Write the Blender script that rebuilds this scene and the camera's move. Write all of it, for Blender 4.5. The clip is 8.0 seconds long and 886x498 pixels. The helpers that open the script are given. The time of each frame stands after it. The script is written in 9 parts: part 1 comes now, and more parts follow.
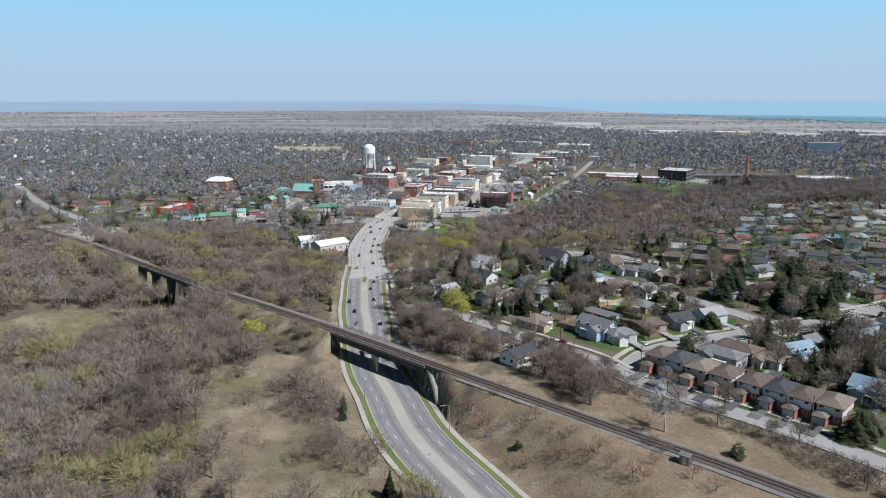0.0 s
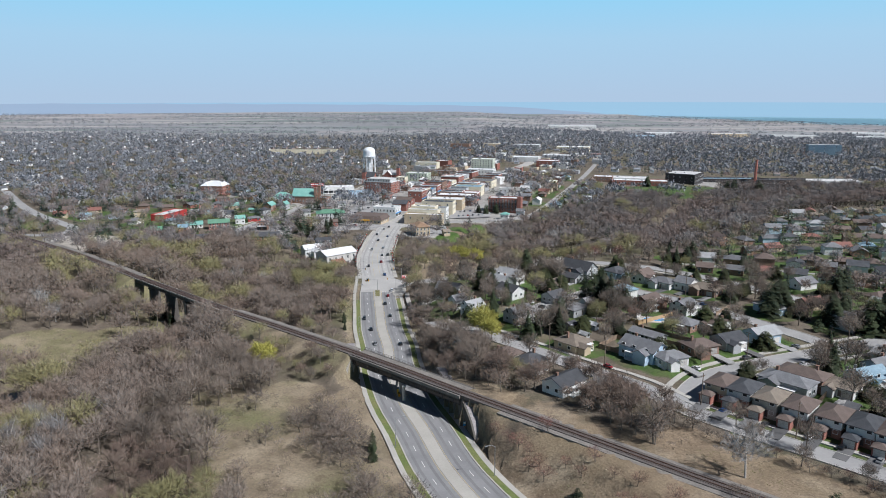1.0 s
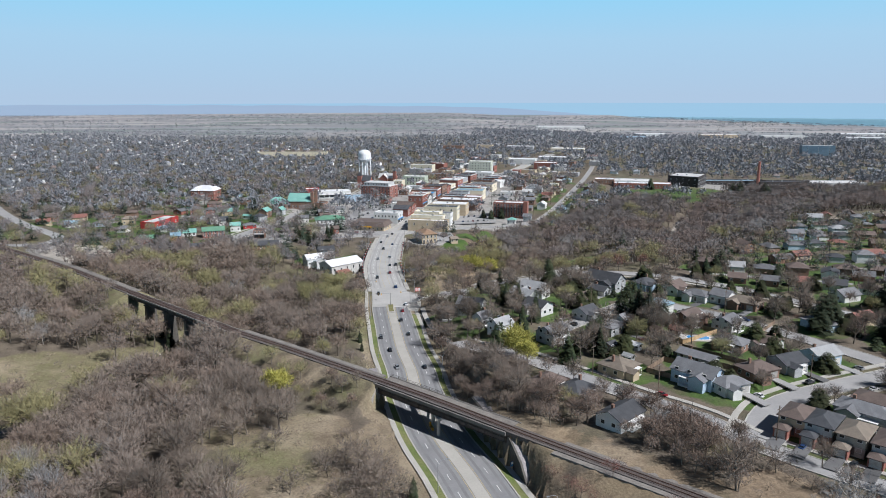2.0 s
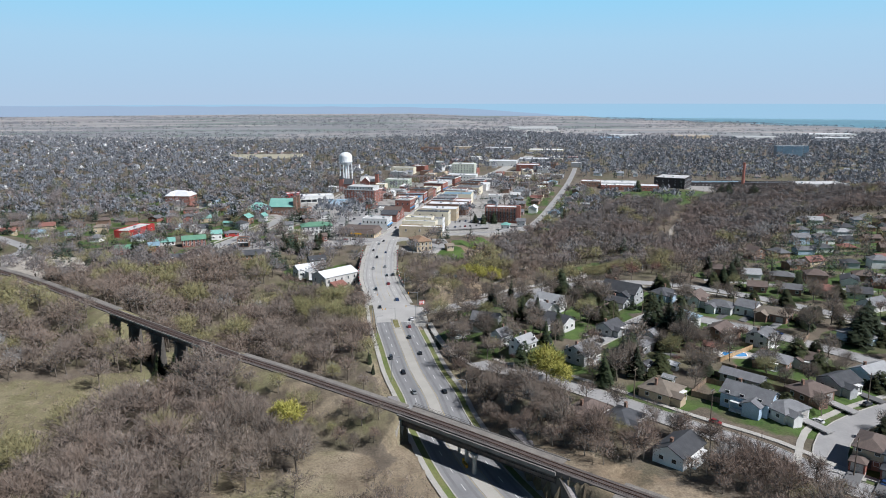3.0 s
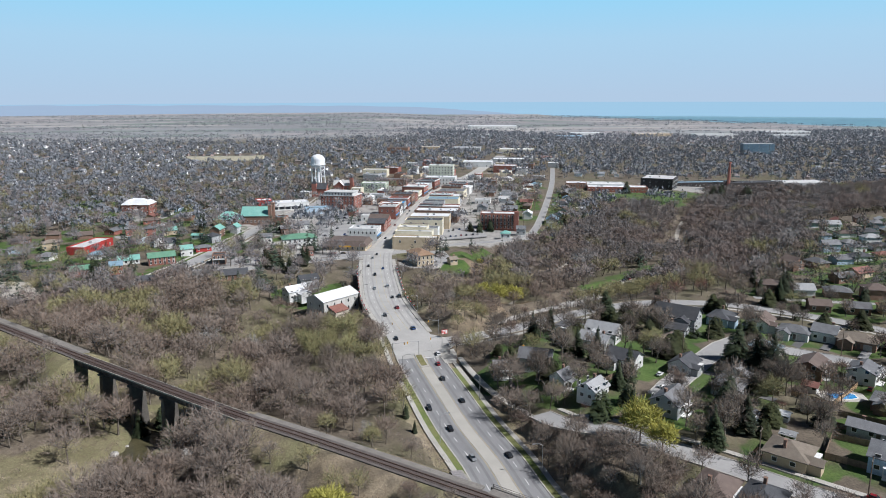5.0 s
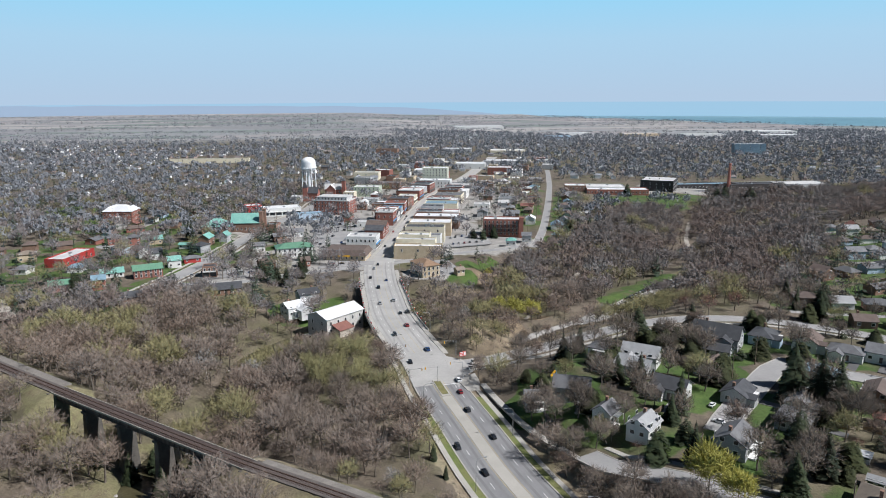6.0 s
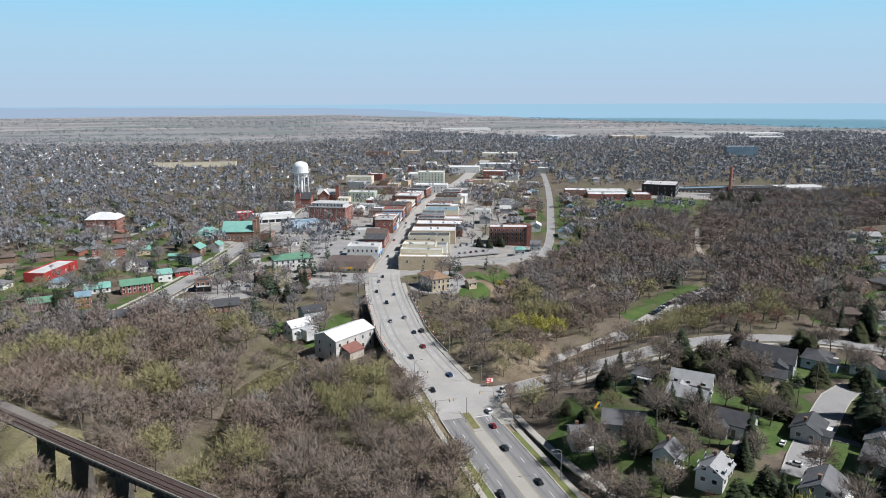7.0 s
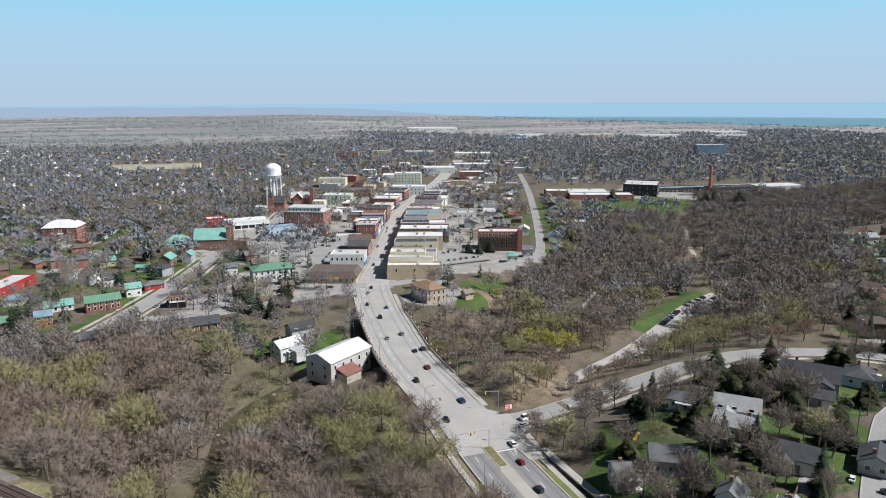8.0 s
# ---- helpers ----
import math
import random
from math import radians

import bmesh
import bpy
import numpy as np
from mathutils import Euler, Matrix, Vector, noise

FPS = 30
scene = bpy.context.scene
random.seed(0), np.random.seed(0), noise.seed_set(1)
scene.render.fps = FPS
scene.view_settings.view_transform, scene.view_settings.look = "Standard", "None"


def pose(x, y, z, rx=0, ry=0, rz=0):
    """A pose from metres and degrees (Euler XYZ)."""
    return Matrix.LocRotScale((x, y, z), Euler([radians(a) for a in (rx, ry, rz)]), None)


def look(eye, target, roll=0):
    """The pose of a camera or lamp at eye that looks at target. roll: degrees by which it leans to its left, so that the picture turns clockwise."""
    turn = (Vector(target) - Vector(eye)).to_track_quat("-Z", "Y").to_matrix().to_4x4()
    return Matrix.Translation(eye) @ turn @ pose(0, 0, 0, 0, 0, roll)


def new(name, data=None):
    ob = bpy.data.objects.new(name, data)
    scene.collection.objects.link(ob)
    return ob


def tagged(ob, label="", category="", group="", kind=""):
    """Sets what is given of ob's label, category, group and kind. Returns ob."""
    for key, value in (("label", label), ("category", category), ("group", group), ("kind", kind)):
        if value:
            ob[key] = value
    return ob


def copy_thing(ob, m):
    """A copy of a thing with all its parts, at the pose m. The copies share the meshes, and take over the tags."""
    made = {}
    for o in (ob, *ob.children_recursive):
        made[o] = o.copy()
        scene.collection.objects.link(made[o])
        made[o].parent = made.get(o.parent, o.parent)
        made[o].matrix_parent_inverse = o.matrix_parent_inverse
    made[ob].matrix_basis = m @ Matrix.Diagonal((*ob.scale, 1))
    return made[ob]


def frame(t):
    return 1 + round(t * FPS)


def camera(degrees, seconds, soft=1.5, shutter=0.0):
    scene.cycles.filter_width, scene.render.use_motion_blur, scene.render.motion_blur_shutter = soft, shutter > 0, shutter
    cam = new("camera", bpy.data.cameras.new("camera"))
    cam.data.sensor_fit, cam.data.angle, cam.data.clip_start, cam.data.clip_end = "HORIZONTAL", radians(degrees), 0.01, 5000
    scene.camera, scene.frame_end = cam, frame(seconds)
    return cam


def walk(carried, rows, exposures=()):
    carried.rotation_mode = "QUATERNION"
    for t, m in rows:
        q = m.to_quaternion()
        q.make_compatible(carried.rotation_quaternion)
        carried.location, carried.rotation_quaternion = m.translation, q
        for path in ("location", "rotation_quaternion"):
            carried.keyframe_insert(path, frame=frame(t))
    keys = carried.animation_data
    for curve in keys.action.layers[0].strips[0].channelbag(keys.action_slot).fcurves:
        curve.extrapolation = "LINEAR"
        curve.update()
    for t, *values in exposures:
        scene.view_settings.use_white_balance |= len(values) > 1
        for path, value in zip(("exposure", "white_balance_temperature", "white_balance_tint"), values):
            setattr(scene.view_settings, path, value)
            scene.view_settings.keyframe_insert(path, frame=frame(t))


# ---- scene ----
# ---------- camera and its flight ----------
cam = camera(64.9, 8.0, soft=0.95)
METRES, EYE, TILT, LEAN, TURN = 225.5, 90.0, 0.0, -0.5, 0.0
ROWS = [
    (0.0, 0.0, 0.0, 0.0, -0.13, -12.57, 0.59),
    (0.5, -0.0302, 0.0542, -0.0011, -0.49, -12.47, 0.57),
    (1.0, -0.062, 0.1079, -0.0019, -0.91, -12.42, 0.58),
    (1.5, -0.0956, 0.162, -0.0019, -1.33, -12.38, 0.62),
    (3.0, -0.2046, 0.3135, -0.001, -4.86, -12.32, 0.63),
    (3.5, -0.2412, 0.3645, -0.0011, -6.04, -12.34, 0.68),
    (4.0, -0.2747, 0.4187, -0.0019, -7.13, -12.36, 0.7),
    (4.5, -0.2994, 0.4751, -0.0029, -8.03, -12.42, 0.68),
    (6.0, -0.3603, 0.6511, -0.001, -10.38, -12.49, 0.77),
    (6.5, -0.3819, 0.7096, -0.0005, -10.8, -12.39, 0.76),
    (7.0, -0.404, 0.7673, -0.0002, -11.8, -12.36, 0.73),
    (7.5, -0.4255, 0.8263, -0.0009, -13.41, -12.39, 0.74),
    (8.0, -0.4476, 0.8862, -0.0014, -14.87, -12.47, 0.78),
]
walk(cam, [(t, pose(0, 0, EYE, TILT, LEAN, TURN) @ pose(METRES * x, METRES * y, METRES * z, 90 + pitch, roll, yaw)) for t, x, y, z, yaw, pitch, roll in ROWS],
     exposures=[(0.0, 0.11, 5880, 11.5), (4.5, 0.15, 5920, 11.5), (8.0, 0.16, 6100, 11.5)])

# ---------- sky and sun ----------
SUN_ELEVATION, SUN_AZIMUTH = radians(47), radians(122)   # azimuth clockwise from +y
world = bpy.data.worlds.new("sky")
scene.world = world
world.use_nodes = True
wn = world.node_tree.nodes
sky = wn.new("ShaderNodeTexSky")
sky.sky_type = "NISHITA"
sky.sun_disc = False
sky.sun_elevation = SUN_ELEVATION
sky.sun_rotation = SUN_AZIMUTH
sky.altitude = 100
sky.air_density = 1.0
sky.dust_density = 0.6
sky.ozone_density = 4.0
links = world.node_tree.links
where = wn.new("ShaderNodeTexCoord")
split = wn.new("ShaderNodeSeparateXYZ")
links.new(where.outputs["Generated"], split.inputs[0])
low = wn.new("ShaderNodeValToRGB")   # spring haze: pale at the horizon, cyan above it
low.color_ramp.elements[0].position, low.color_ramp.elements[0].color = 0.0, (0.425, 0.535, 0.635, 1)
low.color_ramp.elements[1].position, low.color_ramp.elements[1].color = 0.17, (0.24, 0.61, 0.80, 1)
mid_stop = low.color_ramp.elements.new(0.075)
mid_stop.color = (0.39, 0.58, 0.70, 1)
links.new(split.outputs["Z"], low.inputs["Fac"])
dim = wn.new("ShaderNodeMix")
dim.data_type, dim.blend_type = "RGBA", "MULTIPLY"
dim.inputs[0].default_value = 1.0
dim.inputs[7].default_value = (0.026, 0.026, 0.026, 1)
links.new(sky.outputs["Color"], dim.inputs[6])
high = wn.new("ShaderNodeMapRange")
high.inputs["From Min"].default_value, high.inputs["From Max"].default_value = 0.16, 0.30
links.new(split.outputs["Z"], high.inputs["Value"])
blend = wn.new("ShaderNodeMix")
blend.data_type = "RGBA"
links.new(high.outputs["Result"], blend.inputs[0])
links.new(low.outputs["Color"], blend.inputs[6])
links.new(dim.outputs[2], blend.inputs[7])
wn["Background"].inputs["Strength"].default_value = 1.0
links.new(blend.outputs[2], wn["Background"].inputs["Color"])
sun_data = bpy.data.lights.new("sun", "SUN")
sun_data.energy = 5.0
sun_data.angle = radians(0.53)
sun_data.color = (1.0, 0.95, 0.88)
sun = new("sun", sun_data)
sun.matrix_world = look((300 * math.sin(SUN_AZIMUTH), 300 * math.cos(SUN_AZIMUTH), 300 * math.tan(SUN_ELEVATION)), (0, 0, 0))
scene.view_settings.exposure = 0.0


# ---------- materials ----------
def mat(name, a, b, scale=0.6, rough=0.85, bump=0.2, vary=0.0, metal=0.0, fine=8.0, island=False, spread=0.5, grain_amount=0.2):
    """Two colours in soft patches, a finer grain over them, a bump, and a change of value from thing to thing."""
    m = bpy.data.materials.new(name)
    m.use_nodes = True
    n, k = m.node_tree.nodes, m.node_tree.links
    p = n["Principled BSDF"]
    p.inputs["Roughness"].default_value = rough
    p.inputs["Metallic"].default_value = metal
    co = n.new("ShaderNodeTexCoord")
    big = n.new("ShaderNodeTexNoise")
    big.inputs["Scale"].default_value = scale
    big.inputs["Detail"].default_value = 4
    k.new(co.outputs["Object"], big.inputs["Vector"])
    small = n.new("ShaderNodeTexNoise")
    small.inputs["Scale"].default_value = scale * fine
    small.inputs["Detail"].default_value = 3
    k.new(co.outputs["Object"], small.inputs["Vector"])
    ramp = n.new("ShaderNodeMapRange")
    ramp.inputs["From Min"].default_value = 0.5 - spread / 2
    ramp.inputs["From Max"].default_value = 0.5 + spread / 2
    k.new(big.outputs["Fac"], ramp.inputs["Value"])
    mix = n.new("ShaderNodeMix")
    mix.data_type = "RGBA"
    mix.inputs[6].default_value = (*a, 1)
    mix.inputs[7].default_value = (*b, 1)
    k.new(ramp.outputs["Result"], mix.inputs[0])
    grain = n.new("ShaderNodeMapRange")
    grain.inputs["From Min"].default_value, grain.inputs["From Max"].default_value = 0.25, 0.75
    grain.inputs["To Min"].default_value, grain.inputs["To Max"].default_value = 1 - grain_amount, 1 + grain_amount
    k.new(small.outputs["Fac"], grain.inputs["Value"])
    hsv = n.new("ShaderNodeHueSaturation")
    k.new(mix.outputs[2], hsv.inputs["Color"])
    if vary:
        if island:
            geo = n.new("ShaderNodeNewGeometry")
            source = geo.outputs["Random Per Island"]
        else:
            info = n.new("ShaderNodeObjectInfo")
            source = info.outputs["Random"]
        vr = n.new("ShaderNodeMapRange")
        vr.inputs["To Min"].default_value, vr.inputs["To Max"].default_value = 1 - vary, 1 + vary
        k.new(source, vr.inputs["Value"])
        mul = n.new("ShaderNodeMath")
        mul.operation = "MULTIPLY"
        k.new(vr.outputs["Result"], mul.inputs[0])
        k.new(grain.outputs["Result"], mul.inputs[1])
        k.new(mul.outputs[0], hsv.inputs["Value"])
    else:
        k.new(grain.outputs["Result"], hsv.inputs["Value"])
    k.new(hsv.outputs["Color"], p.inputs["Base Color"])
    if bump:
        bp = n.new("ShaderNodeBump")
        bp.inputs["Strength"].default_value = bump
        bp.inputs["Distance"].default_value = 0.05
        k.new(small.outputs["Fac"], bp.inputs["Height"])
        k.new(bp.outputs["Normal"], p.inputs["Normal"])
    return m


def airy(m, cover):
    """Lets light and sight pass between the twigs of a spray, which fill only a part of it."""
    n, k = m.node_tree.nodes, m.node_tree.links
    mix, clear = n.new("ShaderNodeMixShader"), n.new("ShaderNodeBsdfTransparent")
    mix.inputs[0].default_value = cover
    k.new(clear.outputs[0], mix.inputs[1])
    k.new(n["Principled BSDF"].outputs[0], mix.inputs[2])
    k.new(mix.outputs[0], n["Material Output"].inputs["Surface"])
    return m


def glass_mat(name, colour, rough=0.08):
    m = bpy.data.materials.new(name)
    m.use_nodes = True
    p = m.node_tree.nodes["Principled BSDF"]
    p.inputs["Base Color"].default_value = (*colour, 1)
    p.inputs["Roughness"].default_value = rough
    p.inputs["IOR"].default_value = 1.5
    return m


BRIDGE_PAVING = mat("bleached_asphalt", (0.35, 0.34, 0.325), (0.45, 0.44, 0.42), 0.10, 0.9, 0.1, fine=12, grain_amount=0.07)
ASPHALT = mat("asphalt", (0.20, 0.20, 0.205), (0.27, 0.27, 0.27), 0.12, 0.9, 0.1, fine=12, grain_amount=0.06)
OLD_ASPHALT = mat("worn_asphalt", (0.27, 0.267, 0.265), (0.36, 0.353, 0.345), 0.10, 0.9, 0.1, fine=12, grain_amount=0.06)
CONCRETE = mat("concrete", (0.37, 0.355, 0.32), (0.47, 0.45, 0.41), 0.25, 0.85, 0.15, grain_amount=0.06)
MEDIAN = mat("pale_paving", (0.36, 0.345, 0.31), (0.44, 0.42, 0.38), 0.15, 0.9, 0.1, fine=14, grain_amount=0.06)
# dark concrete; on the railway bridge's right abutment it stands in for shade
DARK_CONCRETE = mat("stained_shaded_concrete", (0.06, 0.055, 0.05), (0.125, 0.115, 0.10), 0.3, 0.9, 0.2)
GRAVEL = mat("gravel", (0.30, 0.27, 0.23), (0.42, 0.39, 0.34), 0.3, 0.95, 0.5, fine=14)
BALLAST = mat("ballast", (0.085, 0.073, 0.068), (0.14, 0.122, 0.112), 0.5, 0.95, 0.5, fine=10)
SERVICE = mat("track_cinders", (0.17, 0.155, 0.14), (0.25, 0.23, 0.205), 0.3, 0.95, 0.4)
RUST = mat("rusted_rail", (0.10, 0.055, 0.035), (0.17, 0.10, 0.07), 1.5, 0.6, 0.2, metal=0.5)
SLEEPER = mat("creosoted_timber", (0.045, 0.033, 0.03), (0.09, 0.066, 0.058), 1.2, 0.9, 0.3, vary=0.3)
GIRDER = mat("weathered_girder", (0.055, 0.05, 0.048), (0.12, 0.10, 0.09), 0.4, 0.6, 0.15, metal=0.3)
PAINT_WHITE = mat("road_paint_white", (0.62, 0.62, 0.60), (0.78, 0.78, 0.76), 1.0, 0.7, 0.05, grain_amount=0.06)
PAINT_YELLOW = mat("road_paint_yellow", (0.42, 0.34, 0.16), (0.52, 0.43, 0.22), 1.0, 0.7, 0.05)
WATER = mat("creek_water", (0.05, 0.048, 0.025), (0.10, 0.088, 0.05), 0.15, 0.08, 0.25)
LAKE = mat("lake_water", (0.13, 0.25, 0.31), (0.16, 0.29, 0.34), 0.004, 0.35, 0.05)
STONE = mat("grey_boulder", (0.30, 0.29, 0.27), (0.42, 0.40, 0.37), 0.6, 0.9, 0.4)
BRICK = mat("red_brick", (0.235, 0.093, 0.07), (0.325, 0.138, 0.106), 0.5, 0.9, 0.2, vary=0.15)
BROWN_BRICK = mat("brown_brick", (0.19, 0.112, 0.08), (0.27, 0.168, 0.125), 0.5, 0.9, 0.2, vary=0.2)
DARK_BRICK = mat("sooty_brick", (0.03, 0.028, 0.03), (0.06, 0.052, 0.052), 0.3, 0.9, 0.2)
TAN_WALL = mat("tan_render", (0.46, 0.37, 0.25), (0.56, 0.46, 0.33), 0.4, 0.9, 0.1, vary=0.1, grain_amount=0.06)
CREAM_WALL = mat("cream_render", (0.62, 0.56, 0.42), (0.72, 0.66, 0.52), 0.4, 0.9, 0.1, grain_amount=0.06)
WHITE_WALL = mat("white_siding", (0.58, 0.58, 0.565), (0.70, 0.70, 0.685), 0.4, 0.7, 0.1, vary=0.08, grain_amount=0.06)
GREY_WALL = mat("grey_siding", (0.33, 0.34, 0.35), (0.44, 0.45, 0.46), 0.4, 0.8, 0.1, vary=0.15)
BLUE_WALL = mat("pale_blue_siding", (0.34, 0.45, 0.56), (0.44, 0.54, 0.64), 0.4, 0.7, 0.1)
STONE_WALL = mat("stone_wall", (0.36, 0.33, 0.28), (0.50, 0.46, 0.40), 1.0, 0.9, 0.3)
RED_METAL = mat("red_cladding", (0.33, 0.03, 0.028), (0.42, 0.05, 0.045), 0.3, 0.6, 0.1)
ROOF_BROWN = mat("brown_shingle", (0.105, 0.08, 0.069), (0.16, 0.122, 0.105), 0.5, 0.9, 0.3, vary=0.15, fine=10)
ROOF_GREY = mat("grey_shingle", (0.12, 0.122, 0.13), (0.19, 0.193, 0.20), 0.5, 0.9, 0.3, vary=0.25, fine=10)
ROOF_DARK = mat("charcoal_shingle", (0.045, 0.048, 0.055), (0.08, 0.083, 0.09), 0.5, 0.9, 0.3, vary=0.2, fine=10)
ROOF_TAN = mat("tan_shingle", (0.175, 0.145, 0.115), (0.25, 0.21, 0.168), 0.5, 0.9, 0.3, vary=0.15, fine=10)
ROOF_WHITE = mat("white_membrane", (0.60, 0.61, 0.62), (0.78, 0.78, 0.78), 0.12, 0.8, 0.05, grain_amount=0.06)
ROOF_PALE = mat("pale_gravel_roof", (0.47, 0.47, 0.47), (0.63, 0.62, 0.60), 0.15, 0.9, 0.1, vary=0.2, grain_amount=0.06)
ROOF_SILVER = mat("silver_grey_shingle", (0.27, 0.275, 0.28), (0.36, 0.365, 0.37), 0.4, 0.8, 0.2, fine=10)
ROOF_TEAL = mat("teal_copper_roof", (0.16, 0.37, 0.32), (0.24, 0.45, 0.39), 0.3, 0.6, 0.1)
ROOF_GREEN = mat("green_metal_roof", (0.10, 0.23, 0.15), (0.15, 0.29, 0.20), 0.3, 0.6, 0.1, vary=0.2)
ROOF_RED = mat("rusty_red_roof", (0.19, 0.085, 0.068), (0.26, 0.12, 0.095), 0.4, 0.8, 0.2)
ROOF_BLUE = mat("blue_metal_roof", (0.17, 0.27, 0.34), (0.25, 0.35, 0.42), 0.2, 0.5, 0.05)
BRIGHT_BLUE = mat("bright_blue_awning", (0.04, 0.22, 0.50), (0.07, 0.30, 0.60), 0.5, 0.6, 0.05)
TRIM = mat("white_trim", (0.70, 0.70, 0.68), (0.80, 0.80, 0.78), 1.0, 0.6, 0.0)
DARK_TRIM = mat("dark_door", (0.06, 0.05, 0.05), (0.12, 0.09, 0.08), 1.0, 0.6, 0.0, vary=0.3)
DRIVE = mat("driveway_asphalt", (0.10, 0.10, 0.102), (0.15, 0.148, 0.146), 0.2, 0.9, 0.1, fine=12, grain_amount=0.08, vary=0.25)
GARAGE = mat("garage_door", (0.42, 0.40, 0.37), (0.55, 0.53, 0.50), 1.0, 0.7, 0.05, vary=0.3)
PANE = glass_mat("window_pane", (0.02, 0.025, 0.03))
TOWER_WHITE = mat("tower_white_paint", (0.74, 0.75, 0.76), (0.82, 0.82, 0.82), 0.15, 0.45, 0.02)
FENCE = mat("weathered_fence", (0.17, 0.12, 0.085), (0.28, 0.21, 0.15), 1.0, 0.9, 0.2, vary=0.25)
NEW_WOOD = mat("new_timber", (0.42, 0.28, 0.14), (0.54, 0.38, 0.22), 1.0, 0.8, 0.2)
POOL = mat("pool_water", (0.03, 0.22, 0.55), (0.05, 0.30, 0.65), 0.4, 0.08, 0.1)
STEEL = mat("galvanised_steel", (0.34, 0.35, 0.36), (0.45, 0.46, 0.47), 1.0, 0.45, 0.05, metal=0.6)
POLE_WOOD = mat("pole_timber", (0.13, 0.095, 0.07), (0.20, 0.155, 0.12), 1.0, 0.9, 0.2)
SIGN_RED = mat("sign_red", (0.55, 0.03, 0.03), (0.62, 0.05, 0.05), 1.0, 0.5, 0.0)
SIGN_YELLOW = mat("sign_yellow", (0.80, 0.42, 0.02), (0.85, 0.50, 0.04), 1.0, 0.5, 0.0)
RUBBER = mat("tyre_rubber", (0.02, 0.02, 0.02), (0.035, 0.035, 0.035), 2.0, 0.8, 0.1)
BARK = mat("bark", (0.10, 0.085, 0.07), (0.17, 0.145, 0.12), 1.5, 0.95, 0.3, vary=0.25)
PALE_BARK = mat("pale_bark", (0.36, 0.34, 0.31), (0.50, 0.47, 0.43), 1.5, 0.95, 0.2)
PALE_TWIG = airy(mat("pale_twigs", (0.26, 0.25, 0.24), (0.36, 0.345, 0.33), 0.07, 0.95, 0.0, vary=0.12, island=True), 0.3)
TWIG = airy(mat("bare_twigs", (0.165, 0.133, 0.108), (0.25, 0.205, 0.168), 0.3, 0.95, 0.0, vary=0.3), 0.42)
TWIG_WARM = airy(mat("reddish_twigs", (0.165, 0.12, 0.095), (0.24, 0.18, 0.145), 0.3, 0.95, 0.0, vary=0.25), 0.42)
TWIG_RED = airy(mat("budding_red_twigs", (0.16, 0.07, 0.06), (0.24, 0.11, 0.09), 0.3, 0.95, 0.0, vary=0.25), 0.5)
TWIG_OLIVE = airy(mat("budding_twigs", (0.23, 0.215, 0.10), (0.32, 0.30, 0.145), 0.3, 0.9, 0.0, vary=0.25), 0.42)
LEAF_YELLOW = airy(mat("yellow_green_leaves", (0.30, 0.29, 0.06), (0.42, 0.39, 0.09), 0.5, 0.8, 0.0, vary=0.15), 0.6)
NEEDLES = airy(mat("conifer_needles", (0.014, 0.025, 0.010), (0.038, 0.052, 0.018), 0.6, 0.85, 0.0, vary=0.35), 0.6)
WOOD_TWIGS = airy(mat("woodland_twigs", (0.196, 0.157, 0.130), (0.285, 0.232, 0.195), 0.07, 0.95, 0.0, vary=0.07, island=True), 0.31)
# distance haze is put into the far canopy's bluish base colour
CANOPY_FAR = airy(mat("haze_tinted_woodland", (0.17, 0.178, 0.198), (0.23, 0.24, 0.262), 0.03, 0.95, 0.0, vary=0.08, island=True), 0.78)
GRASS_TAN = mat("dry_grass_tufts", (0.25, 0.20, 0.135), (0.34, 0.28, 0.195), 0.05, 0.95, 0.0, vary=0.12, island=True)
GRASS_OLIVE = mat("olive_grass_tufts", (0.135, 0.14, 0.055), (0.20, 0.195, 0.085), 0.05, 0.95, 0.0, vary=0.15, island=True)
FAR_CONIFER = airy(mat("far_conifer", (0.022, 0.040, 0.024), (0.05, 0.075, 0.045), 0.01, 0.95, 0.0, vary=0.35, island=True), 0.7)


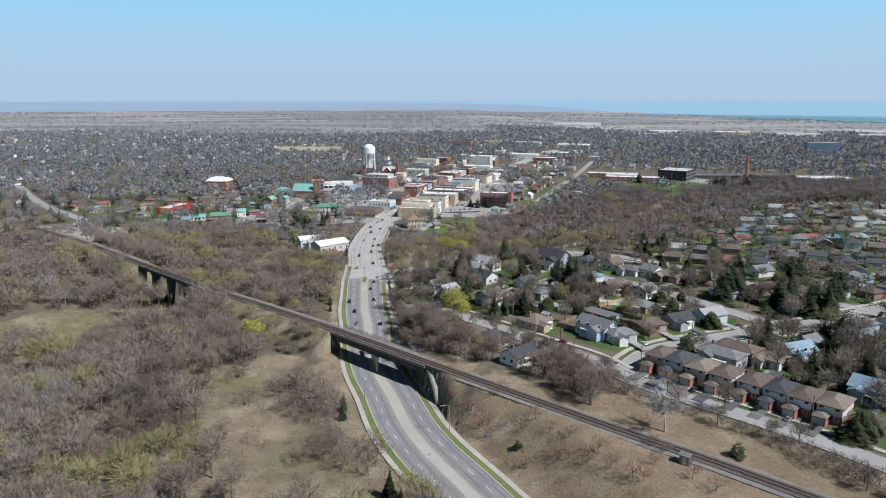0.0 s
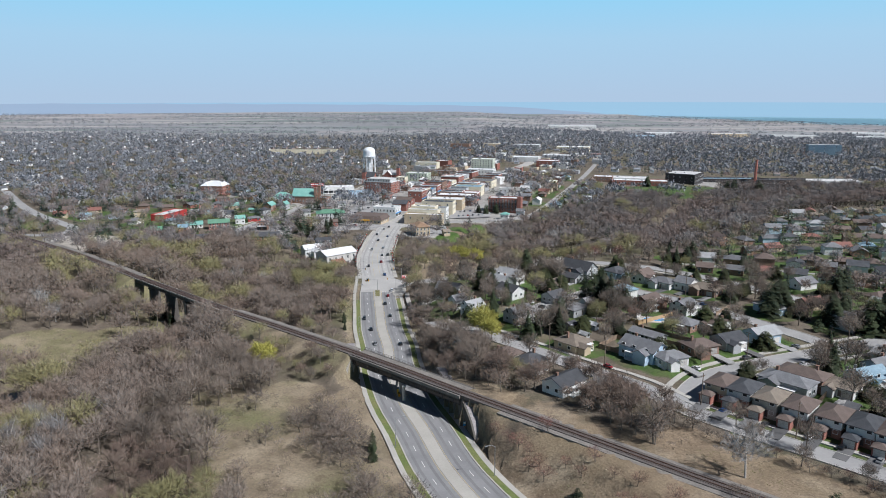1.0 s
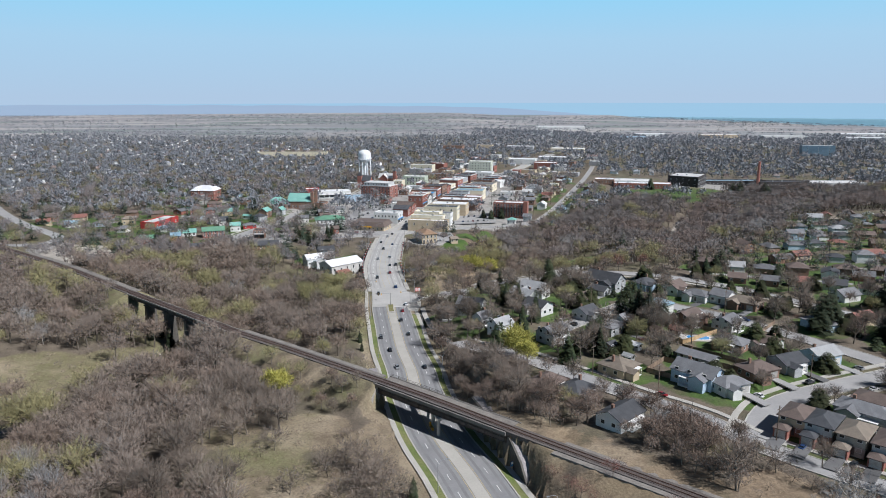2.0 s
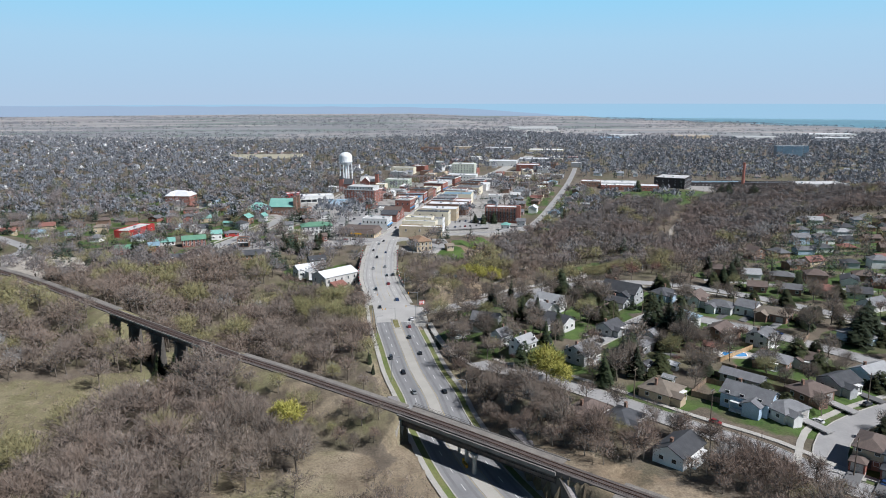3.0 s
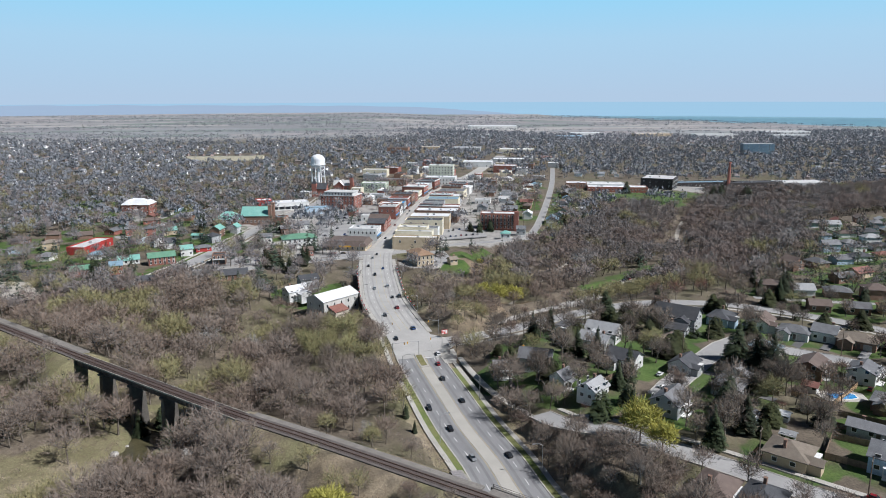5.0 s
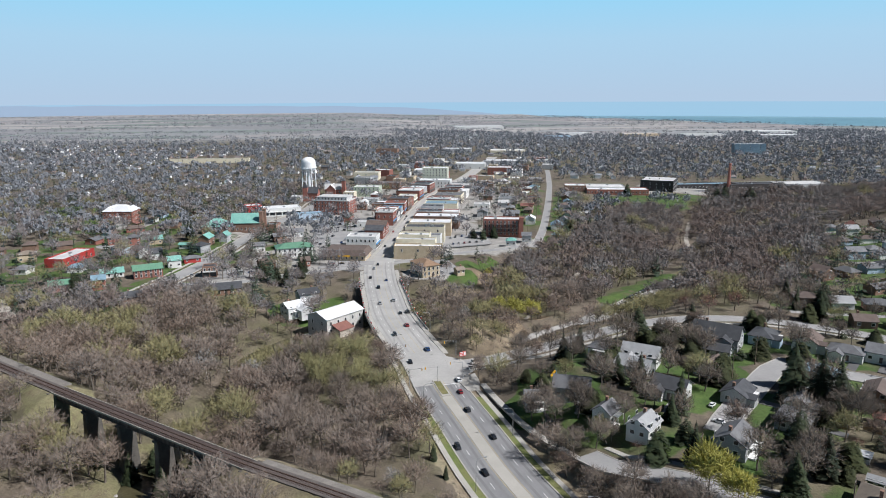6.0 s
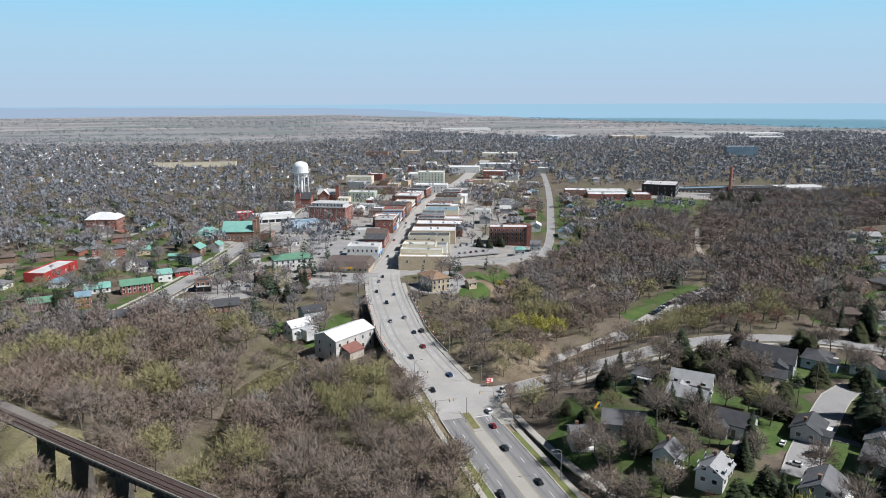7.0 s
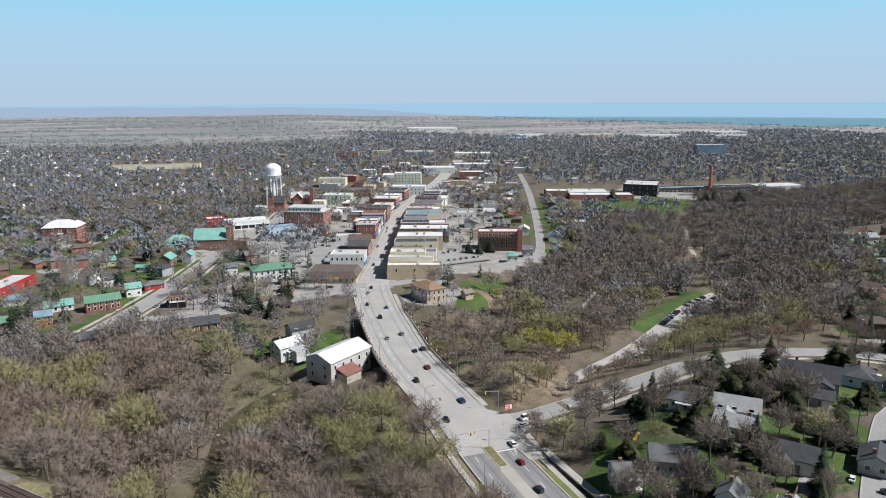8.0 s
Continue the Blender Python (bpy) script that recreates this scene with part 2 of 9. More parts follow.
def ground_mat():
    """Leaf litter, dry grass, lawn and built-up ground, mixed by the cover that the plan gives."""
    m = bpy.data.materials.new("ground_cover")
    m.use_nodes = True
    n, k = m.node_tree.nodes, m.node_tree.links
    p = n["Principled BSDF"]
    p.inputs["Roughness"].default_value = 0.95
    co = n.new("ShaderNodeTexCoord")

    def noise_at(scale, detail=5):
        t = n.new("ShaderNodeTexNoise")
        t.inputs["Scale"].default_value = scale
        t.inputs["Detail"].default_value = detail
        k.new(co.outputs["Object"], t.inputs["Vector"])
        return t.outputs["Fac"]

    def rng(v, lo, hi, a, b):
        r = n.new("ShaderNodeMapRange")
        for s, x in (("From Min", lo), ("From Max", hi), ("To Min", a), ("To Max", b)):
            r.inputs[s].default_value = x
        k.new(v, r.inputs["Value"])
        return r.outputs["Result"]

    def mixed(f, a, b):
        x = n.new("ShaderNodeMix")
        x.data_type = "RGBA"
        k.new(f, x.inputs[0])
        for i, c in ((6, a), (7, b)):
            if isinstance(c, tuple):
                x.inputs[i].default_value = (*c, 1)
            else:
                k.new(c, x.inputs[i])
        return x.outputs[2]

    patch, mid, fine = noise_at(0.03), noise_at(0.15), noise_at(1.6, 3)
    f_patch, f_mid = rng(patch, 0.35, 0.65, 0, 1), rng(mid, 0.35, 0.65, 0, 1)
    litter = mixed(f_mid, (0.105, 0.086, 0.064), (0.165, 0.135, 0.10))
    litter = mixed(rng(patch, 0.48, 0.68, 0, 0.65), litter, (0.11, 0.115, 0.045))
    dry = mixed(f_mid, (0.16, 0.127, 0.085), (0.255, 0.207, 0.143))
    east = n.new("ShaderNodeSeparateXYZ")
    k.new(co.outputs["Object"], east.inputs[0])
    greener = n.new("ShaderNodeMath")
    greener.operation = "MULTIPLY"
    k.new(rng(patch, 0.47, 0.64, 0, 0.7), greener.inputs[0])
    k.new(rng(east.outputs[0], -45, 5, 1.0, 0.3), greener.inputs[1])
    dry = mixed(greener.outputs[0], dry, (0.14, 0.15, 0.058))
    dry = mixed(rng(east.outputs[0], -20, 20, 0.0, 0.4), dry, (0.24, 0.165, 0.105))
    dry = mixed(rng(east.outputs[0], -130, -75, 0.6, 0.0), dry, (0.155, 0.152, 0.07))
    dry = mixed(rng(noise_at(0.055), 0.54, 0.66, 0, 0.7), dry, (0.33, 0.275, 0.195))
    dry = mixed(rng(noise_at(0.45), 0.52, 0.70, 0, 0.55), dry, (0.13, 0.095, 0.065))
    lawn = mixed(f_mid, (0.042, 0.085, 0.014), (0.08, 0.125, 0.028))
    lawn = mixed(rng(noise_at(0.07), 0.50, 0.66, 0, 0.8), lawn, (0.10, 0.085, 0.05))
    urban = mixed(f_mid, (0.25, 0.24, 0.225), (0.36, 0.345, 0.32))
    at = n.new("ShaderNodeAttribute")
    at.attribute_name = "cover"
    sp = n.new("ShaderNodeSeparateColor")
    k.new(at.outputs["Color"], sp.inputs[0])
    # ragged borders between the covers
    edge = rng(mid, 0.3, 0.7, -0.25, 0.25)

    def border(v):
        a = n.new("ShaderNodeMath")
        a.operation = "ADD"
        k.new(v, a.inputs[0])
        k.new(edge, a.inputs[1])
        return rng(a.outputs[0], 0.38, 0.62, 0, 1)

    col = mixed(border(sp.outputs[1]), litter, dry)
    col = mixed(border(sp.outputs[0]), col, lawn)
    col = mixed(border(sp.outputs[2]), col, urban)
    # farmland: long fields of stubble, bare soil, winter wheat and pasture
    lay = n.new("ShaderNodeMapping")
    lay.inputs["Rotation"].default_value = (0, 0, radians(16))
    lay.inputs["Scale"].default_value = (0.0022, 0.0062, 0)
    k.new(co.outputs["Object"], lay.inputs["Vector"])
    cell = n.new("ShaderNodeTexVoronoi")
    cell.inputs["Scale"].default_value = 1.0
    cell.inputs["Randomness"].default_value = 0.85
    k.new(lay.outputs[0], cell.inputs["Vector"])
    tone = n.new("ShaderNodeSeparateColor")
    k.new(cell.outputs["Color"], tone.inputs[0])
    crop = n.new("ShaderNodeValToRGB")
    crop.color_ramp.interpolation = "CONSTANT"
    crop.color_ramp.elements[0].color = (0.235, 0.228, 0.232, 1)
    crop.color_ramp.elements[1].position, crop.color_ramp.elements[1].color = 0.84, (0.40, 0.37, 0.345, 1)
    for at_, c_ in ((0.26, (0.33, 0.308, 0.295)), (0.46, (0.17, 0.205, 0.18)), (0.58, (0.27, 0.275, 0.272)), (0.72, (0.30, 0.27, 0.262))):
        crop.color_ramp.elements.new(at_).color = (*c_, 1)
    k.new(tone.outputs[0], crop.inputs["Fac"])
    # grey-blue mixed over the fields paints distance haze into their colour
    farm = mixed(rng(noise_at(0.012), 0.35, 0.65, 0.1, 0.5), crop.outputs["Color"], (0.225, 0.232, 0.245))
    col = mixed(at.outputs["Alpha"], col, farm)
    hsv = n.new("ShaderNodeHueSaturation")
    k.new(col, hsv.inputs["Color"])
    k.new(rng(fine, 0.25, 0.75, 0.72, 1.28), hsv.inputs["Value"])
    k.new(hsv.outputs["Color"], p.inputs["Base Color"])
    bp = n.new("ShaderNodeBump")
    bp.inputs["Strength"].default_value = 0.6
    bp.inputs["Distance"].default_value = 0.3
    k.new(fine, bp.inputs["Height"])
    k.new(bp.outputs["Normal"], p.inputs["Normal"])
    return m


GROUND = ground_mat()


# ---------- mesh helpers ----------
class Geo:
    """Collects boxes, prisms and tubes for one mesh."""

    def __init__(self):
        self.v, self.f, self.m = [], [], []

    def add(self, verts, faces, m=0):
        o = len(self.v)
        self.v += [tuple(p) for p in verts]
        self.f += [tuple(i + o for i in f) for f in faces]
        self.m += [m] * len(faces)
        return self

    def box(self, x0, y0, z0, x1, y1, z1, m=0):
        v = [(x0, y0, z0), (x1, y0, z0), (x1, y1, z0), (x0, y1, z0), (x0, y0, z1), (x1, y0, z1), (x1, y1, z1), (x0, y1, z1)]
        return self.add(v, [(3, 2, 1, 0), (4, 5, 6, 7), (0, 1, 5, 4), (1, 2, 6, 5), (2, 3, 7, 6), (3, 0, 4, 7)], m)

    def prism(self, ring, z0, z1, m=0):
        """An upright prism over a ring of (x, y), counter-clockwise."""
        n = len(ring)
        v = [(x, y, z0) for x, y in ring] + [(x, y, z1) for x, y in ring]
        return self.add(v, [tuple(range(n - 1, -1, -1)), tuple(range(n, 2 * n))] + [(i, (i + 1) % n, n + (i + 1) % n, n + i) for i in range(n)], m)

    def tube(self, a, b, ra, rb, n=6, m=0):
        a, b = Vector(a), Vector(b)
        q = (b - a).to_track_quat("Z", "Y")
        v = []
        for c, r in ((a, ra), (b, rb)):
            v += [c + q @ Vector((r * math.cos(2 * math.pi * i / n), r * math.sin(2 * math.pi * i / n), 0)) for i in range(n)]
        return self.add(v, [(i, (i + 1) % n, n + (i + 1) % n, n + i) for i in range(n)] + [tuple(range(n - 1, -1, -1)), tuple(range(n, 2 * n))], m)

    def lathe(self, profile, n=16, m=0):
        """A body of revolution about z; profile: (radius, z) from below."""
        v = [(r * math.cos(2 * math.pi * i / n), r * math.sin(2 * math.pi * i / n), z) for r, z in profile for i in range(n)]
        f = [(k * n + i, k * n + (i + 1) % n, (k + 1) * n + (i + 1) % n, (k + 1) * n + i) for k in range(len(profile) - 1) for i in range(n)]
        return self.add(v, f + [tuple(range(n - 1, -1, -1)), tuple(range((len(profile) - 1) * n, len(profile) * n))], m)

    def mesh(self, name, mats):
        me = bpy.data.meshes.new(name)
        me.from_pydata(self.v, [], self.f)
        for m in mats:
            me.materials.append(m)
        if any(self.m):
            me.polygons.foreach_set("material_index", self.m)
        me.update()
        return me


def part(name, geo, mats, parent=None, label="", m=None):
    """One mesh object, from a Geo or a shared mesh, under a thing or a part."""
    mats = mats if isinstance(mats, (list, tuple)) else [mats]
    me = geo if isinstance(geo, bpy.types.Mesh) else geo.mesh(name, mats)
    ob = new(name, me)
    if parent:
        ob.parent = parent
    if m is not None:
        ob.matrix_basis = m
    return tagged(ob, label) if label else ob


def thing(name, label, category, m=None, group="", kind=""):
    """An empty at a thing's base."""
    ob = new(name)
    ob.empty_display_size = 0.5
    if m is not None:
        ob.matrix_basis = m
    return tagged(ob, label, category, group, kind)


def raw_mesh(name, verts, tris, mats, index=None):
    """A mesh of triangles from arrays."""
    me = bpy.data.meshes.new(name)
    nv, nt = len(verts), len(tris)
    me.vertices.add(nv)
    me.vertices.foreach_set("co", np.asarray(verts, dtype=np.float32).ravel())
    me.loops.add(nt * 3)
    me.loops.foreach_set("vertex_index", np.asarray(tris, dtype=np.int32).ravel())
    me.polygons.add(nt)
    me.polygons.foreach_set("loop_start", np.arange(0, nt * 3, 3, dtype=np.int32))
    for m in mats:
        me.materials.append(m)
    if index is not None:
        me.polygons.foreach_set("material_index", np.asarray(index, dtype=np.int32))
    me.update(calc_edges=True)
    return me


def smooth(points, step=4.0):
    """A rounded line through points, cut into even steps."""
    p = [np.array(q, float) for q in points]
    p = [2 * p[0] - p[1]] + p + [2 * p[-1] - p[-2]]
    out = []
    for i in range(1, len(p) - 2):
        a, b, c, d = p[i - 1:i + 3]
        n = max(1, int(np.linalg.norm(c - b) / step))
        for j in range(n):
            t = j / n
            out.append(0.5 * (2 * b + (c - a) * t + (2 * a - 5 * b + 4 * c - d) * t * t + (3 * b - a - 3 * c + d) * t ** 3))
    out.append(p[-2])
    return np.array(out)


def near_line(X, Y, line):
    """For arrays of places: the distance to a line of (x, y, z), the line's height there, the side (+ to its left) and how far along it."""
    best = np.full(X.shape, 1e9)
    zz, side, along = np.zeros(X.shape), np.zeros(X.shape), np.zeros(X.shape)
    run = 0.0
    for a, b in zip(line[:-1], line[1:]):
        dx, dy = b[0] - a[0], b[1] - a[1]
        l2 = dx * dx + dy * dy + 1e-9
        t = np.clip(((X - a[0]) * dx + (Y - a[1]) * dy) / l2, 0, 1)
        ex, ey = X - a[0] - t * dx, Y - a[1] - t * dy
        d = np.hypot(ex, ey)
        hit = d < best
        best = np.where(hit, d, best)
        zz = np.where(hit, a[2] + t * (b[2] - a[2]), zz)
        side = np.where(hit, np.sign(dx * ey - dy * ex), side)
        along = np.where(hit, run + t * math.sqrt(l2), along)
        run += math.sqrt(l2)
    return best, zz, side, along


def step01(v, a, b):
    t = np.clip((v - a) / (b - a), 0, 1)
    return t * t * (3 - 2 * t)


def offset_line(line, off):
    """A line shifted sideways, + to the left."""
    d = np.gradient(line[:, :2], axis=0)
    d /= np.linalg.norm(d, axis=1)[:, None] + 1e-9
    out = line.copy()
    out[:, 0] -= d[:, 1] * off
    out[:, 1] += d[:, 0] * off
    return out


def ribbon(line, left, right, top=0.0, thick=0.5):
    """A slab along a line, from its left to its right edge (+ to the left), its top raised by top."""
    a, b = offset_line(line, left), offset_line(line, right)
    n = len(line)
    g = Geo()
    v = []
    for i in range(n):
        for q, h in ((a, top), (b, top), (b, top - thick), (a, top - thick)):
            v.append((q[i, 0], q[i, 1], q[i, 2] + h))
    f = []
    for i in range(n - 1):
        o, p = 4 * i, 4 * i + 4
        f += [(o, o + 1, p + 1, p), (o + 1, o + 2, p + 2, p + 1), (o + 3, o, p, p + 3), (o + 2, o + 3, p + 3, p + 2)]
    f += [(3, 2, 1, 0), (4 * n - 4, 4 * n - 3, 4 * n - 2, 4 * n - 1)]
    return g.add(v, [q[::-1] for q in f])


def cut_line(line, s0, s1):
    """The stretch of a line between two distances along it."""
    s = np.concatenate([[0], np.cumsum(np.linalg.norm(np.diff(line[:, :2], axis=0), axis=1))])
    keep = [s0] + [v for v in s if s0 + 0.3 < v < s1 - 0.3] + [s1]
    return np.stack([np.interp(keep, s, line[:, i]) for i in range(line.shape[1])], axis=1)


def line_at(line, s):
    """The place on a line at a distance along it, and its heading in degrees."""
    c = np.concatenate([[0], np.cumsum(np.linalg.norm(np.diff(line[:, :2], axis=0), axis=1))])
    p = [float(np.interp(s, c, line[:, i])) for i in range(line.shape[1])]
    q = [float(np.interp(s + 1.0, c, line[:, i])) for i in range(2)]
    r = [float(np.interp(s - 1.0, c, line[:, i])) for i in range(2)]
    return p, math.degrees(math.atan2(q[1] - r[1], q[0] - r[0]))


def along_of(line, x, y):
    return float(near_line(np.array([x]), np.array([y]), line)[3][0])

# ---------- the plan: creek, roads and railway, as lines of (x, y, z) ----------
def flat(points, z):
    return smooth([(x, y, z) for x, y in points], 6.0)


CREEK = flat([(-330, 120), (-255, 175), (-190, 235), (-150, 285), (-136, 322), (-132, 346), (-120, 372), (-116, 402), (-111, 428), (-84, 456),
              (-45, 472), (0, 484), (60, 512), (120, 545), (180, 592), (240, 645), (330, 700), (450, 760), (620, 820), (950, 900)], -17.6)
MAIN = flat([(100, 20), (70, 58), (45, 96), (26, 126), (14, 146), (4, 165), (-4, 180), (-11, 197), (-17, 218), (-24, 240), (-30, 270), (-32, 289), (-36, 312),
             (-39, 339), (-42, 366), (-44, 396), (-47, 420), (-50, 450), (-50, 480), (-49, 516), (-45, 560), (-34, 600), (-24, 639), (-6, 704), (12, 766),
             (35, 832), (74, 926), (109, 1007), (162, 1147), (205, 1260)], -9.0)
RAIL = flat([(190, 40), (140, 89), (85, 142), (65, 161), (49, 175), (28, 194.5), (-1, 221.3), (-25, 244.5), (-52, 268.5), (-79, 292), (-101, 310.5), (-128, 335), (-163, 368),
             (-220, 422), (-252, 449), (-300, 489), (-420, 590), (-700, 830)], 0.0)
STREET_A = smooth([(-14, 306, -4.0), (-11, 298, -3.0), (2, 285.5, -1.0), (12.4, 272.8, -0.3), (22.5, 260.5, 0), (37, 243, 0), (51, 228, 0), (61, 210.5, 0), (77, 193, 0), (90, 180.2, 0), (100, 169, 0), (109.5, 157, 0), (128, 131, 0), (154, 98, 0)], 6)
FOOTPATH = smooth([(-27.2, 368, -8.9), (-25.5, 348, -7.8), (-21.7, 325, -6.6), (-14, 305, -5.5), (-5, 285, -4), (8, 262, -2)], 6)
STREET_B = flat([(60, 216), (72, 232), (87, 242), (117, 254), (152, 267), (191, 286), (250, 316), (330, 360)], 0.0)
STREET_C = flat([(23, 304), (30, 311), (47, 326), (65, 341), (74, 346), (83, 334), (96, 322), (109, 303), (124, 278), (133, 260)], 0.0)
STREET_E = smooth([(-40, 385, -9), (-30, 387, -8.95), (-20, 388, -8.6), (-10.5, 390, -8.0), (2, 391.3, -6.5), (13, 393, -5), (24, 394.4, -3.5), (34, 396, -2.4), (45, 396.4, -1.2), (56, 396.5, -0.4), (67, 395.5, 0), (86, 391, 0), (102, 382, 0), (122, 363, 0), (140, 338, 0), (165, 300, 0), (182, 283, 0)], 6)
PARK_ROAD = smooth([(-6, 386, -7.2), (-2, 398, -9), (6, 413, -10.5), (20, 424.5, -11.8), (36, 435, -12.6), (57, 451, -13), (79, 469, -13.2), (99, 486, -13.5), (126, 503, -14), (146, 514, -15)], 6)
TRAIL = smooth([(146, 514, -15), (156, 540, -15.5), (172, 580, -16.2), (190, 618, -17), (215, 660, -18), (240, 700, -19)], 6)
CREEK_PATH = smooth([(14, 452, -15), (24, 466, -15.6), (36, 484, -15.8), (52, 506, -15), (70, 528, -14)], 6)
STREET_G = flat([(-178, 500), (-165, 532), (-149, 580), (-136, 632), (-122, 686), (-92, 761), (-82, 808), (-58, 890)], -9.0)
STREET_G2 = flat([(-165, 530), (-143, 525), (-120, 528), (-95, 538), (-69, 546), (-50, 552)], -9.0)
STREET_H = flat([(-42, 554), (-20, 560), (3, 572), (39, 579), (66, 596), (70, 604)], -9.0)
STREET_J = flat([(58, 580), (68, 600), (89, 650), (129, 758), (171, 877), (208, 990), (225, 1045)], -9.0)
STREET_K = flat([(-420, 525), (-330, 508), (-280, 507), (-277, 530), (-300, 556), (-334, 590), (-380, 645), (-450, 740)], -5.0)
STREET_L = flat([(-330, 600), (-240, 625), (-220, 640), (-150, 585)], -9.0)
STREET_M = flat([(-235, 560), (-222, 640), (-190, 760)], -9.0)
RES_LINES = [flat(p, -2.5) for p in ([(112, 395), (160, 375), (215, 350), (300, 325), (380, 300)], [(188, 403), (220, 392), (290, 372), (380, 350)],
                                      [(238, 438), (270, 430), (330, 416), (420, 400)], [(310, 479), (340, 472), (400, 462), (480, 450)],
                                      [(260, 560), (340, 535), (440, 520), (560, 510)],
                                      [(205, 468), (260, 461), (340, 452), (430, 440)], [(228, 505), (290, 497), (380, 488), (470, 480)], [(160, 428), (190, 434), (225, 432)])]
SHORE = flat([(5600, -300), (4000, 900), (2374, 2530), (1950, 3120), (1500, 4100), (1150, 5600)], -45.0)[::8][::-1]

def beside(line, off, gap, r):
    """Lawns in a row along a street."""
    pts = []
    for s in np.arange(8, 240, gap):
        p, h = line_at(line, s)
        a = radians(h + 90)
        pts.append((p[0] + math.cos(a) * off, p[1] + math.sin(a) * off, r))
    return pts


# lawns, dry meadows and built-up ground: (x, y, radius)
DRY = [(-176, 300, 24), (-150, 318, 17), (-160, 252, 9), (-62, 205, 17), (-45, 182, 22), (-30, 160, 20), (-62, 238, 12), (-66, 180, 13), (-55, 150, 16),
       (18, 190, 14), (30, 172, 18), (45, 156, 18), (60, 140, 20), (80, 120, 25), (60, 185, 9), (80, 164, 10), (96, 145, 14), (115, 118, 18), (10, 528, 16), (22, 545, 11),
       (-3, 500, 9), (70, 174, 12), (88, 156, 12), (54, 192, 9), (-15, 402, 12), (-24, 424, 11), (-4, 424, 10), (-12, 442, 10), (14, 446, 9), (4, 405, 8), (16, 412, 8), (30, 420, 8), (46, 430, 8), (-57, 241, 8), (-85, 239, 9), (-60, 285, 8), (-205, 440, 14), (-73, 220, 12), (-154, 243, 12), (-34, 215, 12), (-50, 158, 16), (-46, 230, 10), (-39, 238, 8)]
LAWN = [(8, 542, 10), (22, 553, 8), (222, 772, 34), (265, 780, 30), (290, 792, 24), (240, 792, 22), (262, 790, 26), (238, 748, 25), (200, 760, 22), (62, 466, 7), (74, 476, 8), (88, 488, 9), (102, 499, 9), (116, 508, 8), (-80, 478, 9), (-72, 492, 8), (-98, 482, 9),
        (-186, 612, 10), (-176, 575, 8), (-205, 585, 9), (-248, 700, 14), (-290, 620, 16), (-320, 560, 14), (-262, 660, 12), (-340, 690, 18), (-190, 700, 12), (-300, 800, 30), (-237, 590, 10), (-243, 560, 14), (-268, 742, 26), (-155, 585, 9), (-163, 555, 8), (-147, 640, 9), (-170, 640, 9), (-150, 605, 9), (-2, 352, 10), (-8, 356, 10), (80, 600, 8)]
LAWN += beside(STREET_G, 12, 12, 5) + beside(STREET_G, -12, 26, 5)
URBAN = [(-30, 640, 75), (-70, 700, 85), (0, 760, 90), (40, 860, 100), (20, 610, 45), (-120, 720, 60), (-90, 580, 34), (-60, 570, 30), (-130, 545, 18), (-22, 525, 14), (-238, 480, 20), (-262, 498, 18),
         (250, 850, 34), (340, 870, 60), (110, 930, 45), (-225, 720, 16), (-215, 645, 12)]


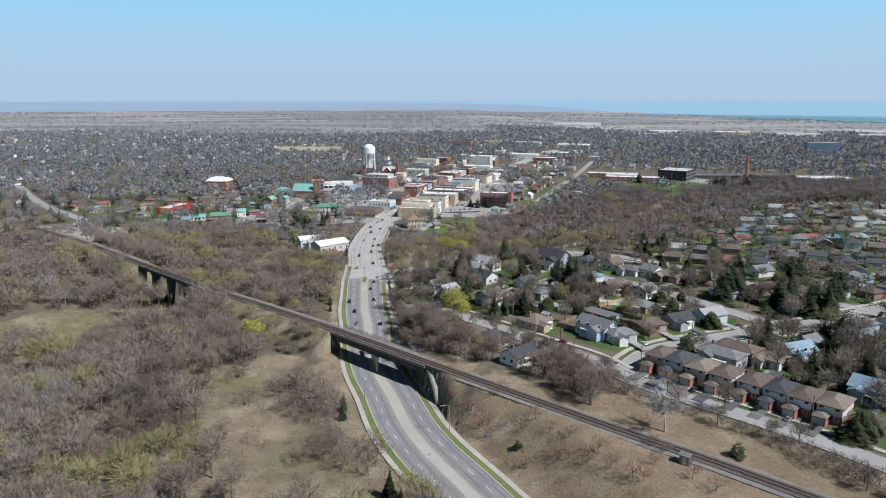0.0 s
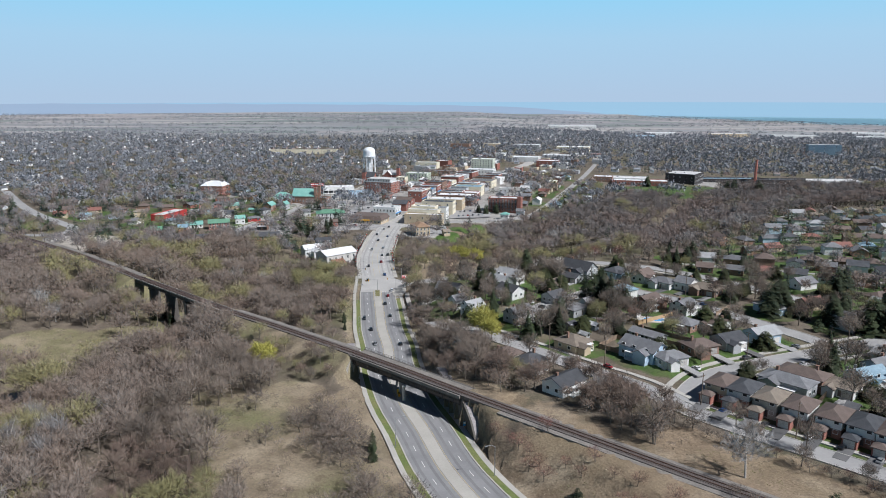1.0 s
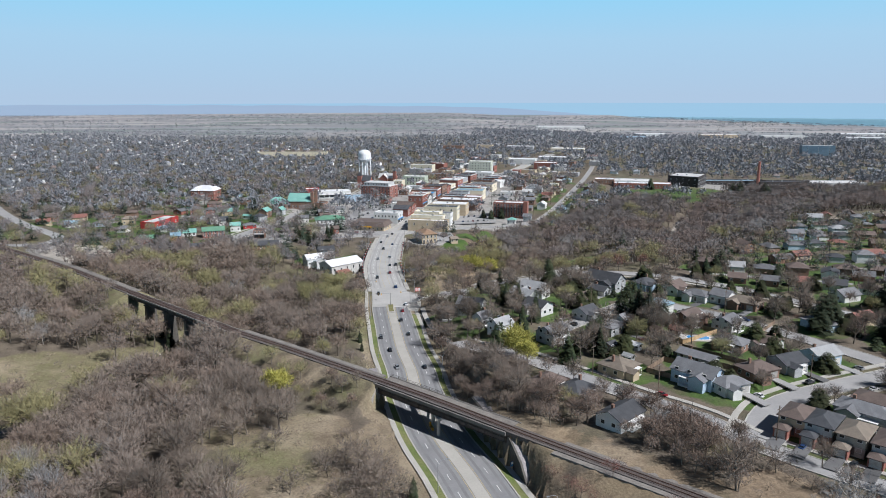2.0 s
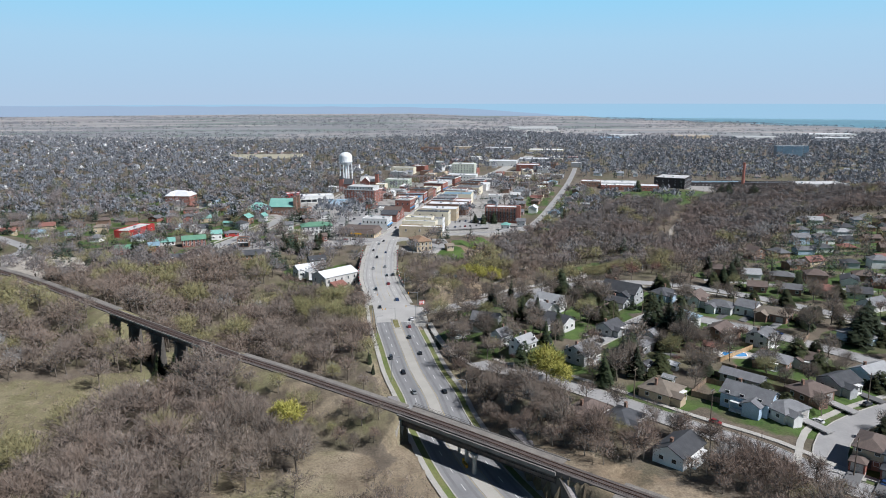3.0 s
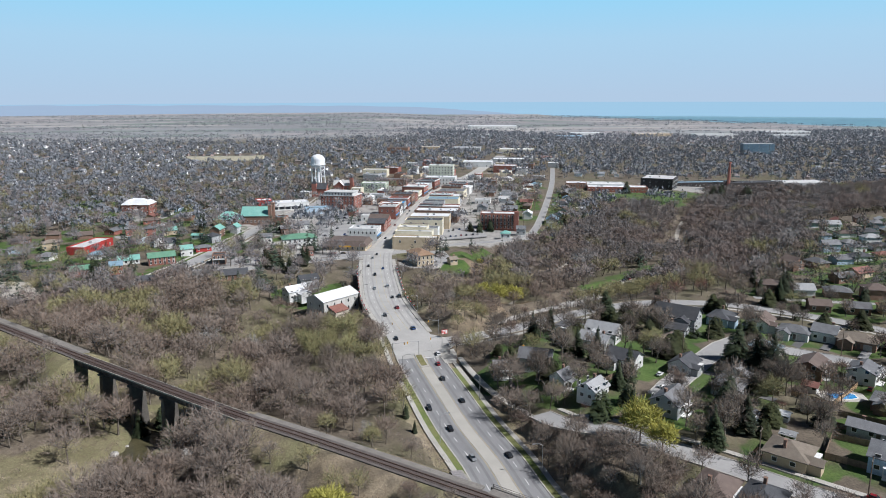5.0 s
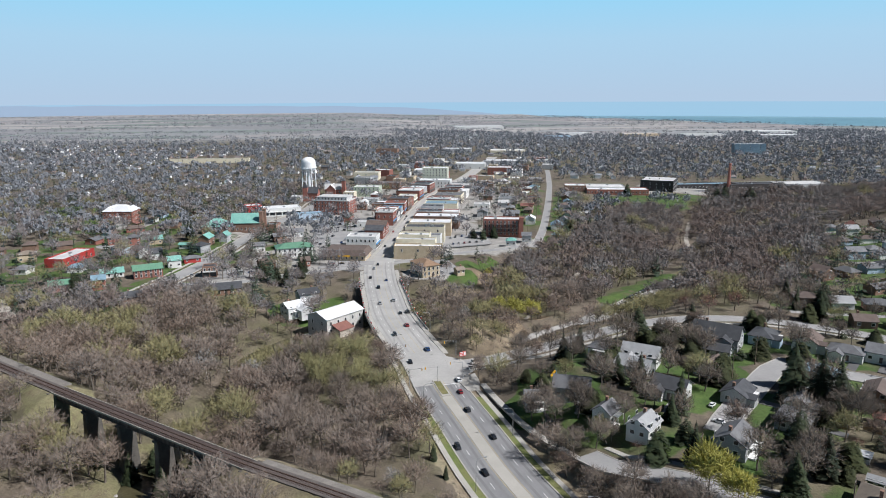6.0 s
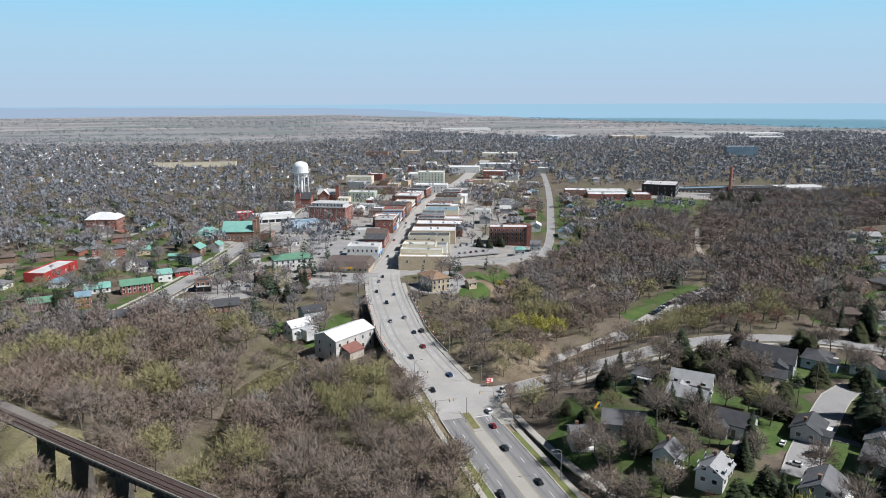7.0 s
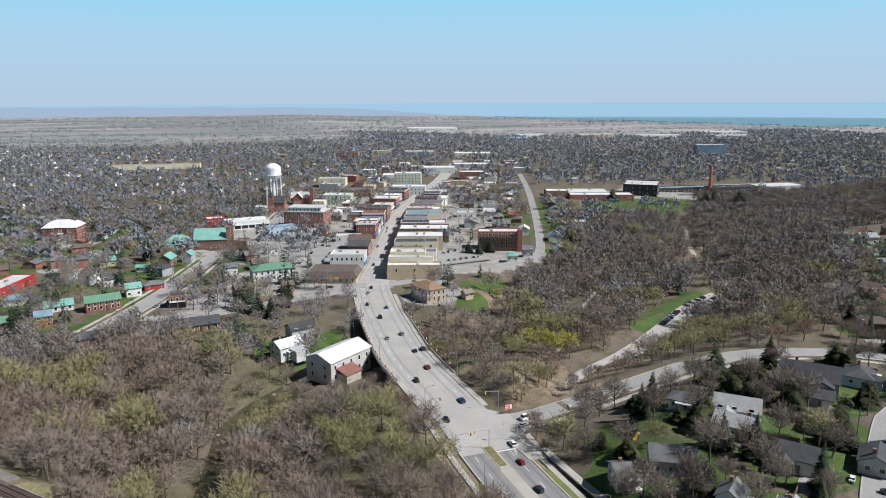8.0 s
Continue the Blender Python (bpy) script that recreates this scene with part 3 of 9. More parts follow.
def terrain(X, Y):
    """Height of the ground: two plateaus, the creek's valley between them, cuttings and banks along the roads and the railway."""
    dm, _, sm, am = near_line(X, Y, MAIN[::2])
    right = step01(-sm * dm, 4, 19)
    south = -7.5 + 7.5 * right
    dc, _, sc, _ = near_line(X, Y, CREEK[::2])
    fall = step01(X, 120, 650) * 17 + step01(Y, 900, 3200) * 8 + step01(X, 900, 3400) * 14
    north = -9.0 - fall
    s = step01(sc * dc, -30, 30)
    plateau = south * (1 - s) + north * s - (1 - s) * step01(X, 260, 700) * 14
    wide = 42 + 22 * step01(X, -60, 60)
    z = plateau - (plateau + 16.8) * np.exp(-(dc / wide) ** 2) * step01(X, 1500, 700)
    z += 0.8 * np.sin(X * 0.045 + 1.3) * np.cos(Y * 0.038) * step01(dm, 14, 40)
    z = np.where(dc < 6, np.minimum(z, -17.6 - 0.8 * (1 - dc / 6)), z)

    def bank(z, line, half, slope, keep=None):
        d, zl, _, al = near_line(X, Y, line)
        rise = np.maximum(0, d - half) * slope
        cutz = np.clip(z, zl - 0.25 - rise, zl - 0.25 + rise)
        return cutz if keep is None else np.where(keep(al, d), cutz, z)

    for line, half in ((FOOTPATH, 2.0), (PARK_ROAD, 6.5), (TRAIL, 3), (CREEK_PATH, 2), (STREET_E, 7), (STREET_B, 8), (STREET_C, 7), (STREET_A, 8), (STREET_J, 7), (STREET_H, 7), (STREET_G, 8), (STREET_G2, 6), (STREET_K, 8)):
        z = bank(z, line[::2], half, 0.35)
    v0, v1 = along_of(RAIL, -104, 313), along_of(RAIL, -160, 365)
    z = bank(z, RAIL[::2], 4.2, 0.62, lambda a, d: (a < v0 - 1) | (a > v1 + 1))
    b0, b1, u = along_of(MAIN, -48, 428), along_of(MAIN, -49, 514), along_of(MAIN, -25, 244.5)
    z = bank(z, MAIN[::2], 14.0, 0.55, lambda a, d: ((a < b0) | (a > b1)) & ((abs(a - u) > 30) | (d < 12.9)))
    z = bank(z, MAIN[::2], 14.0, 1.3, lambda a, d: (abs(a - u) <= 30) & (near_line(X, Y, RAIL[::2])[0] > 9))
    # the railway's bank comes down to the wing walls of the bridge
    dr, _, _, ar = near_line(X, Y, RAIL[::2])
    q = am - u + 1.9
    e = np.clip(np.maximum((-25 - q) / 12, (q + 2) / 12), 0, 1)
    near = (abs(am - u) < 40) & (sm > 0)
    rail_bank = np.where(near, -0.25 - 0.9 * np.maximum(0, dr - 3.2), -0.25 - 0.62 * np.maximum(0, dr - 4.2))
    w = -0.848 * (X + 40) + 0.53 * (Y - 260)
    foot = np.where(near, -8.7 + 0.22 * np.maximum(0, dm - 12.5) + 4.0 * np.maximum(0, w - 0.4), -8.9 + 0.9 * np.maximum(0, dm - 13.0) + 8.0 * step01(dm, 12.7, 14.2) * np.where(sm < 0, 1 - e, 1))
    rail_bank = np.minimum(rail_bank, foot)
    z = np.where((dm > np.where(sm < 0, 14.3, 12.7)) & ((ar < v0 - 1) | (ar > v1 + 1)), np.maximum(z, rail_bank), z)
    z = np.where(near & (dm > 12.7) & (dm < 30) & (w < 0.4) & (dr < 25), np.minimum(z, foot), z)
    # level with the top of the wall on the suburb's side
    top = -1.1 - 7.2 * e
    steep = top + 1.4 * np.maximum(0, dm - 14.4)
    low = np.maximum(top, np.minimum(-0.2 - 0.75 * np.maximum(0, dr - 3.6), top + 2.6 * np.maximum(0, dm - 13.9)))
    z = np.where((sm < 0) & (dm > 14.3) & (dm < 40) & (q > -50) & (q < 14), np.clip(z, low, np.maximum(steep, low)), z)
    # made ground under the yards at the bridge's north end
    for px, py, r in ((-12, 536, 19), (-24, 524, 13), (-4, 552, 12), (12, 566, 12)):
        pd = np.hypot(X - px, Y - py)
        z = np.where(dm > 11, np.maximum(z, -9.2 - 0.6 * np.maximum(0, pd - r)), z)
    # the lake's bed beyond the shore
    ds, _, ss, _ = near_line(X, Y, SHORE)
    z = np.where(ss > 0, np.minimum(z, -46 - np.minimum(ds * 0.02, 12)), z)
    return z


def lines(lo, hi, step, far, grow=1.12, fine=(0, 0)):
    mid = list(np.arange(lo, fine[0] - 0.1, step)) + list(np.arange(fine[0], fine[1] - 0.1, step / 2)) + list(np.arange(fine[1], hi + 0.1, step))
    up, s = [], step
    while mid[-1] + sum(up) < far[1]:
        s *= grow
        up.append(s)
    down, s = [], step
    while mid[0] - sum(down) > far[0]:
        s *= grow
        down.append(s)
    return np.array([mid[0] - v for v in np.cumsum(down)[::-1]] + mid + [mid[-1] + v for v in np.cumsum(up)])


GX, GY = lines(-300, 270, 3.0, (-5200, 5200), 1.12, (-60, 15)), lines(100, 640, 3.0, (-1500, 5200), 1.09, (205, 289))
MX, MY = np.meshgrid(GX, GY, indexing="ij")
GZ = terrain(MX, MY)


def ground_z(x, y):
    """Height of the built ground at a place, or at arrays of places."""
    x, y = np.asarray(x, float), np.asarray(y, float)
    i = np.clip(np.searchsorted(GX, x) - 1, 0, len(GX) - 2)
    j = np.clip(np.searchsorted(GY, y) - 1, 0, len(GY) - 2)
    u, v = (x - GX[i]) / (GX[i + 1] - GX[i]), (y - GY[j]) / (GY[j + 1] - GY[j])
    return GZ[i, j] * (1 - u) * (1 - v) + GZ[i + 1, j] * u * (1 - v) + GZ[i, j + 1] * (1 - u) * v + GZ[i + 1, j + 1] * u * v


def blobs(X, Y, spots):
    w = np.zeros(X.shape)
    for x, y, r in spots:
        w = np.maximum(w, 1 - step01(np.hypot(X - x, Y - y), r * 0.75, r * 1.25))
    return w


def build_ground():
    nx, ny = len(GX), len(GY)
    verts = np.stack([MX, MY, GZ], axis=-1).reshape(-1, 3)
    i, j = np.meshgrid(np.arange(nx - 1), np.arange(ny - 1), indexing="ij")
    a = (i * ny + j).ravel()
    tris = np.concatenate([np.stack([a, a + ny, a + ny + 1], 1), np.stack([a, a + ny + 1, a + 1], 1)])
    me = raw_mesh("ground", verts, tris, [GROUND])
    lawn, dry, urban = blobs(MX, MY, LAWN + HOUSE_LAWNS), blobs(MX, MY, DRY), blobs(MX, MY, URBAN)
    d, _, s, al = near_line(MX, MY, MAIN[::2])
    dry = np.where((d < 16) & (MY < 390), 0.8, dry)
    lawn = np.where((MY > 400) & (d < 20), lawn * 0.3, lawn)
    dr = near_line(MX, MY, RAIL[::2])[0]
    lawn, dry = np.where(dr < 14, 0, lawn), np.where(dr < 12, np.maximum(dry, 0.62), dry)
    # far plain takes the grey built-up tone, as haze put into its colour
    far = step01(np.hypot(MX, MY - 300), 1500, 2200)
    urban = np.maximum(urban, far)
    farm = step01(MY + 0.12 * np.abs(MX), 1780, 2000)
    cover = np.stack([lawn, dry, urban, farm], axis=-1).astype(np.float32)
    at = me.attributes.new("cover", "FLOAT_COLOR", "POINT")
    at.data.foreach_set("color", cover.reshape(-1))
    for p in me.polygons:
        p.use_smooth = True
    tagged(new("ground", me), "rolling ground of leaf litter, dry grass, lawns and town yards", "ground", kind="structure")


# ---------- roads ----------
ROAD_COUNT = [0]
PARK_GRAVEL = mat("pale_park_gravel", (0.36, 0.35, 0.33), (0.46, 0.445, 0.42), 0.25, 0.95, 0.3, fine=14, grain_amount=0.1)


def road(name, label, line, half, material, kerb=0.0, walk_left=None, walk_right=None):
    """A road; each lies a little lower than the one before, so that crossings never share a plane."""
    line = line.copy()
    line[:, 2] -= 0.014 * ROAD_COUNT[0]
    ROAD_COUNT[0] += 1
    ob = part(name, ribbon(line, half, -half), material)
    tagged(ob, label, "road", kind="structure")
    for off in (walk_left, walk_right):
        if off:
            part("sidewalk", ribbon(line, off + 0.9, off - 0.9, 0.10, 0.5), CONCRETE, ob, "pale concrete sidewalk")
    if kerb:
        for sgn in (1, -1):
            part("kerb", ribbon(line, sgn * half + 0.15, sgn * half - 0.15, kerb, 0.4), CONCRETE, ob, "concrete kerb")
    return ob


def box_mesh(name, sx, sy, sz, material, z0=0.0):
    return Geo().box(-sx / 2, -sy / 2, z0, sx / 2, sy / 2, z0 + sz).mesh(name, [material])


VERGE = mat("mown_verge", (0.10, 0.15, 0.035), (0.21, 0.20, 0.085), 0.12, 0.95, 0.5, fine=10)
DASH = box_mesh("lane_dash", 3.0, 0.16, 0.012, PAINT_WHITE)
total = along_of(MAIN, 205, 1260)
s_cross, s_b0, s_b1, s_town = along_of(MAIN, -44, 386), along_of(MAIN, -48, 428), along_of(MAIN, -49, 514), along_of(MAIN, -45, 556)
main_road = road("road", "four-lane grey asphalt road running into the town", cut_line(MAIN, 0, s_cross - 16), 8.75, ASPHALT)
bridge_road = road("road", "pale worn roadway over the valley bridge", cut_line(MAIN, s_cross - 15.98, s_town + 9.98), 8.75, BRIDGE_PAVING)
south = cut_line(MAIN, 0, s_cross - 14)
part("median", ribbon(south, 1.75, -1.75, 0.03, 0.3), MEDIAN, main_road, "pale flush paved median")
for sgn in (1, -1):
    part("kerb", ribbon(south, sgn * 8.75 + 0.2, sgn * 8.75 - 0.2, 0.14, 0.5), CONCRETE, main_road, "concrete kerb")
    part("sidewalk", ribbon(cut_line(MAIN, 0, s_cross - 10) if sgn < 0 else cut_line(MAIN, 0, s_b0 - 25), sgn * 12.4, sgn * 10.8, 0.10, 0.5), CONCRETE, main_road, "pale concrete sidewalk")
    part("verge", ribbon(cut_line(MAIN, 0, s_cross - 30), sgn * 10.8, sgn * 8.95, 0.08, 0.4), VERGE, main_road, "mown grass verge")
    part("edge_line", ribbon(south, sgn * 2.05 + 0.07, sgn * 2.05 - 0.07, 0.012, 0.02), PAINT_YELLOW, main_road, "yellow median line")
s = along_of(MAIN, 60, 75)
while s < s_town:
    if not s_cross - 16 < s < s_cross + 14:
        p, h = line_at(MAIN, s)
        for off in (5.3, -5.3):
            q = offset_line(cut_line(MAIN, s - 1, s + 1), off).mean(axis=0)
            part("lane_dash", DASH, PAINT_WHITE, main_road, m=pose(q[0], q[1], -8.995, 0, 0, h))
    s += 9.0
north = cut_line(MAIN, s_cross + 16, s_town)
for off in (1.6, -1.6):
    part("centre_line", ribbon(north, off + 0.06, off - 0.06, 0.012, 0.02), PAINT_YELLOW, main_road, "yellow centre line")
POLISHED = mat("tyre_polished_asphalt", (0.165, 0.165, 0.17), (0.215, 0.213, 0.212), 0.15, 0.8, 0.1, fine=12, grain_amount=0.08)
POLISHED_PALE = mat("tyre_polished_pale_asphalt", (0.28, 0.273, 0.262), (0.36, 0.35, 0.335), 0.15, 0.8, 0.1, fine=12, grain_amount=0.08)
for lane in (3.65, 7.0, -3.65, -7.0):
    part("oil_strip", ribbon(cut_line(MAIN, 10, s_cross - 16), lane + 0.42, lane - 0.42, 0.004, 0.02), POLISHED, main_road, "dark oil-stained strip along the lane")
    part("oil_strip", ribbon(cut_line(MAIN, s_cross + 18, s_town), lane + 0.42, lane - 0.42, 0.004, 0.02), POLISHED_PALE, bridge_road, "dark oil-stained strip along the lane")
# grass island and corner island at the junction
isl = cut_line(MAIN, s_cross - 26, s_cross - 12)
part("island_kerb", ribbon(isl, 1.5, -1.5, 0.16, 0.4), CONCRETE, main_road, "concrete island kerb")
part("island_grass", ribbon(cut_line(MAIN, s_cross - 24.5, s_cross - 13.5), 1.1, -1.1, 0.24, 0.3), mat("island_grass", (0.12, 0.13, 0.04), (0.24, 0.21, 0.10), 0.4, 0.95, 0.4), main_road, "grassy traffic island")
part("corner_island", Geo().prism([(-33.6, 362.8), (-29.6, 362.4), (-27.9, 369.2), (-27.2, 377.5), (-31.0, 376.0), (-34.9, 370.4)], -9.4, -8.84), CONCRETE, main_road, "pale concrete corner island")
part("stop_line", Geo().box(0, -0.25, 0, 7.0, 0.25, 0.012), PAINT_WHITE, main_road, "white stop line", m=pose(-40.5, 369.5, -8.99, 0, 0, 5))
part("junction_apron", Geo().prism([(-36, 366), (-31, 377), (-24, 382), (-13, 385.6), (-13, 393.0), (-23, 392.2), (-29, 391), (-34.6, 396), (-36, 404)], -9.45, -8.992), BRIDGE_PAVING, main_road, "asphalt mouth of the side street")

town_street = road("road", "main street of worn grey asphalt between shop rows", cut_line(MAIN, s_town + 10, total), 5.4, BRIDGE_PAVING, 0, 6.5, -6.5)
part("centre_line", ribbon(cut_line(MAIN, s_town + 12, total), 0.12, -0.12, 0.012, 0.02), PAINT_YELLOW, town_street, "yellow centre line")
road("road", "residential street of pale worn asphalt beside the railway", STREET_A, 3.8, OLD_ASPHALT, 0.12, 7.2)
road("road", "residential cross street of pale worn asphalt", STREET_B, 3.9, OLD_ASPHALT, 0.12, 7.0, -7.0)
road("road", "short residential street of pale worn asphalt", STREET_C, 4.0, OLD_ASPHALT, 0.12)
road("road", "curving side street of pale worn asphalt", cut_line(STREET_E, 8, 300), 3.7, OLD_ASPHALT, 0.12, None, -6.6)
road("footpath", "narrow pale concrete footpath above the road", FOOTPATH, 1.1, CONCRETE)
road("park_road", "wide pale gravel park road into the valley", PARK_ROAD, 4.6, PARK_GRAVEL)
road("footpath", "narrow gravel trail through the valley wood", TRAIL, 1.6, GRAVEL)
road("footpath", "trodden earth path beside the creek", CREEK_PATH, 0.9, GRAVEL)
road("road", "wide pale town street beside a green-roofed church", STREET_G, 4.9, OLD_ASPHALT, 0.12, 8.5, -8.0)
road("road", "narrow pale town street behind the creek wood", STREET_G2, 3.6, OLD_ASPHALT, 0.12)
road("road", "pale street along the top of the grassy bank", STREET_H, 3.9, OLD_ASPHALT, 0.12)
road("road", "long straight pale street climbing out of the valley", STREET_J, 2.8, OLD_ASPHALT, 0.12)
road("road", "asphalt road at the edge of the town", STREET_K, 3.8, OLD_ASPHALT)
road("road", "narrow town street of worn asphalt", STREET_L, 4.0, OLD_ASPHALT)
road("road", "narrow town street of worn asphalt", STREET_M, 4.0, OLD_ASPHALT)
for i, ln in enumerate(RES_LINES):
    zs = ln.copy()
    zs[:, 2] = ground_z(zs[:, 0], zs[:, 1]) + 0.25
    road("road", "suburban street of pale asphalt between bungalows", zs, 3.8, OLD_ASPHALT)


def lot(label, ring, z, material=OLD_ASPHALT):
    tagged(part("parking_lot", Geo().prism(ring, z - 0.6, z), material), label, "parking lot", kind="structure")


lot("worn asphalt parking lot behind the shops", [(-88, 604), (-66, 600), (-48, 648), (-52, 690), (-72, 700), (-84, 660)], -8.82)
lot("worn asphalt parking lot beside the apartment block", [(0, 590), (34, 596), (36, 618), (16, 650), (4, 640)], -8.84)
lot("asphalt yard beside the tan office", [(-17, 516), (-2, 524), (-4, 556), (-16, 554), (-26, 548)], -8.86)
lot("asphalt forecourt of the mansard restaurant", [(-82, 548), (-50, 552), (-48, 560), (-82, 568)], -8.8)
lot("pale gravel yard beside the railway", [(-262, 470), (-232, 450), (-214, 470), (-230, 498), (-262, 505)], -4.6, GRAVEL)
lot("flat dark asphalt lot beside the brick corner shop", [(-137, 538), (-118, 534), (-114, 552), (-135, 556)], -8.85)

# ---------- railway ----------
v0, v1 = along_of(RAIL, -101, 310), along_of(RAIL, -163, 368)
u0, u1 = along_of(RAIL, -4.3, 224.8), along_of(RAIL, -41.5, 259.2)
r_end = along_of(RAIL, -700, 830)
railway = tagged(part("railway", ribbon(cut_line(RAIL, 0, u0), 2.25, -2.25, 0.05, 1.2), BALLAST), "single railway track on dark ballast crossing the road and creek", "railway", kind="structure")
part("ballast", ribbon(cut_line(RAIL, u1, v0), 2.25, -2.25, 0.05, 1.2), BALLAST, railway)
part("ballast", ribbon(cut_line(RAIL, v1, r_end), 2.25, -2.25, 0.05, 1.2), BALLAST, railway)
part("service_track", ribbon(cut_line(RAIL, v1 + 2, v1 + 130), -2.3, -5.2, -0.1, 0.5), SERVICE, railway, "gravel track beside the rails")
part("service_track", ribbon(cut_line(RAIL, u1 + 2, v0 - 2), -2.3, -4.4, -0.1, 0.5), SERVICE, railway, "gravel track beside the rails")
for o0, o1 in ((4.1, 2.3), (-2.3, -3.8)):
    part("cinder_shoulder", ribbon(cut_line(RAIL, 20, u0 - 16), o0, o1, -0.14, 0.5), SERVICE, railway, "grey cinder shoulder")
for off in (0.75, -0.75):
    part("rail", ribbon(RAIL, off + 0.06, off - 0.06, 0.34, 0.18), RUST, railway, "rusted steel rail")
ties = Geo()
for k in range(int((along_of(RAIL, -300, 489) - 20) / 0.62)):
    p, h = line_at(RAIL, 20 + k * 0.62)
    c, s = math.cos(radians(h)), math.sin(radians(h))
    hx, hy = 0.13, 1.3
    ring = [(p[0] + c * a - s * b, p[1] + s * a + c * b) for a, b in ((-hx, -hy), (hx, -hy), (hx, hy), (-hx, hy))]
    ties.prism(ring, p[2] + 0.0, p[2] + 0.18)
tagged(part("sleepers", ties, SLEEPER, railway, "closely laid dark timber sleepers"), kind="stuff")


ABUTMENT = mat("weathered_concrete", (0.26, 0.24, 0.21), (0.38, 0.36, 0.31), 0.2, 0.9, 0.2)

EDGE_BEAM = mat("soot_stained_concrete", (0.13, 0.122, 0.112), (0.22, 0.205, 0.185), 0.25, 0.9, 0.2)


def railway_bridge():
    """Skew plate-girder bridge of the railway over the main road."""
    (ax, ay, _), (bx, by, _) = line_at(RAIL, u0)[0], line_at(RAIL, u1)[0]
    cx, cy, L = (ax + bx) / 2, (ay + by) / 2, math.hypot(bx - ax, by - ay)
    h = math.degrees(math.atan2(by - ay, bx - ax))
    t = thing("railway_bridge", "dark steel railway bridge on concrete abutments over the road", "bridge", pose(cx, cy, -9, 0, 0, h))
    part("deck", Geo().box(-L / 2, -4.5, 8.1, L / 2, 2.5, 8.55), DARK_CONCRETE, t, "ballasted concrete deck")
    part("track_bed", Geo().box(-L / 2 + 0.05, -1.9, 8.56, L / 2 - 0.05, 1.9, 9.0), BALLAST, t, "dark ballast")
    part("walkway", Geo().box(-L / 2 + 0.05, -4.45, 8.56, L / 2 - 0.05, -1.92, 8.92), SERVICE, t, "pale gravel walkway beside the track")
    for y in (-4.1, 2.1):
        g = Geo().box(-L / 2 - 0.5, y - 0.05, 5.7, L / 2 + 0.5, y + 0.05, 8.08)
        for z in (5.7, 6.9, 8.0):
            g.box(-L / 2 - 0.5, y - 0.3, z, L / 2 + 0.5, y + 0.3, z + 0.08)
        for k in range(23):
            x = -L / 2 + L * k / 22
            g.box(x - 0.04, y - 0.28, 5.8, x + 0.04, y + 0.28, 7.98)
        part("girder", g, GIRDER, t, "dark plate girder with stiffeners")
    for y in (-2.2, 0.2):
        part("girder", Geo().box(-L / 2, y - 0.2, 6.0, L / 2, y + 0.2, 8.08), GIRDER, t)
    for y in (-4.75, 2.75):
        part("parapet", Geo().box(-L / 2 - 0.6, y - 0.24, 8.0, L / 2 + 0.6, y + 0.24, 9.0), EDGE_BEAM, t, "weathered concrete edge beam")
    for y in (-4.6,):
        g = Geo()
        for k in range(16):
            x = -L / 2 + L * k / 15
            g.box(x - 0.04, y - 0.04, 8.5, x + 0.04, y + 0.04, 9.9)
        for z in (9.4, 9.85):
            g.box(-L / 2, y - 0.03, z, L / 2, y + 0.03, z + 0.06)
        part("handrail", g, GIRDER, t, "thin dark handrail")
    # walls and pier stand along the road
    su = along_of(MAIN, -25, 244.5) - 1.9
    back = t.matrix_basis.inverted()

    def slab(rows):
        """A closed wall through cross sections of four corners."""
        n = len(rows)
        v = [back @ Vector(p) for r in rows for p in r]
        f = [(0, 1, 2, 3), (4 * n - 1, 4 * n - 2, 4 * n - 3, 4 * n - 4)]
        for i in range(n - 1):
            f += [(4 * i + k, 4 * i + 4 + k, 4 * i + 4 + (k + 1) % 4, 4 * i + (k + 1) % 4) for k in range(4)]
        return Geo().add(v, f)

    def height(q, off):
        # full height under the deck, sloping down towards the ends
        e = max((q - 34) / 6 if off > 0 else max((-25 - q) / 12, (q + 2) / 12), 0.0)
        return 7.8 - 7.2 * min(1.0, e)

    for off, a, b in ((12.45, 20, 40), (-12.45, -37, 10)):
        s = 1.0 if off > 0 else -1.0
        cut = cut_line(MAIN, su + a, su + b)
        face, coping, rear = (offset_line(cut, off + s * d) for d in (0, 0.6, 3.2))
        tops = [height(a + (b - a) * i / (len(cut) - 1), off) - 9 for i in range(len(cut))]
        # right-hand wall: shade on its sunless face is painted in as dark concrete
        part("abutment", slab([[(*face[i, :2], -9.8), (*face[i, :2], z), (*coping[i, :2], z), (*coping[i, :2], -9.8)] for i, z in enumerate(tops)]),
             ABUTMENT if off > 0 else DARK_CONCRETE, t, "tall concrete abutment" if off > 0 else "tall abutment with shade painted dark and a sloping wing wall")
        part("backfill", slab([[(*coping[i, :2], -9.8), (*coping[i, :2], z + 0.04), (*rear[i, :2], z + 0.1), (*rear[i, :2], -9.8)] for i, z in enumerate(tops)]), GROUND, t, "earth and dry grass behind the wall")
    # short wing wall that splays out from the abutment
    part("wing_wall", slab([[(x, y, -10.5), (x, y, z), (x - 0.68, y + 0.42, z), (x - 0.68, y + 0.42, -10.5)] for x, y, z in ((-40.6, 260.6, -1.0), (-43.0, 256.2, -1.5), (-45.6, 251.6, -6.9))]), ABUTMENT, t, "pale concrete wing wall")
    for k in (-4.0, 2.0, 8.0, 13.5):
        p, _ = line_at(MAIN, su + k)
        c = back @ Vector(p)
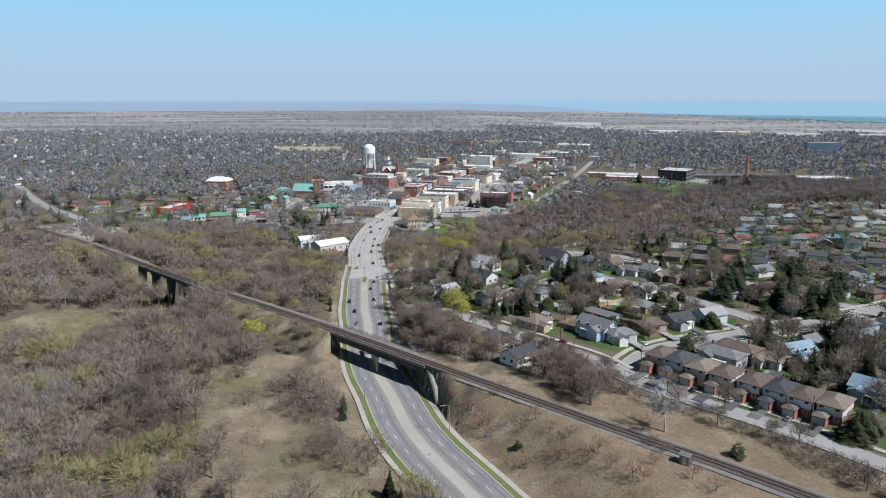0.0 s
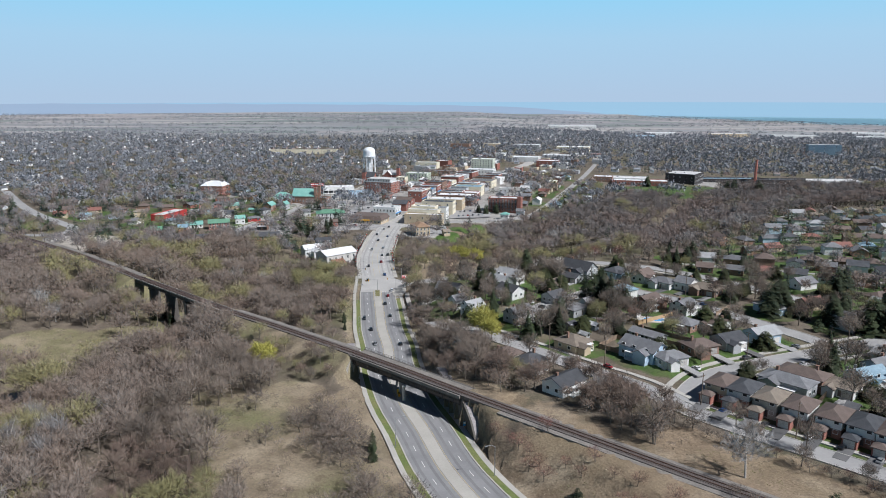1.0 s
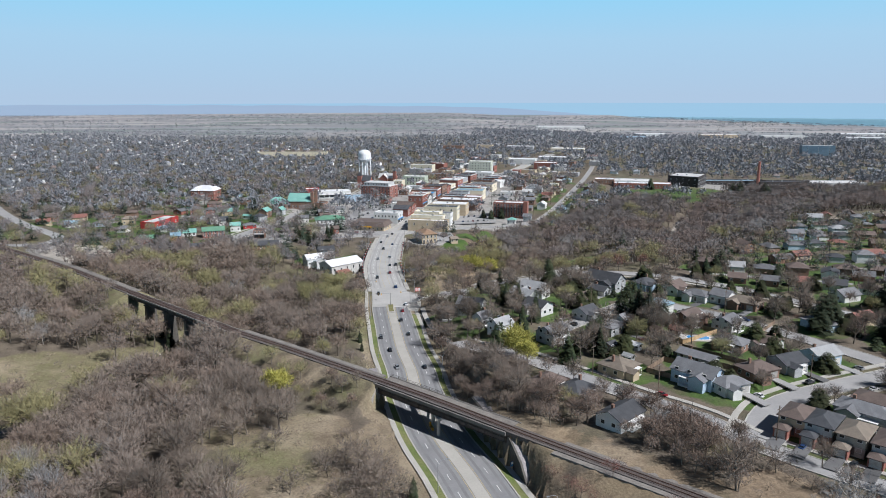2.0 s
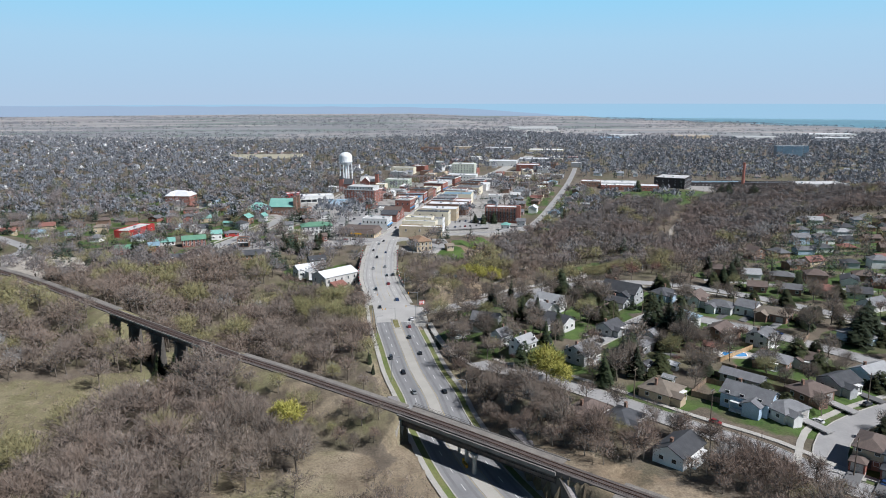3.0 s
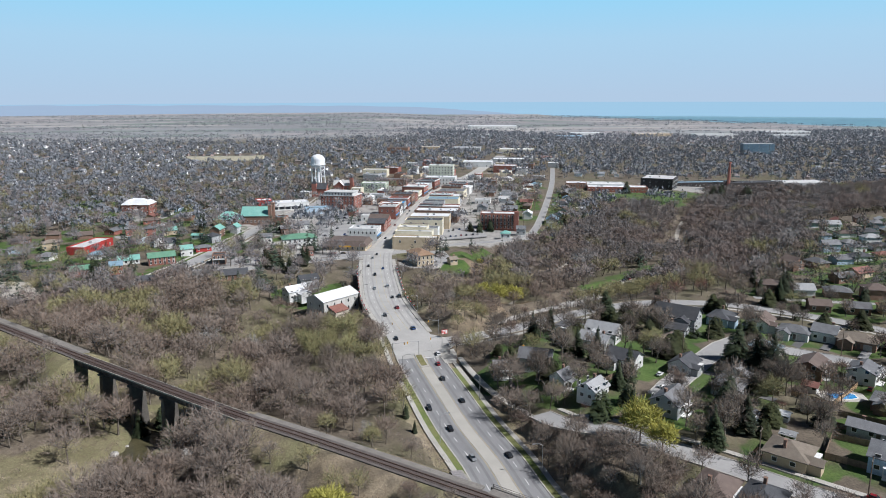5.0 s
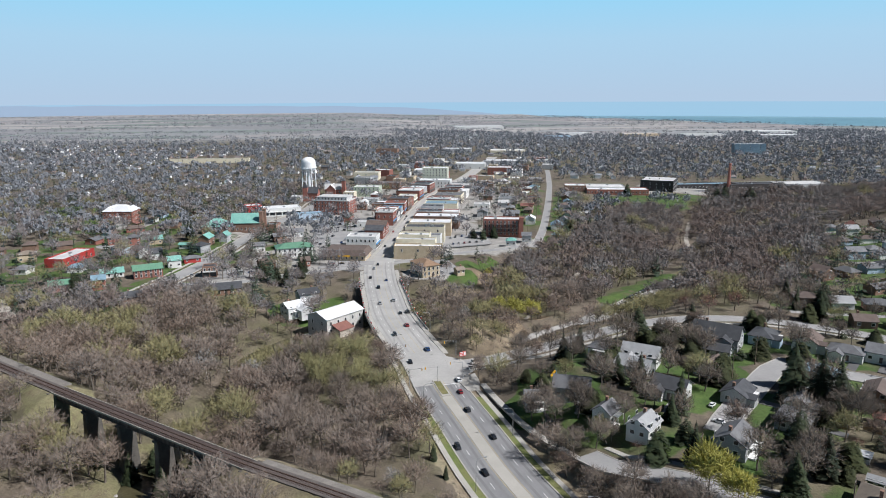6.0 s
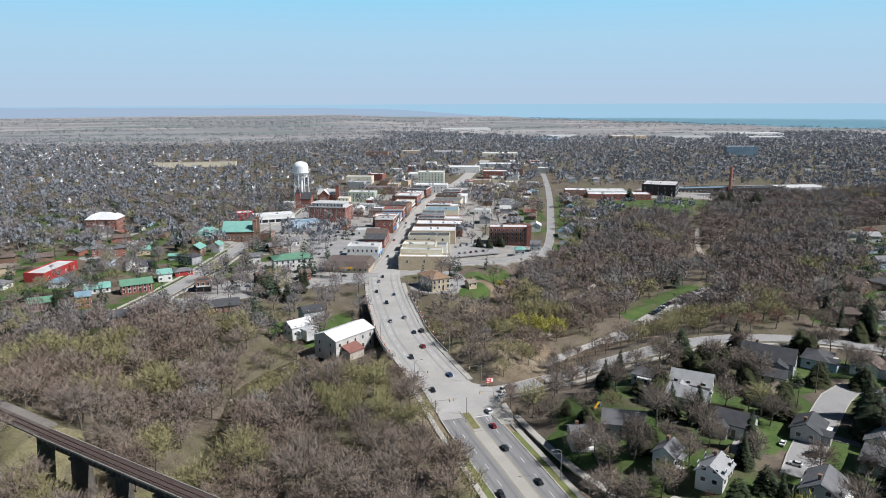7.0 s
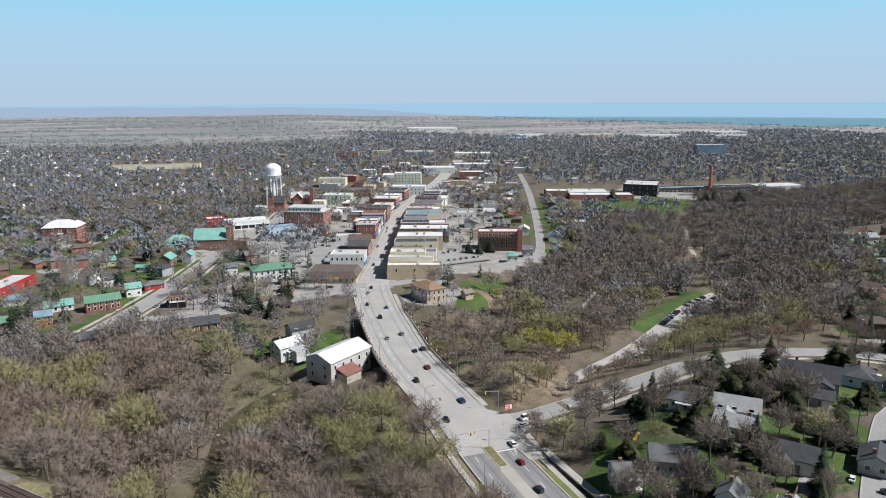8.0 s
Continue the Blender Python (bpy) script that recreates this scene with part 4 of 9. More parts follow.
        part("pier_column", Geo().tube((c.x, c.y, -0.4), (c.x, c.y, 4.95), 0.55, 0.55, 10), CONCRETE, t, "round concrete column")
    a, b = back @ Vector(line_at(MAIN, su - 5)[0]), back @ Vector(line_at(MAIN, su + 14.5)[0])
    g = Geo().box(-9.75, -0.6, 4.95, 9.75, 0.6, 5.7)
    part("pier_cap", g, CONCRETE, t, "concrete pier cap", m=Matrix.Translation(((a.x + b.x) / 2, (a.y + b.y) / 2, 0)) @ Matrix.Rotation(math.atan2(b.y - a.y, b.x - a.x), 4, "Z"))


railway_bridge()


def viaduct():
    """The railway's viaduct over the creek."""
    (ax, ay, _), (bx, by, _) = line_at(RAIL, v0)[0], line_at(RAIL, v1)[0]
    L, h = math.hypot(bx - ax, by - ay), math.degrees(math.atan2(by - ay, bx - ax))
    t = thing("viaduct", "dark steel railway viaduct on tall stained concrete piers over a creek", "viaduct", pose(ax, ay, 0, 0, 0, h))
    for y in (-1.8, 1.8):
        g = Geo().box(-0.5, y - 0.06, -2.0, L + 0.5, y + 0.06, -0.25)
        for z in (-2.0, -0.33):
            g.box(-0.5, y - 0.28, z, L + 0.5, y + 0.28, z + 0.09)
        for k in range(43):
            g.box(L * k / 42 - 0.04, y - 0.25, -1.9, L * k / 42 + 0.04, y + 0.25, -0.35)
        part("girder", g, GIRDER, t, "dark riveted plate girder")
    part("deck", Geo().box(-0.5, -2.15, -0.22, L + 0.5, 2.15, -0.02), SLEEPER, t, "open dark timber deck")
    for y in (-2.25, 2.25):
        part("walkway_edge", Geo().box(-0.5, y - 0.1, -0.4, L + 0.5, y + 0.12, 0.12), ABUTMENT, t, "pale weathered edge beam")
    bx_, by_ = math.cos(radians(h)), math.sin(radians(h))
    for k in range(1, 5):
        x = L * k / 5
        z0 = float(ground_z(ax + bx_ * x, ay + by_ * x)) - 1.5
        g = Geo()
        lo, hi = [(-1.1, -2.9), (1.1, -2.9), (1.1, 2.9), (-1.1, 2.9)], [(-0.8, -2.2), (0.8, -2.2), (0.8, 2.2), (-0.8, 2.2)]
        g.add([(x + p, q, z0) for p, q in lo] + [(x + p, q, -2.6) for p, q in hi], [(3, 2, 1, 0), (4, 5, 6, 7), (0, 1, 5, 4), (1, 2, 6, 5), (2, 3, 7, 6), (3, 0, 4, 7)])
        g.box(x - 1.0, -2.7, -2.62, x + 1.0, 2.7, -2.02)
        part("pier", g, DARK_CONCRETE, t, "tapered stained concrete pier")
    for x in (-1.2, L + 1.2):
        z0 = min(float(ground_z(ax + bx_ * x, ay + by_ * x)), -3) - 3
        part("abutment", Geo().box(x - 1.4, -3.2, z0, x + 1.4, 3.2, -0.3), DARK_CONCRETE, t, "concrete end abutment")


viaduct()


POST = box_mesh("railing_post", 0.1, 0.1, 0.9, GIRDER)


def road_bridge():
    """The main road's bridge over the valley."""
    line = cut_line(MAIN, s_b0 - 2, s_b1 + 2)
    t = thing("road_bridge", "long concrete road bridge with railings over a wooded valley", "bridge")
    for off in (9.9, -9.9):
        s = 1 if off > 0 else -1
        part("sidewalk", ribbon(cut_line(MAIN, s_b0 - 30, s_b1 + 22), off + 1.0, off - 1.0, 0.16, 0.6), CONCRETE, t, "pale concrete sidewalk")
        part("parapet", ribbon(line, off + s * 1.25 + 0.15, off + s * 1.25 - 0.15, 0.55, 1.6), CONCRETE, t, "low concrete parapet")
        n = int((s_b1 - s_b0) / 3.6)
        for k in range(n + 1):
            q = offset_line(cut_line(MAIN, s_b0 + k * 3.6 - 0.5, s_b0 + k * 3.6 + 0.5), off + s * 1.25).mean(axis=0)
            part("railing_post", POST, GIRDER, t, m=pose(q[0], q[1], -8.46))
        for z in (0.95, 1.4):
            part("rail", ribbon(line, off + s * 1.25 + 0.05, off + s * 1.25 - 0.05, z, 0.09), GIRDER, t)
    part("deck", ribbon(line, 11.2, -11.2, -0.5, 0.7), DARK_CONCRETE, t, "stained concrete deck")
    for off in (-8.5, -4.2, 0, 4.2, 8.5):
        part("beam", ribbon(line, off + 0.35, off - 0.35, -1.2, 1.5), DARK_CONCRETE, t, "deep concrete beam")
    for f in (0.3, 0.7):
        p, h = line_at(MAIN, s_b0 + f * (s_b1 - s_b0))
        for off in (-8, 0, 8):
            c, s = math.cos(radians(h + 90)), math.sin(radians(h + 90))
            x, y = p[0] + c * off, p[1] + s * off
            part("pier", Geo().tube((x, y, float(ground_z(x, y)) - 1.5), (x, y, -12.2), 1.0, 0.9, 12), CONCRETE, t, "round concrete pier")
        part("pier_cap", Geo().box(-0.9, -10, 0, 0.9, 10, 0.95), CONCRETE, t, "concrete pier cap", m=pose(p[0], p[1], -12.6, 0, 0, h))
    for s in (s_b0 - 1, s_b1 + 1):
        p, h = line_at(MAIN, s)
        part("abutment", Geo().box(-1.2, -11.3, -14, 1.2, 11.3, -0.55), CONCRETE, t, "concrete abutment wall", m=pose(p[0], p[1], -9, 0, 0, h))


road_bridge()

# creek, lake and far distance
tagged(part("creek", ribbon(CREEK, 4.9, -4.9, 0.3, 0.3), WATER), "shallow murky brown creek in a wooded valley", "creek", kind="structure")
lake_ring = [(float(p[0]), float(p[1])) for p in SHORE] + [(6500, -300), (6500, 6500), (1150, 6500)]
lake = Geo()
lake.add([(x, y, -45.0) for x, y in lake_ring], [tuple(range(len(lake_ring)))])
tagged(part("lake", lake, LAKE), "pale blue lake stretching to the horizon", "lake", kind="structure")


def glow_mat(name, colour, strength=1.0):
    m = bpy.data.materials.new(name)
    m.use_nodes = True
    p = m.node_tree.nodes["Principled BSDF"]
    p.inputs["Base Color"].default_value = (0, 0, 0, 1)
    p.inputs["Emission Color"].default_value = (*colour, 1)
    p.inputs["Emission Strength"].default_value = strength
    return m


# horizon walls glow by themselves: emission stands in for daylight and haze
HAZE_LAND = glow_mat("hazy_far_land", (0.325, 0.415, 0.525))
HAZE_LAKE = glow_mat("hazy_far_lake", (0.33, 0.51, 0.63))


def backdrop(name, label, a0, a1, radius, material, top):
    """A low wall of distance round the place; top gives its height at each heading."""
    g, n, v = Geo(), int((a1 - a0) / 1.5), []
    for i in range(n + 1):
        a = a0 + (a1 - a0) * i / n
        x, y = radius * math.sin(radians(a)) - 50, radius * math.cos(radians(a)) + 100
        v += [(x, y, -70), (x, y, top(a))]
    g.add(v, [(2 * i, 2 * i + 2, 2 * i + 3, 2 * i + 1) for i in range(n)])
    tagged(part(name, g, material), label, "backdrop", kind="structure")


def far_land(a):
    """The far land's skyline, sinking towards the lake."""
    t = min(1.0, max(0.0, (13 - a) / 45))
    sink = min(1.0, max(0.0, (a - 2) / 15))
    return 8 + 40 * t ** 0.6 + 2.0 * math.sin(a * 1.1) + 1.2 * math.sin(a * 2.7 + 1) - 58 * sink * sink


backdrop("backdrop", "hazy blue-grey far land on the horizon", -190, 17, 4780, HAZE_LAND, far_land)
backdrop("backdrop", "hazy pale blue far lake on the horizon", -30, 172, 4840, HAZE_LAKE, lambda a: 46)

# ---------- kits for houses and town buildings ----------
rnd = random.Random(7)
def window_geo(w, h, bar=0.1, m=(0, 1)):
    """A window in one piece: a proud frame round a set-back pane."""
    x0, x1 = -w / 2, w / 2
    o, i = [(x0, 0), (x1, 0), (x1, h), (x0, h)], [(x0 + bar, bar), (x1 - bar, bar), (x1 - bar, h - bar), (x0 + bar, h - bar)]
    v = [(x, 0.03, z) for x, z in o] + [(x, -0.1, z) for x, z in o] + [(x, -0.1, z) for x, z in i] + [(x, -0.02, z) for x, z in i]
    f = [(k + 4 * s, (k + 1) % 4 + 4 * s, (k + 1) % 4 + 4 * s + 4, k + 4 * s + 4) for s in range(3) for k in range(4)]
    g = Geo().add(v, f, m[0])
    g.f.append((12, 13, 14, 15))
    g.m.append(m[1])
    return g


WIN_FRAME = window_geo(1.35, 1.3, 0.11, (0, 0)).mesh("window", [TRIM])
WIN_PANE = Geo().box(-0.565, -0.05, 0.11, 0.565, 0.0, 1.19).mesh("pane", [PANE])
TOWN_WINDOW = window_geo(1.2, 1.85, 0.11).mesh("window", [TRIM, PANE])
HOUSE_DOOR = Geo().box(-0.5, -0.08, 0, 0.5, 0.03, 2.05).box(-0.3, -0.1, 1.2, 0.3, 0.0, 1.8).mesh("door", [DARK_TRIM])
GARAGE_DOOR = Geo()
for k in range(4):
    GARAGE_DOOR.box(-1.35, -0.06, 0.02 + 0.54 * k, 1.35, 0.03, 0.52 + 0.54 * k)
GARAGE_DOOR = GARAGE_DOOR.mesh("garage_door", [GARAGE])


def wall_geo(w, d, h, rh, kind):
    g = Geo()
    if kind == "gable":
        ring = [(-d / 2, -1.5), (d / 2, -1.5), (d / 2, h), (0, h + rh), (-d / 2, h)]
        v = [(-w / 2, y, z) for y, z in ring] + [(w / 2, y, z) for y, z in ring]
        return g.add(v, [(4, 3, 2, 1, 0), (5, 6, 7, 8, 9)] + [(i, (i + 1) % 5, 5 + (i + 1) % 5, 5 + i) for i in range(5)])
    return g.box(-w / 2, -d / 2, -1.5, w / 2, d / 2, h)


def roof_geo(w, d, h, rh, kind, ov=0.5, th=0.22):
    g = Geo()
    if kind == "gable":
        k = rh / (d / 2)
        ring = [(-d / 2 - ov, h - k * ov), (0, h + rh), (d / 2 + ov, h - k * ov), (d / 2 + ov, h - k * ov + th), (0, h + rh + th), (-d / 2 - ov, h - k * ov + th)]
        v = [(-w / 2 - ov, y, z + 0.01) for y, z in ring] + [(w / 2 + ov, y, z + 0.01) for y, z in ring]
        f = [(0, 1, 4, 5), (1, 2, 3, 4), (11, 10, 7, 6), (10, 9, 8, 7)] + [(i, 6 + i, 6 + (i + 1) % 6, (i + 1) % 6) for i in range(6)]
        return g.add(v, f)
    x, y = w / 2 + ov, d / 2 + ov
    r = max(0.15, abs(w - d) / 2)
    ridge = [(-r, 0), (r, 0)] if w >= d else [(0, -r), (0, r)]
    v = [(-x, -y, h - th), (x, -y, h - th), (x, y, h - th), (-x, y, h - th), (-x, -y, h), (x, -y, h), (x, y, h), (-x, y, h)] + [(a, b, h + rh) for a, b in ridge]
    f = [(3, 2, 1, 0), (0, 1, 5, 4), (1, 2, 6, 5), (2, 3, 7, 6), (3, 0, 4, 7)]
    f += [(4, 5, 9, 8), (5, 6, 9), (6, 7, 8, 9), (7, 4, 8)] if w >= d else [(4, 5, 8), (5, 6, 9, 8), (6, 7, 9), (7, 4, 8, 9)]
    return g.add(v, f)


HOUSE_LAWNS = []
TAKEN = []   # (x, y, radius) kept free of trees


def house(x, y, rot, w=11, d=9, h=3.0, kind="gable", rh=2.2, wall=WHITE_WALL, roof=ROOF_GREY, label="bungalow with a shingle roof", garage=0, chimney=True, porch=False,
          storeys=1, z=None, lawn=13, wing=None, name="house", group="houses", plain=False, lower=None, trim=True):
    """A house: walls, roof, windows with panes, door, chimney, garage or porch. Its front looks along -y before the turn."""
    if trim:
        f = 0.8 if plain else 0.9
        w, d, h, rh, garage = w * f, d * f, h * 0.88, rh * 0.8, garage * f
    z = float(ground_z(x, y)) + 0.25 if z is None else z
    t = thing(name, label, "house", pose(x, y, z, 0, 0, rot), group)
    part("wall", wall_geo(w, d, h, rh, kind), wall, t)
    part("roof", roof_geo(w, d, h, rh, kind), roof, t)
    if lower:
        part("brick_base", Geo().box(-w / 2 - 0.06, -d / 2 - 0.06, -1.4, w / 2 + 0.06, d / 2 + 0.06, h * 0.48), lower, t, "brick lower storey")
    if wing:
        ww, wd, wx, wy, wh = wing
        part("wing", wall_geo(wd, ww, wh, ww * 0.25, "gable"), wall, t, "gabled wing", m=pose(wx, wy, 0, 0, 0, 90))
        part("wing_roof", roof_geo(wd, ww, wh, ww * 0.25, "gable"), roof, t, "gabled wing roof", m=pose(wx, wy, 0, 0, 0, 90))

    def window(px, py, pz, turn):
        o = part("window", WIN_FRAME, TRIM, t, m=pose(px, py, pz, 0, 0, turn))
        if not plain:
            part("pane", WIN_PANE, PANE, o)
        else:
            o.data = PLAIN_WINDOW

    xs = [-w * 0.32, w * 0.30] if w < 10.5 or plain else [-w * 0.36, -w * 0.05, w * 0.32]
    for s in range(storeys):
        zz = 0.95 + 2.75 * s
        for px in xs:
            if not (garage and s == 0 and abs(px - garage) < 2.2):
                window(px, -d / 2, zz, 0)
            if not plain:
                window(px, d / 2, zz, 180)
        for py in ((-d * 0.2, d * 0.22) if not plain else (0.1 * d,) if x < 170 else ()):
            window(w / 2, py, zz, 90)
            if not plain:
                window(-w / 2, py, zz, -90)
    if not plain:
        part("door", HOUSE_DOOR, DARK_TRIM, t, m=pose(w * 0.08, -d / 2, 0.1, 0, 0, 0))
    if garage:
        part("garage_door", GARAGE_DOOR, GARAGE, t, "panelled garage door", m=pose(garage, -d / 2 - 0.02, 0.05))
        part("driveway", Geo().box(garage - 1.5, -d / 2 - 8.5, -0.5, garage + 1.5, -d / 2 - 0.1, -0.12), OLD_ASPHALT if rnd.random() < 0.3 else DRIVE, t, "asphalt driveway")
    if chimney:
        cx = rnd.choice((-1, 1)) * w * 0.25
        part("chimney", Geo().box(cx - 0.4, 0.3, h, cx + 0.4, 1.0, h + rh + 0.9).box(cx - 0.46, 0.24, h + rh + 0.9, cx + 0.46, 1.06, h + rh + 1.05), BROWN_BRICK, t, "brick chimney")
    if porch:
        g = Geo().box(-w * 0.25, -d / 2 - 1.8, 2.5, w * 0.3, -d / 2 + 0.02, 2.68)
        for px in (-w * 0.24, w * 0.29):
            g.box(px - 0.08, -d / 2 - 1.75, -0.5, px + 0.08, -d / 2 - 1.6, 2.5)
        g.box(-w * 0.25, -d / 2 - 1.8, -0.6, w * 0.3, -d / 2, 0.12)
        part("porch", g, TRIM, t, "white front porch")
    TAKEN.append((x, y, max(w, d) * 0.62))
    if lawn:
        HOUSE_LAWNS.append((x, y, lawn))
    return t


PLAIN_WINDOW = window_geo(1.35, 1.3, 0.11).mesh("window", [TRIM, PANE])


def block(x, y, rot, w, d, h, wall, roof, label, storeys=2, cols=5, side=3, shop=None, z=-9.0, name="building", units=2, cornice=None, rise=0.7, back=False, first=None):
    """A flat-roofed town building centred at x, y: walls with a parapet, roof, windows row by row, shop front, roof units."""
    t = thing(name, label, "building", pose(x, y, z, 0, 0, rot))
    g = Geo().box(-w / 2, -d / 2, -2, w / 2, d / 2, h)
    for q in ((-w / 2, -d / 2, w / 2, -d / 2 + 0.35), (-w / 2, d / 2 - 0.35, w / 2, d / 2), (-w / 2, -d / 2 + 0.35, -w / 2 + 0.35, d / 2 - 0.35), (w / 2 - 0.35, -d / 2 + 0.35, w / 2, d / 2 - 0.35)):
        g.box(q[0], q[1], h, q[2], q[3], h + rise)
    part("wall", g, wall, t)
    part("roof", Geo().box(-w / 2 + 0.37, -d / 2 + 0.37, h - 0.1, w / 2 - 0.37, d / 2 - 0.37, h + 0.12), roof, t)
    if cornice:
        g = Geo()
        for q in ((-w / 2 - 0.25, -d / 2 - 0.25, w / 2 + 0.25, -d / 2 - 0.01), (-w / 2 - 0.25, d / 2 + 0.01, w / 2 + 0.25, d / 2 + 0.25), (-w / 2 - 0.25, -d / 2, -w / 2 - 0.01, d / 2), (w / 2 + 0.01, -d / 2, w / 2 + 0.25, d / 2)):
            g.box(q[0], q[1], h - 0.1, q[2], q[3], h + rise + 0.05)
        part("cornice", g, cornice, t, "projecting cornice")
    base = 1.0 if first is None else first
    gap = (h - base + 0.3) / storeys
    for s in range(storeys):
        if shop and s == 0:
            continue
        zz = base + gap * s
        for k in range(cols):
            px = (k + 0.5) / cols * w - w / 2
            part("window", TOWN_WINDOW, TRIM, t, m=pose(px, -d / 2, zz))
            if back:
                part("window", TOWN_WINDOW, TRIM, t, m=pose(px, d / 2, zz, 0, 0, 180))
        for k in range(side):
            py = (k + 0.5) / side * d - d / 2
            part("window", TOWN_WINDOW, TRIM, t, m=pose(w / 2, py, zz, 0, 0, 90))
            part("window", TOWN_WINDOW, TRIM, t, m=pose(-w / 2, py, zz, 0, 0, -90))
    if shop:
        face, sgn = shop
        g = Geo()
        n = max(2, int((d if face == "x" else w) / 5))
        for k in range(n):
            g = Geo()
            a = (k + 0.08) / n - 0.5
            b = (k + 0.92) / n - 0.5
            if face == "x":
                e = sgn * w / 2
                g.box(min(e, e + sgn * 0.06), a * d, 0.4, max(e, e + sgn * 0.06), b * d, 2.7)
            else:
                e = sgn * d / 2
                g.box(a * w, min(e, e + sgn * 0.06), 0.4, b * w, max(e, e + sgn * 0.06), 2.7)
            part("shop_window", g, PANE, t, "dark glass shop front")
        g = Geo()
        if face == "x":
            e = sgn * w / 2
            g.box(min(e, e + sgn * 0.5), -d / 2 + 0.2, 2.85, max(e, e + sgn * 0.5), d / 2 - 0.2, 3.5)
        else:
            e = sgn * d / 2
            g.box(-w / 2 + 0.2, min(e, e + sgn * 0.5), 2.85, w / 2 - 0.2, max(e, e + sgn * 0.5), 3.5)
        part("sign_board", g, rnd.choice((TRIM, DARK_TRIM, BRIGHT_BLUE, RED_METAL, TAN_WALL)), t, "plain shop fascia")
    for k in range(units):
        ux, uy = rnd.uniform(-0.3, 0.3) * w, rnd.uniform(-0.3, 0.3) * d
        part("vent_unit", Geo().box(ux - 0.9, uy - 0.7, h + 0.1, ux + 0.9, uy + 0.7, h + 1.2).box(ux - 0.7, uy - 0.5, h + 1.2, ux + 0.7, uy + 0.5, h + 1.35), STEEL, t, "grey roof ventilation unit")
    TAKEN.append((x, y, max(w, d) * 0.6))
    return t


def gabled(x, y, rot, w, d, h, rh, wall, roof, label, kind="gable", storeys=2, cols=5, side=2, z=-9.0, name="building", first=1.0, extra=None):
    """A larger pitched-roof building."""
    t = thing(name, label, "building", pose(x, y, z, 0, 0, rot))
    part("wall", wall_geo(w, d, h, rh, kind), wall, t)
    part("roof", roof_geo(w, d, h, rh, kind), roof, t)
    gap = (h - first + 0.2) / max(1, storeys)
    for s in range(storeys):
        for k in range(cols):
            px = (k + 0.5) / cols * w - w / 2
            part("window", TOWN_WINDOW, TRIM, t, m=pose(px, -d / 2, first + gap * s))
        for k in range(side):
            py = (k + 0.5) / side * d - d / 2
            part("window", TOWN_WINDOW, TRIM, t, m=pose(w / 2, py, first + gap * s, 0, 0, 90))
            part("window", TOWN_WINDOW, TRIM, t, m=pose(-w / 2, py, first + gap * s, 0, 0, -90))
    part("door", HOUSE_DOOR, DARK_TRIM, t, m=pose(w * 0.1, -d / 2 - 0.03, 0))
    if extra:
        extra(t)
    TAKEN.append((x, y, max(w, d) * 0.6))
    return t


# ---------- the town ----------
TA = -16.5   # heading of the cross streets

OFFICE_ROOF = mat("warm_brown_shingle", (0.22, 0.14, 0.085), (0.30, 0.20, 0.13), 0.5, 0.9, 0.3, fine=10)
# hip-roofed office at the bridge's end
gabled(-23, 524, 17, 10.5, 16, 6.4, 2.4, TAN_WALL, OFFICE_ROOF, "cream two-storey office with a hipped brown shingle roof", "hip", 2, 4, 5)
# mansard restaurant
def mansard(x, y, rot):
    t = thing("restaurant", "low tan restaurant with a brown mansard roof", "building", pose(x, y, -9, 0, 0, rot))
    part("wall", Geo().box(-13, -9, -1.5, 13, 9, 4.2), TAN_WALL, t)
    v = [(-14, -10, 3.4), (14, -10, 3.4), (14, 10, 3.4), (-14, 10, 3.4), (-12, -8, 6.6), (12, -8, 6.6), (12, 8, 6.6), (-12, 8, 6.6)]
    part("roof", Geo().add(v, [(3, 2, 1, 0), (4, 5, 6, 7), (0, 1, 5, 4), (1, 2, 6, 5), (2, 3, 7, 6), (3, 0, 4, 7)]), ROOF_BROWN, t, "steep brown shingle mansard")
    for k in range(8):
        part("window", TOWN_WINDOW, TRIM, t, m=pose(-11.4 + 3.25 * k, -9, 1.0))
    for k in range(4):
        part("window", TOWN_WINDOW, TRIM, t, m=pose(13, -6 + 4 * k, 1.0, 0, 0, 90))
    part("sign_board", Geo().box(-4, -10.6, 2.9, 4, -10.35, 3.9), SIGN_YELLOW, t, "yellow sign board")
    TAKEN.append((x, y, 15))


mansard(-64, 573, TA)
gabled(-97, 586, 10, 22, 12, 6.2, 2.4, WHITE_WALL, ROOF_GREEN, "white two-storey building with a green metal roof", "hip", 2, 7, 3)
block(-52, 604, TA, 20, 14, 7.5, WHITE_WALL, ROOF_PALE, "white two-storey shop building with a flat roof", 2, 7, 3, ("x", 1))
# the white mill beside the bridge
def mill_extra(t):
    part("annex", Geo().box(-8, -11.5, -3, 0, -6.6, 3.0), STONE_WALL, t, "low stone annex")
    part("annex_roof", Geo().add([(-8.4, -11.9, 2.9), (0.4, -11.9, 2.9), (0.4, -6.62, 4.8), (-8.4, -6.62, 4.8), (-8.4, -11.9, 3.1), (0.4, -11.9, 3.1), (0.4, -6.62, 5.0), (-8.4, -6.62, 5.0)],
                                 [(3, 2, 1, 0), (4, 5, 6, 7), (0, 1, 5, 4), (1, 2, 6, 5), (2, 3, 7, 6), (3, 0, 4, 7)]), ROOF_RED, t, "rusty red lean-to roof")


